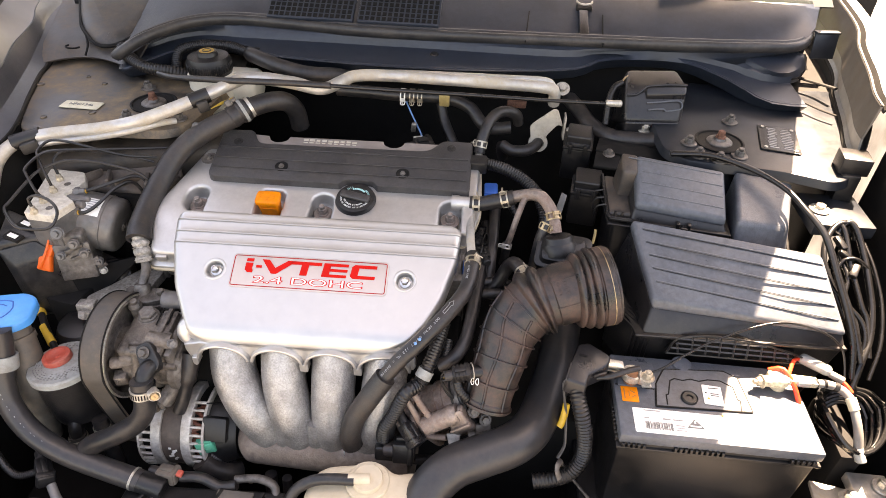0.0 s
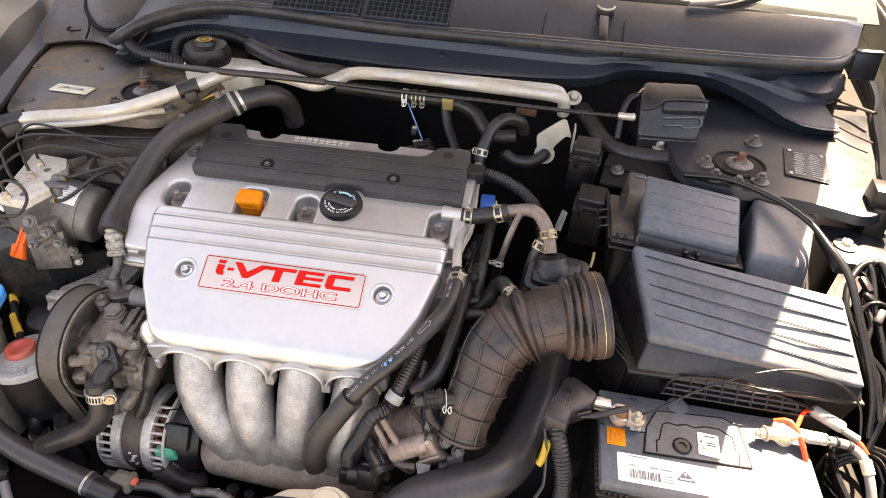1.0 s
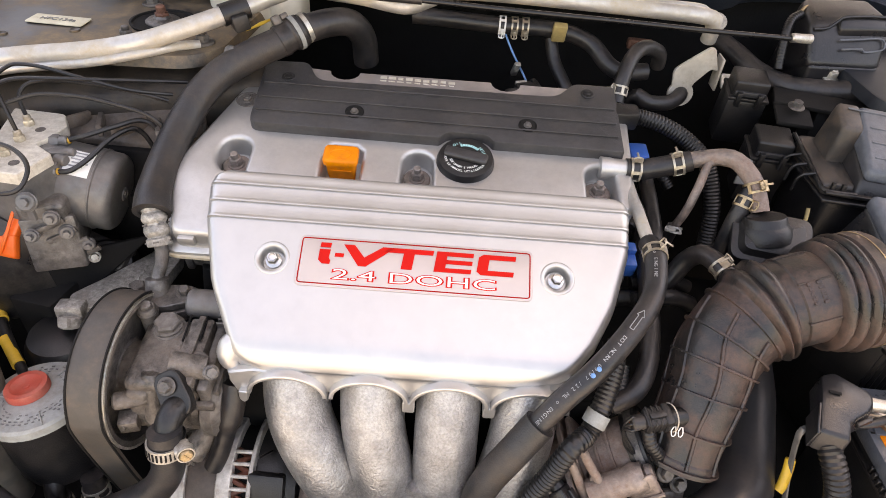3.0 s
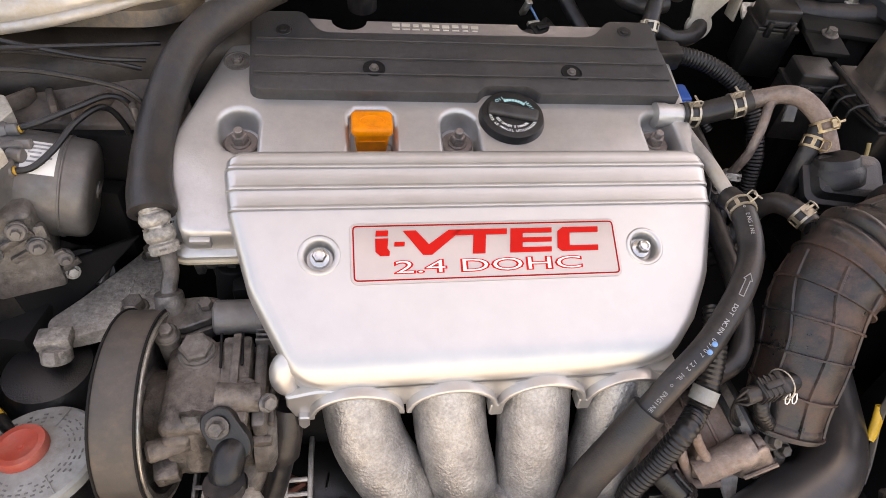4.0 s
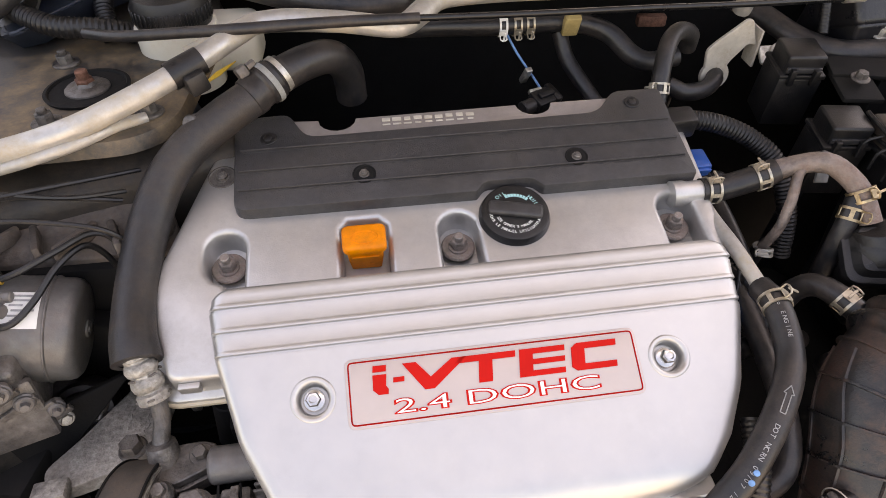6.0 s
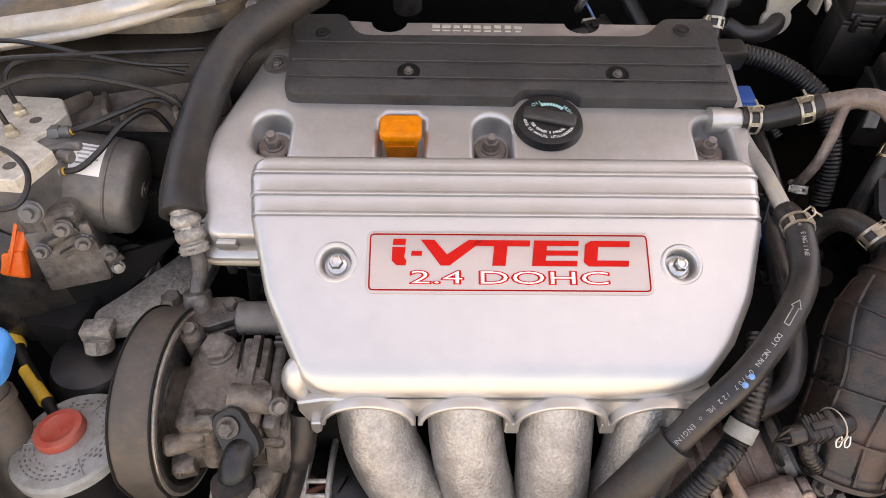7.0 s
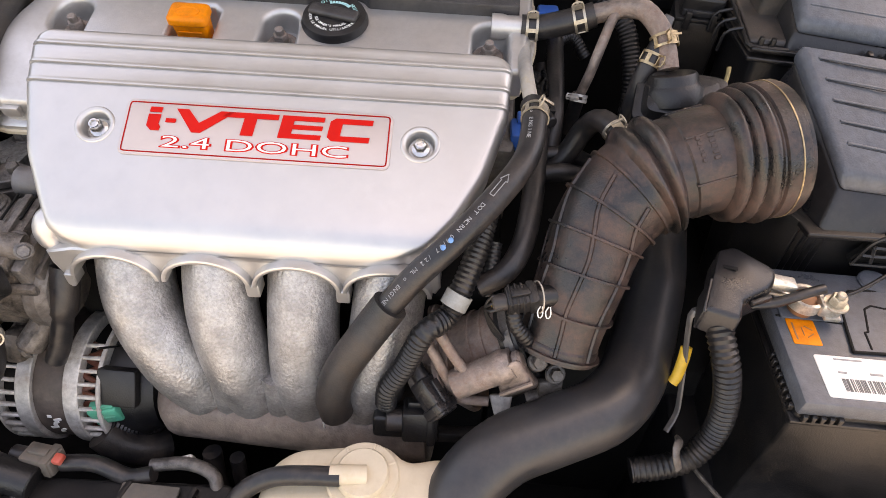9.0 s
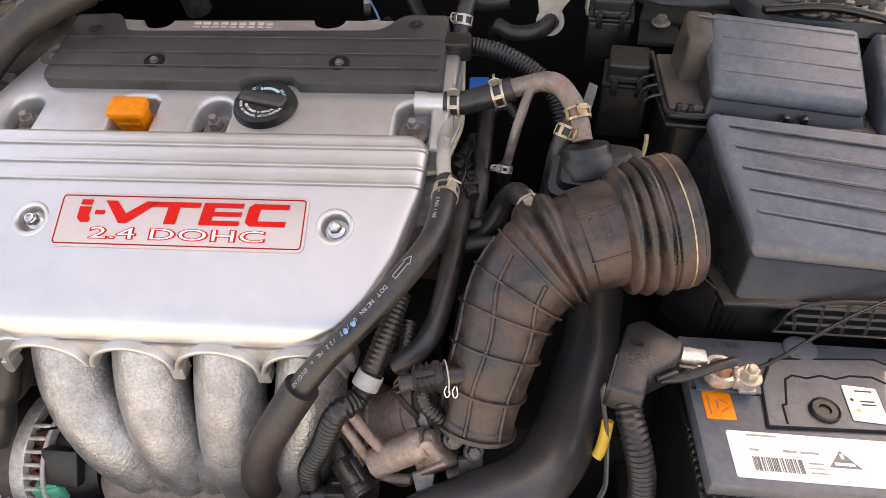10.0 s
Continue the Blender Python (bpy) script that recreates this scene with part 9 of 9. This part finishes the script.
part("bolt", bolt_mesh(0.008, 0.009, 1.6, 0.003, shift(0.568, 0.583, 0.692)), STEEL, corner)
part("bolt", bolt_mesh(0.008, 0.009, 1.6, 0.003, shift(0.612, 0.600, 0.70)), STEEL, corner)

# ---- loose cables by the wing ----
for k, line in enumerate((
        [(0.345, 0.958, 0.966), (0.40, 0.950, 0.972), (0.453, 0.925, 0.968), (0.491, 0.886, 0.962), (0.509, 0.846, 0.953), (0.526, 0.822, 0.939), (0.534, 0.803, 0.925), (0.543, 0.775, 0.900), (0.556, 0.745, 0.868), (0.566, 0.715, 0.835), (0.568, 0.69, 0.80)],
        [(0.345, 0.964, 0.965), (0.402, 0.957, 0.969), (0.458, 0.931, 0.965), (0.496, 0.891, 0.957), (0.516, 0.850, 0.948), (0.533, 0.826, 0.934), (0.541, 0.805, 0.918), (0.551, 0.775, 0.892), (0.566, 0.74, 0.858), (0.576, 0.70, 0.82)],
        [(0.596, 0.857, 0.905), (0.589, 0.864, 0.922), (0.578, 0.861, 0.930), (0.561, 0.855, 0.928), (0.545, 0.835, 0.916), (0.539, 0.810, 0.900), (0.546, 0.785, 0.882), (0.555, 0.761, 0.864), (0.564, 0.738, 0.846), (0.570, 0.715, 0.827), (0.570, 0.698, 0.80)],
        [(0.566, 0.852, 0.918), (0.578, 0.861, 0.932), (0.588, 0.851, 0.925), (0.595, 0.825, 0.905), (0.598, 0.792, 0.882), (0.599, 0.761, 0.859), (0.593, 0.730, 0.836), (0.580, 0.705, 0.818), (0.569, 0.681, 0.790)],
        [(0.560, 0.858, 0.915), (0.569, 0.856, 0.928), (0.574, 0.836, 0.914), (0.575, 0.809, 0.896), (0.580, 0.783, 0.878), (0.585, 0.762, 0.862), (0.591, 0.748, 0.850), (0.590, 0.71, 0.82)],
        [(0.543, 0.800, 0.892), (0.545, 0.779, 0.880), (0.566, 0.760, 0.864), (0.583, 0.744, 0.850), (0.585, 0.723, 0.832), (0.572, 0.699, 0.800)],
        [(0.556, 0.803, 0.890), (0.566, 0.812, 0.902), (0.582, 0.812, 0.904), (0.598, 0.806, 0.894)],
        [(0.572, 0.846, 0.910), (0.566, 0.822, 0.898), (0.570, 0.795, 0.886), (0.564, 0.770, 0.868), (0.575, 0.745, 0.850), (0.578, 0.715, 0.826)],
        [(0.606, 0.850, 0.905), (0.612, 0.815, 0.888), (0.614, 0.770, 0.862), (0.606, 0.725, 0.832), (0.590, 0.690, 0.80)])):
    solo("loose_cable", tube(line, (0.0040, 0.0036, 0.0040, 0.0044, 0.0036, 0.0034, 0.0026, 0.0030, 0.0026)[k], 10), CABLE, "loose shiny black cable along the wing", "cable", "loose cables")
for x, y, z, a in ((0.566, 0.836, 0.912, 20), (0.578, 0.800, 0.893, -30), (0.571, 0.820, 0.903, 60)):
    solo("cable_joint", box(0.010, 0.022, 0.008, frame_at((x, y, z), a, 20), 0.002), CABLE, "small taped joint in the loose cables", "cable joint", "taped cable joints")
for k in range(5):
    a0 = 0.4 * k
    loop = [(0.570 + (0.028 + 0.003 * k) * math.cos(a), 0.660 + (0.040 + 0.003 * k) * math.sin(a) + 0.3 * (0.028 * math.cos(a)), 0.735 + 0.008 * k + 0.012 * math.sin(2 * a + a0)) for a in [2 * math.pi * q / 12 for q in range(13)]]
    solo("cable_coil", tube(loop, 0.0036, 8), CABLE, "coiled shiny black spare cable", "cable", "coiled cables")
solo("cable_shelf", box(0.030, 0.10, 0.37, shift(0.578, 0.675, 0.535), 0.004), BAYDARK, "dark ledge under the coiled cable", "ledge", kind="structure")
solo("relay_block", joined(box(0.040, 0.036, 0.026, frame_at((0.604, 0.955, 0.975), -8), 0.002), box(0.026, 0.03, 0.07, frame_at((0.600, 0.945, 0.930), -8), 0.003)), BLACK, "black relay block on the inner wing", "relay")
solo("wing_bolt", joined(cyl(0.0145, 0.002, shift(0.556, 0.900, 0.924), 28), bolt_mesh(0.0072, 0.005, 1.25, 0, shift(0.556, 0.900, 0.926))), STEEL, "large zinc bolt and washer on the inner wing", "bolt")
solo("wing_ledge", box(0.085, 0.085, 0.02, shift(0.580, 0.905, 0.913), 0.003), BAYCLEAN, "grey sheet ledge on the inner wing", "ledge", kind="structure")
solo("grass_patch", box(3.0, 6.0, 0.06, shift(-3.2, 4.5, 0.03), 0.02), GRASS, "strip of sunlit yellow green grass beside the car", "grass", kind="stuff")
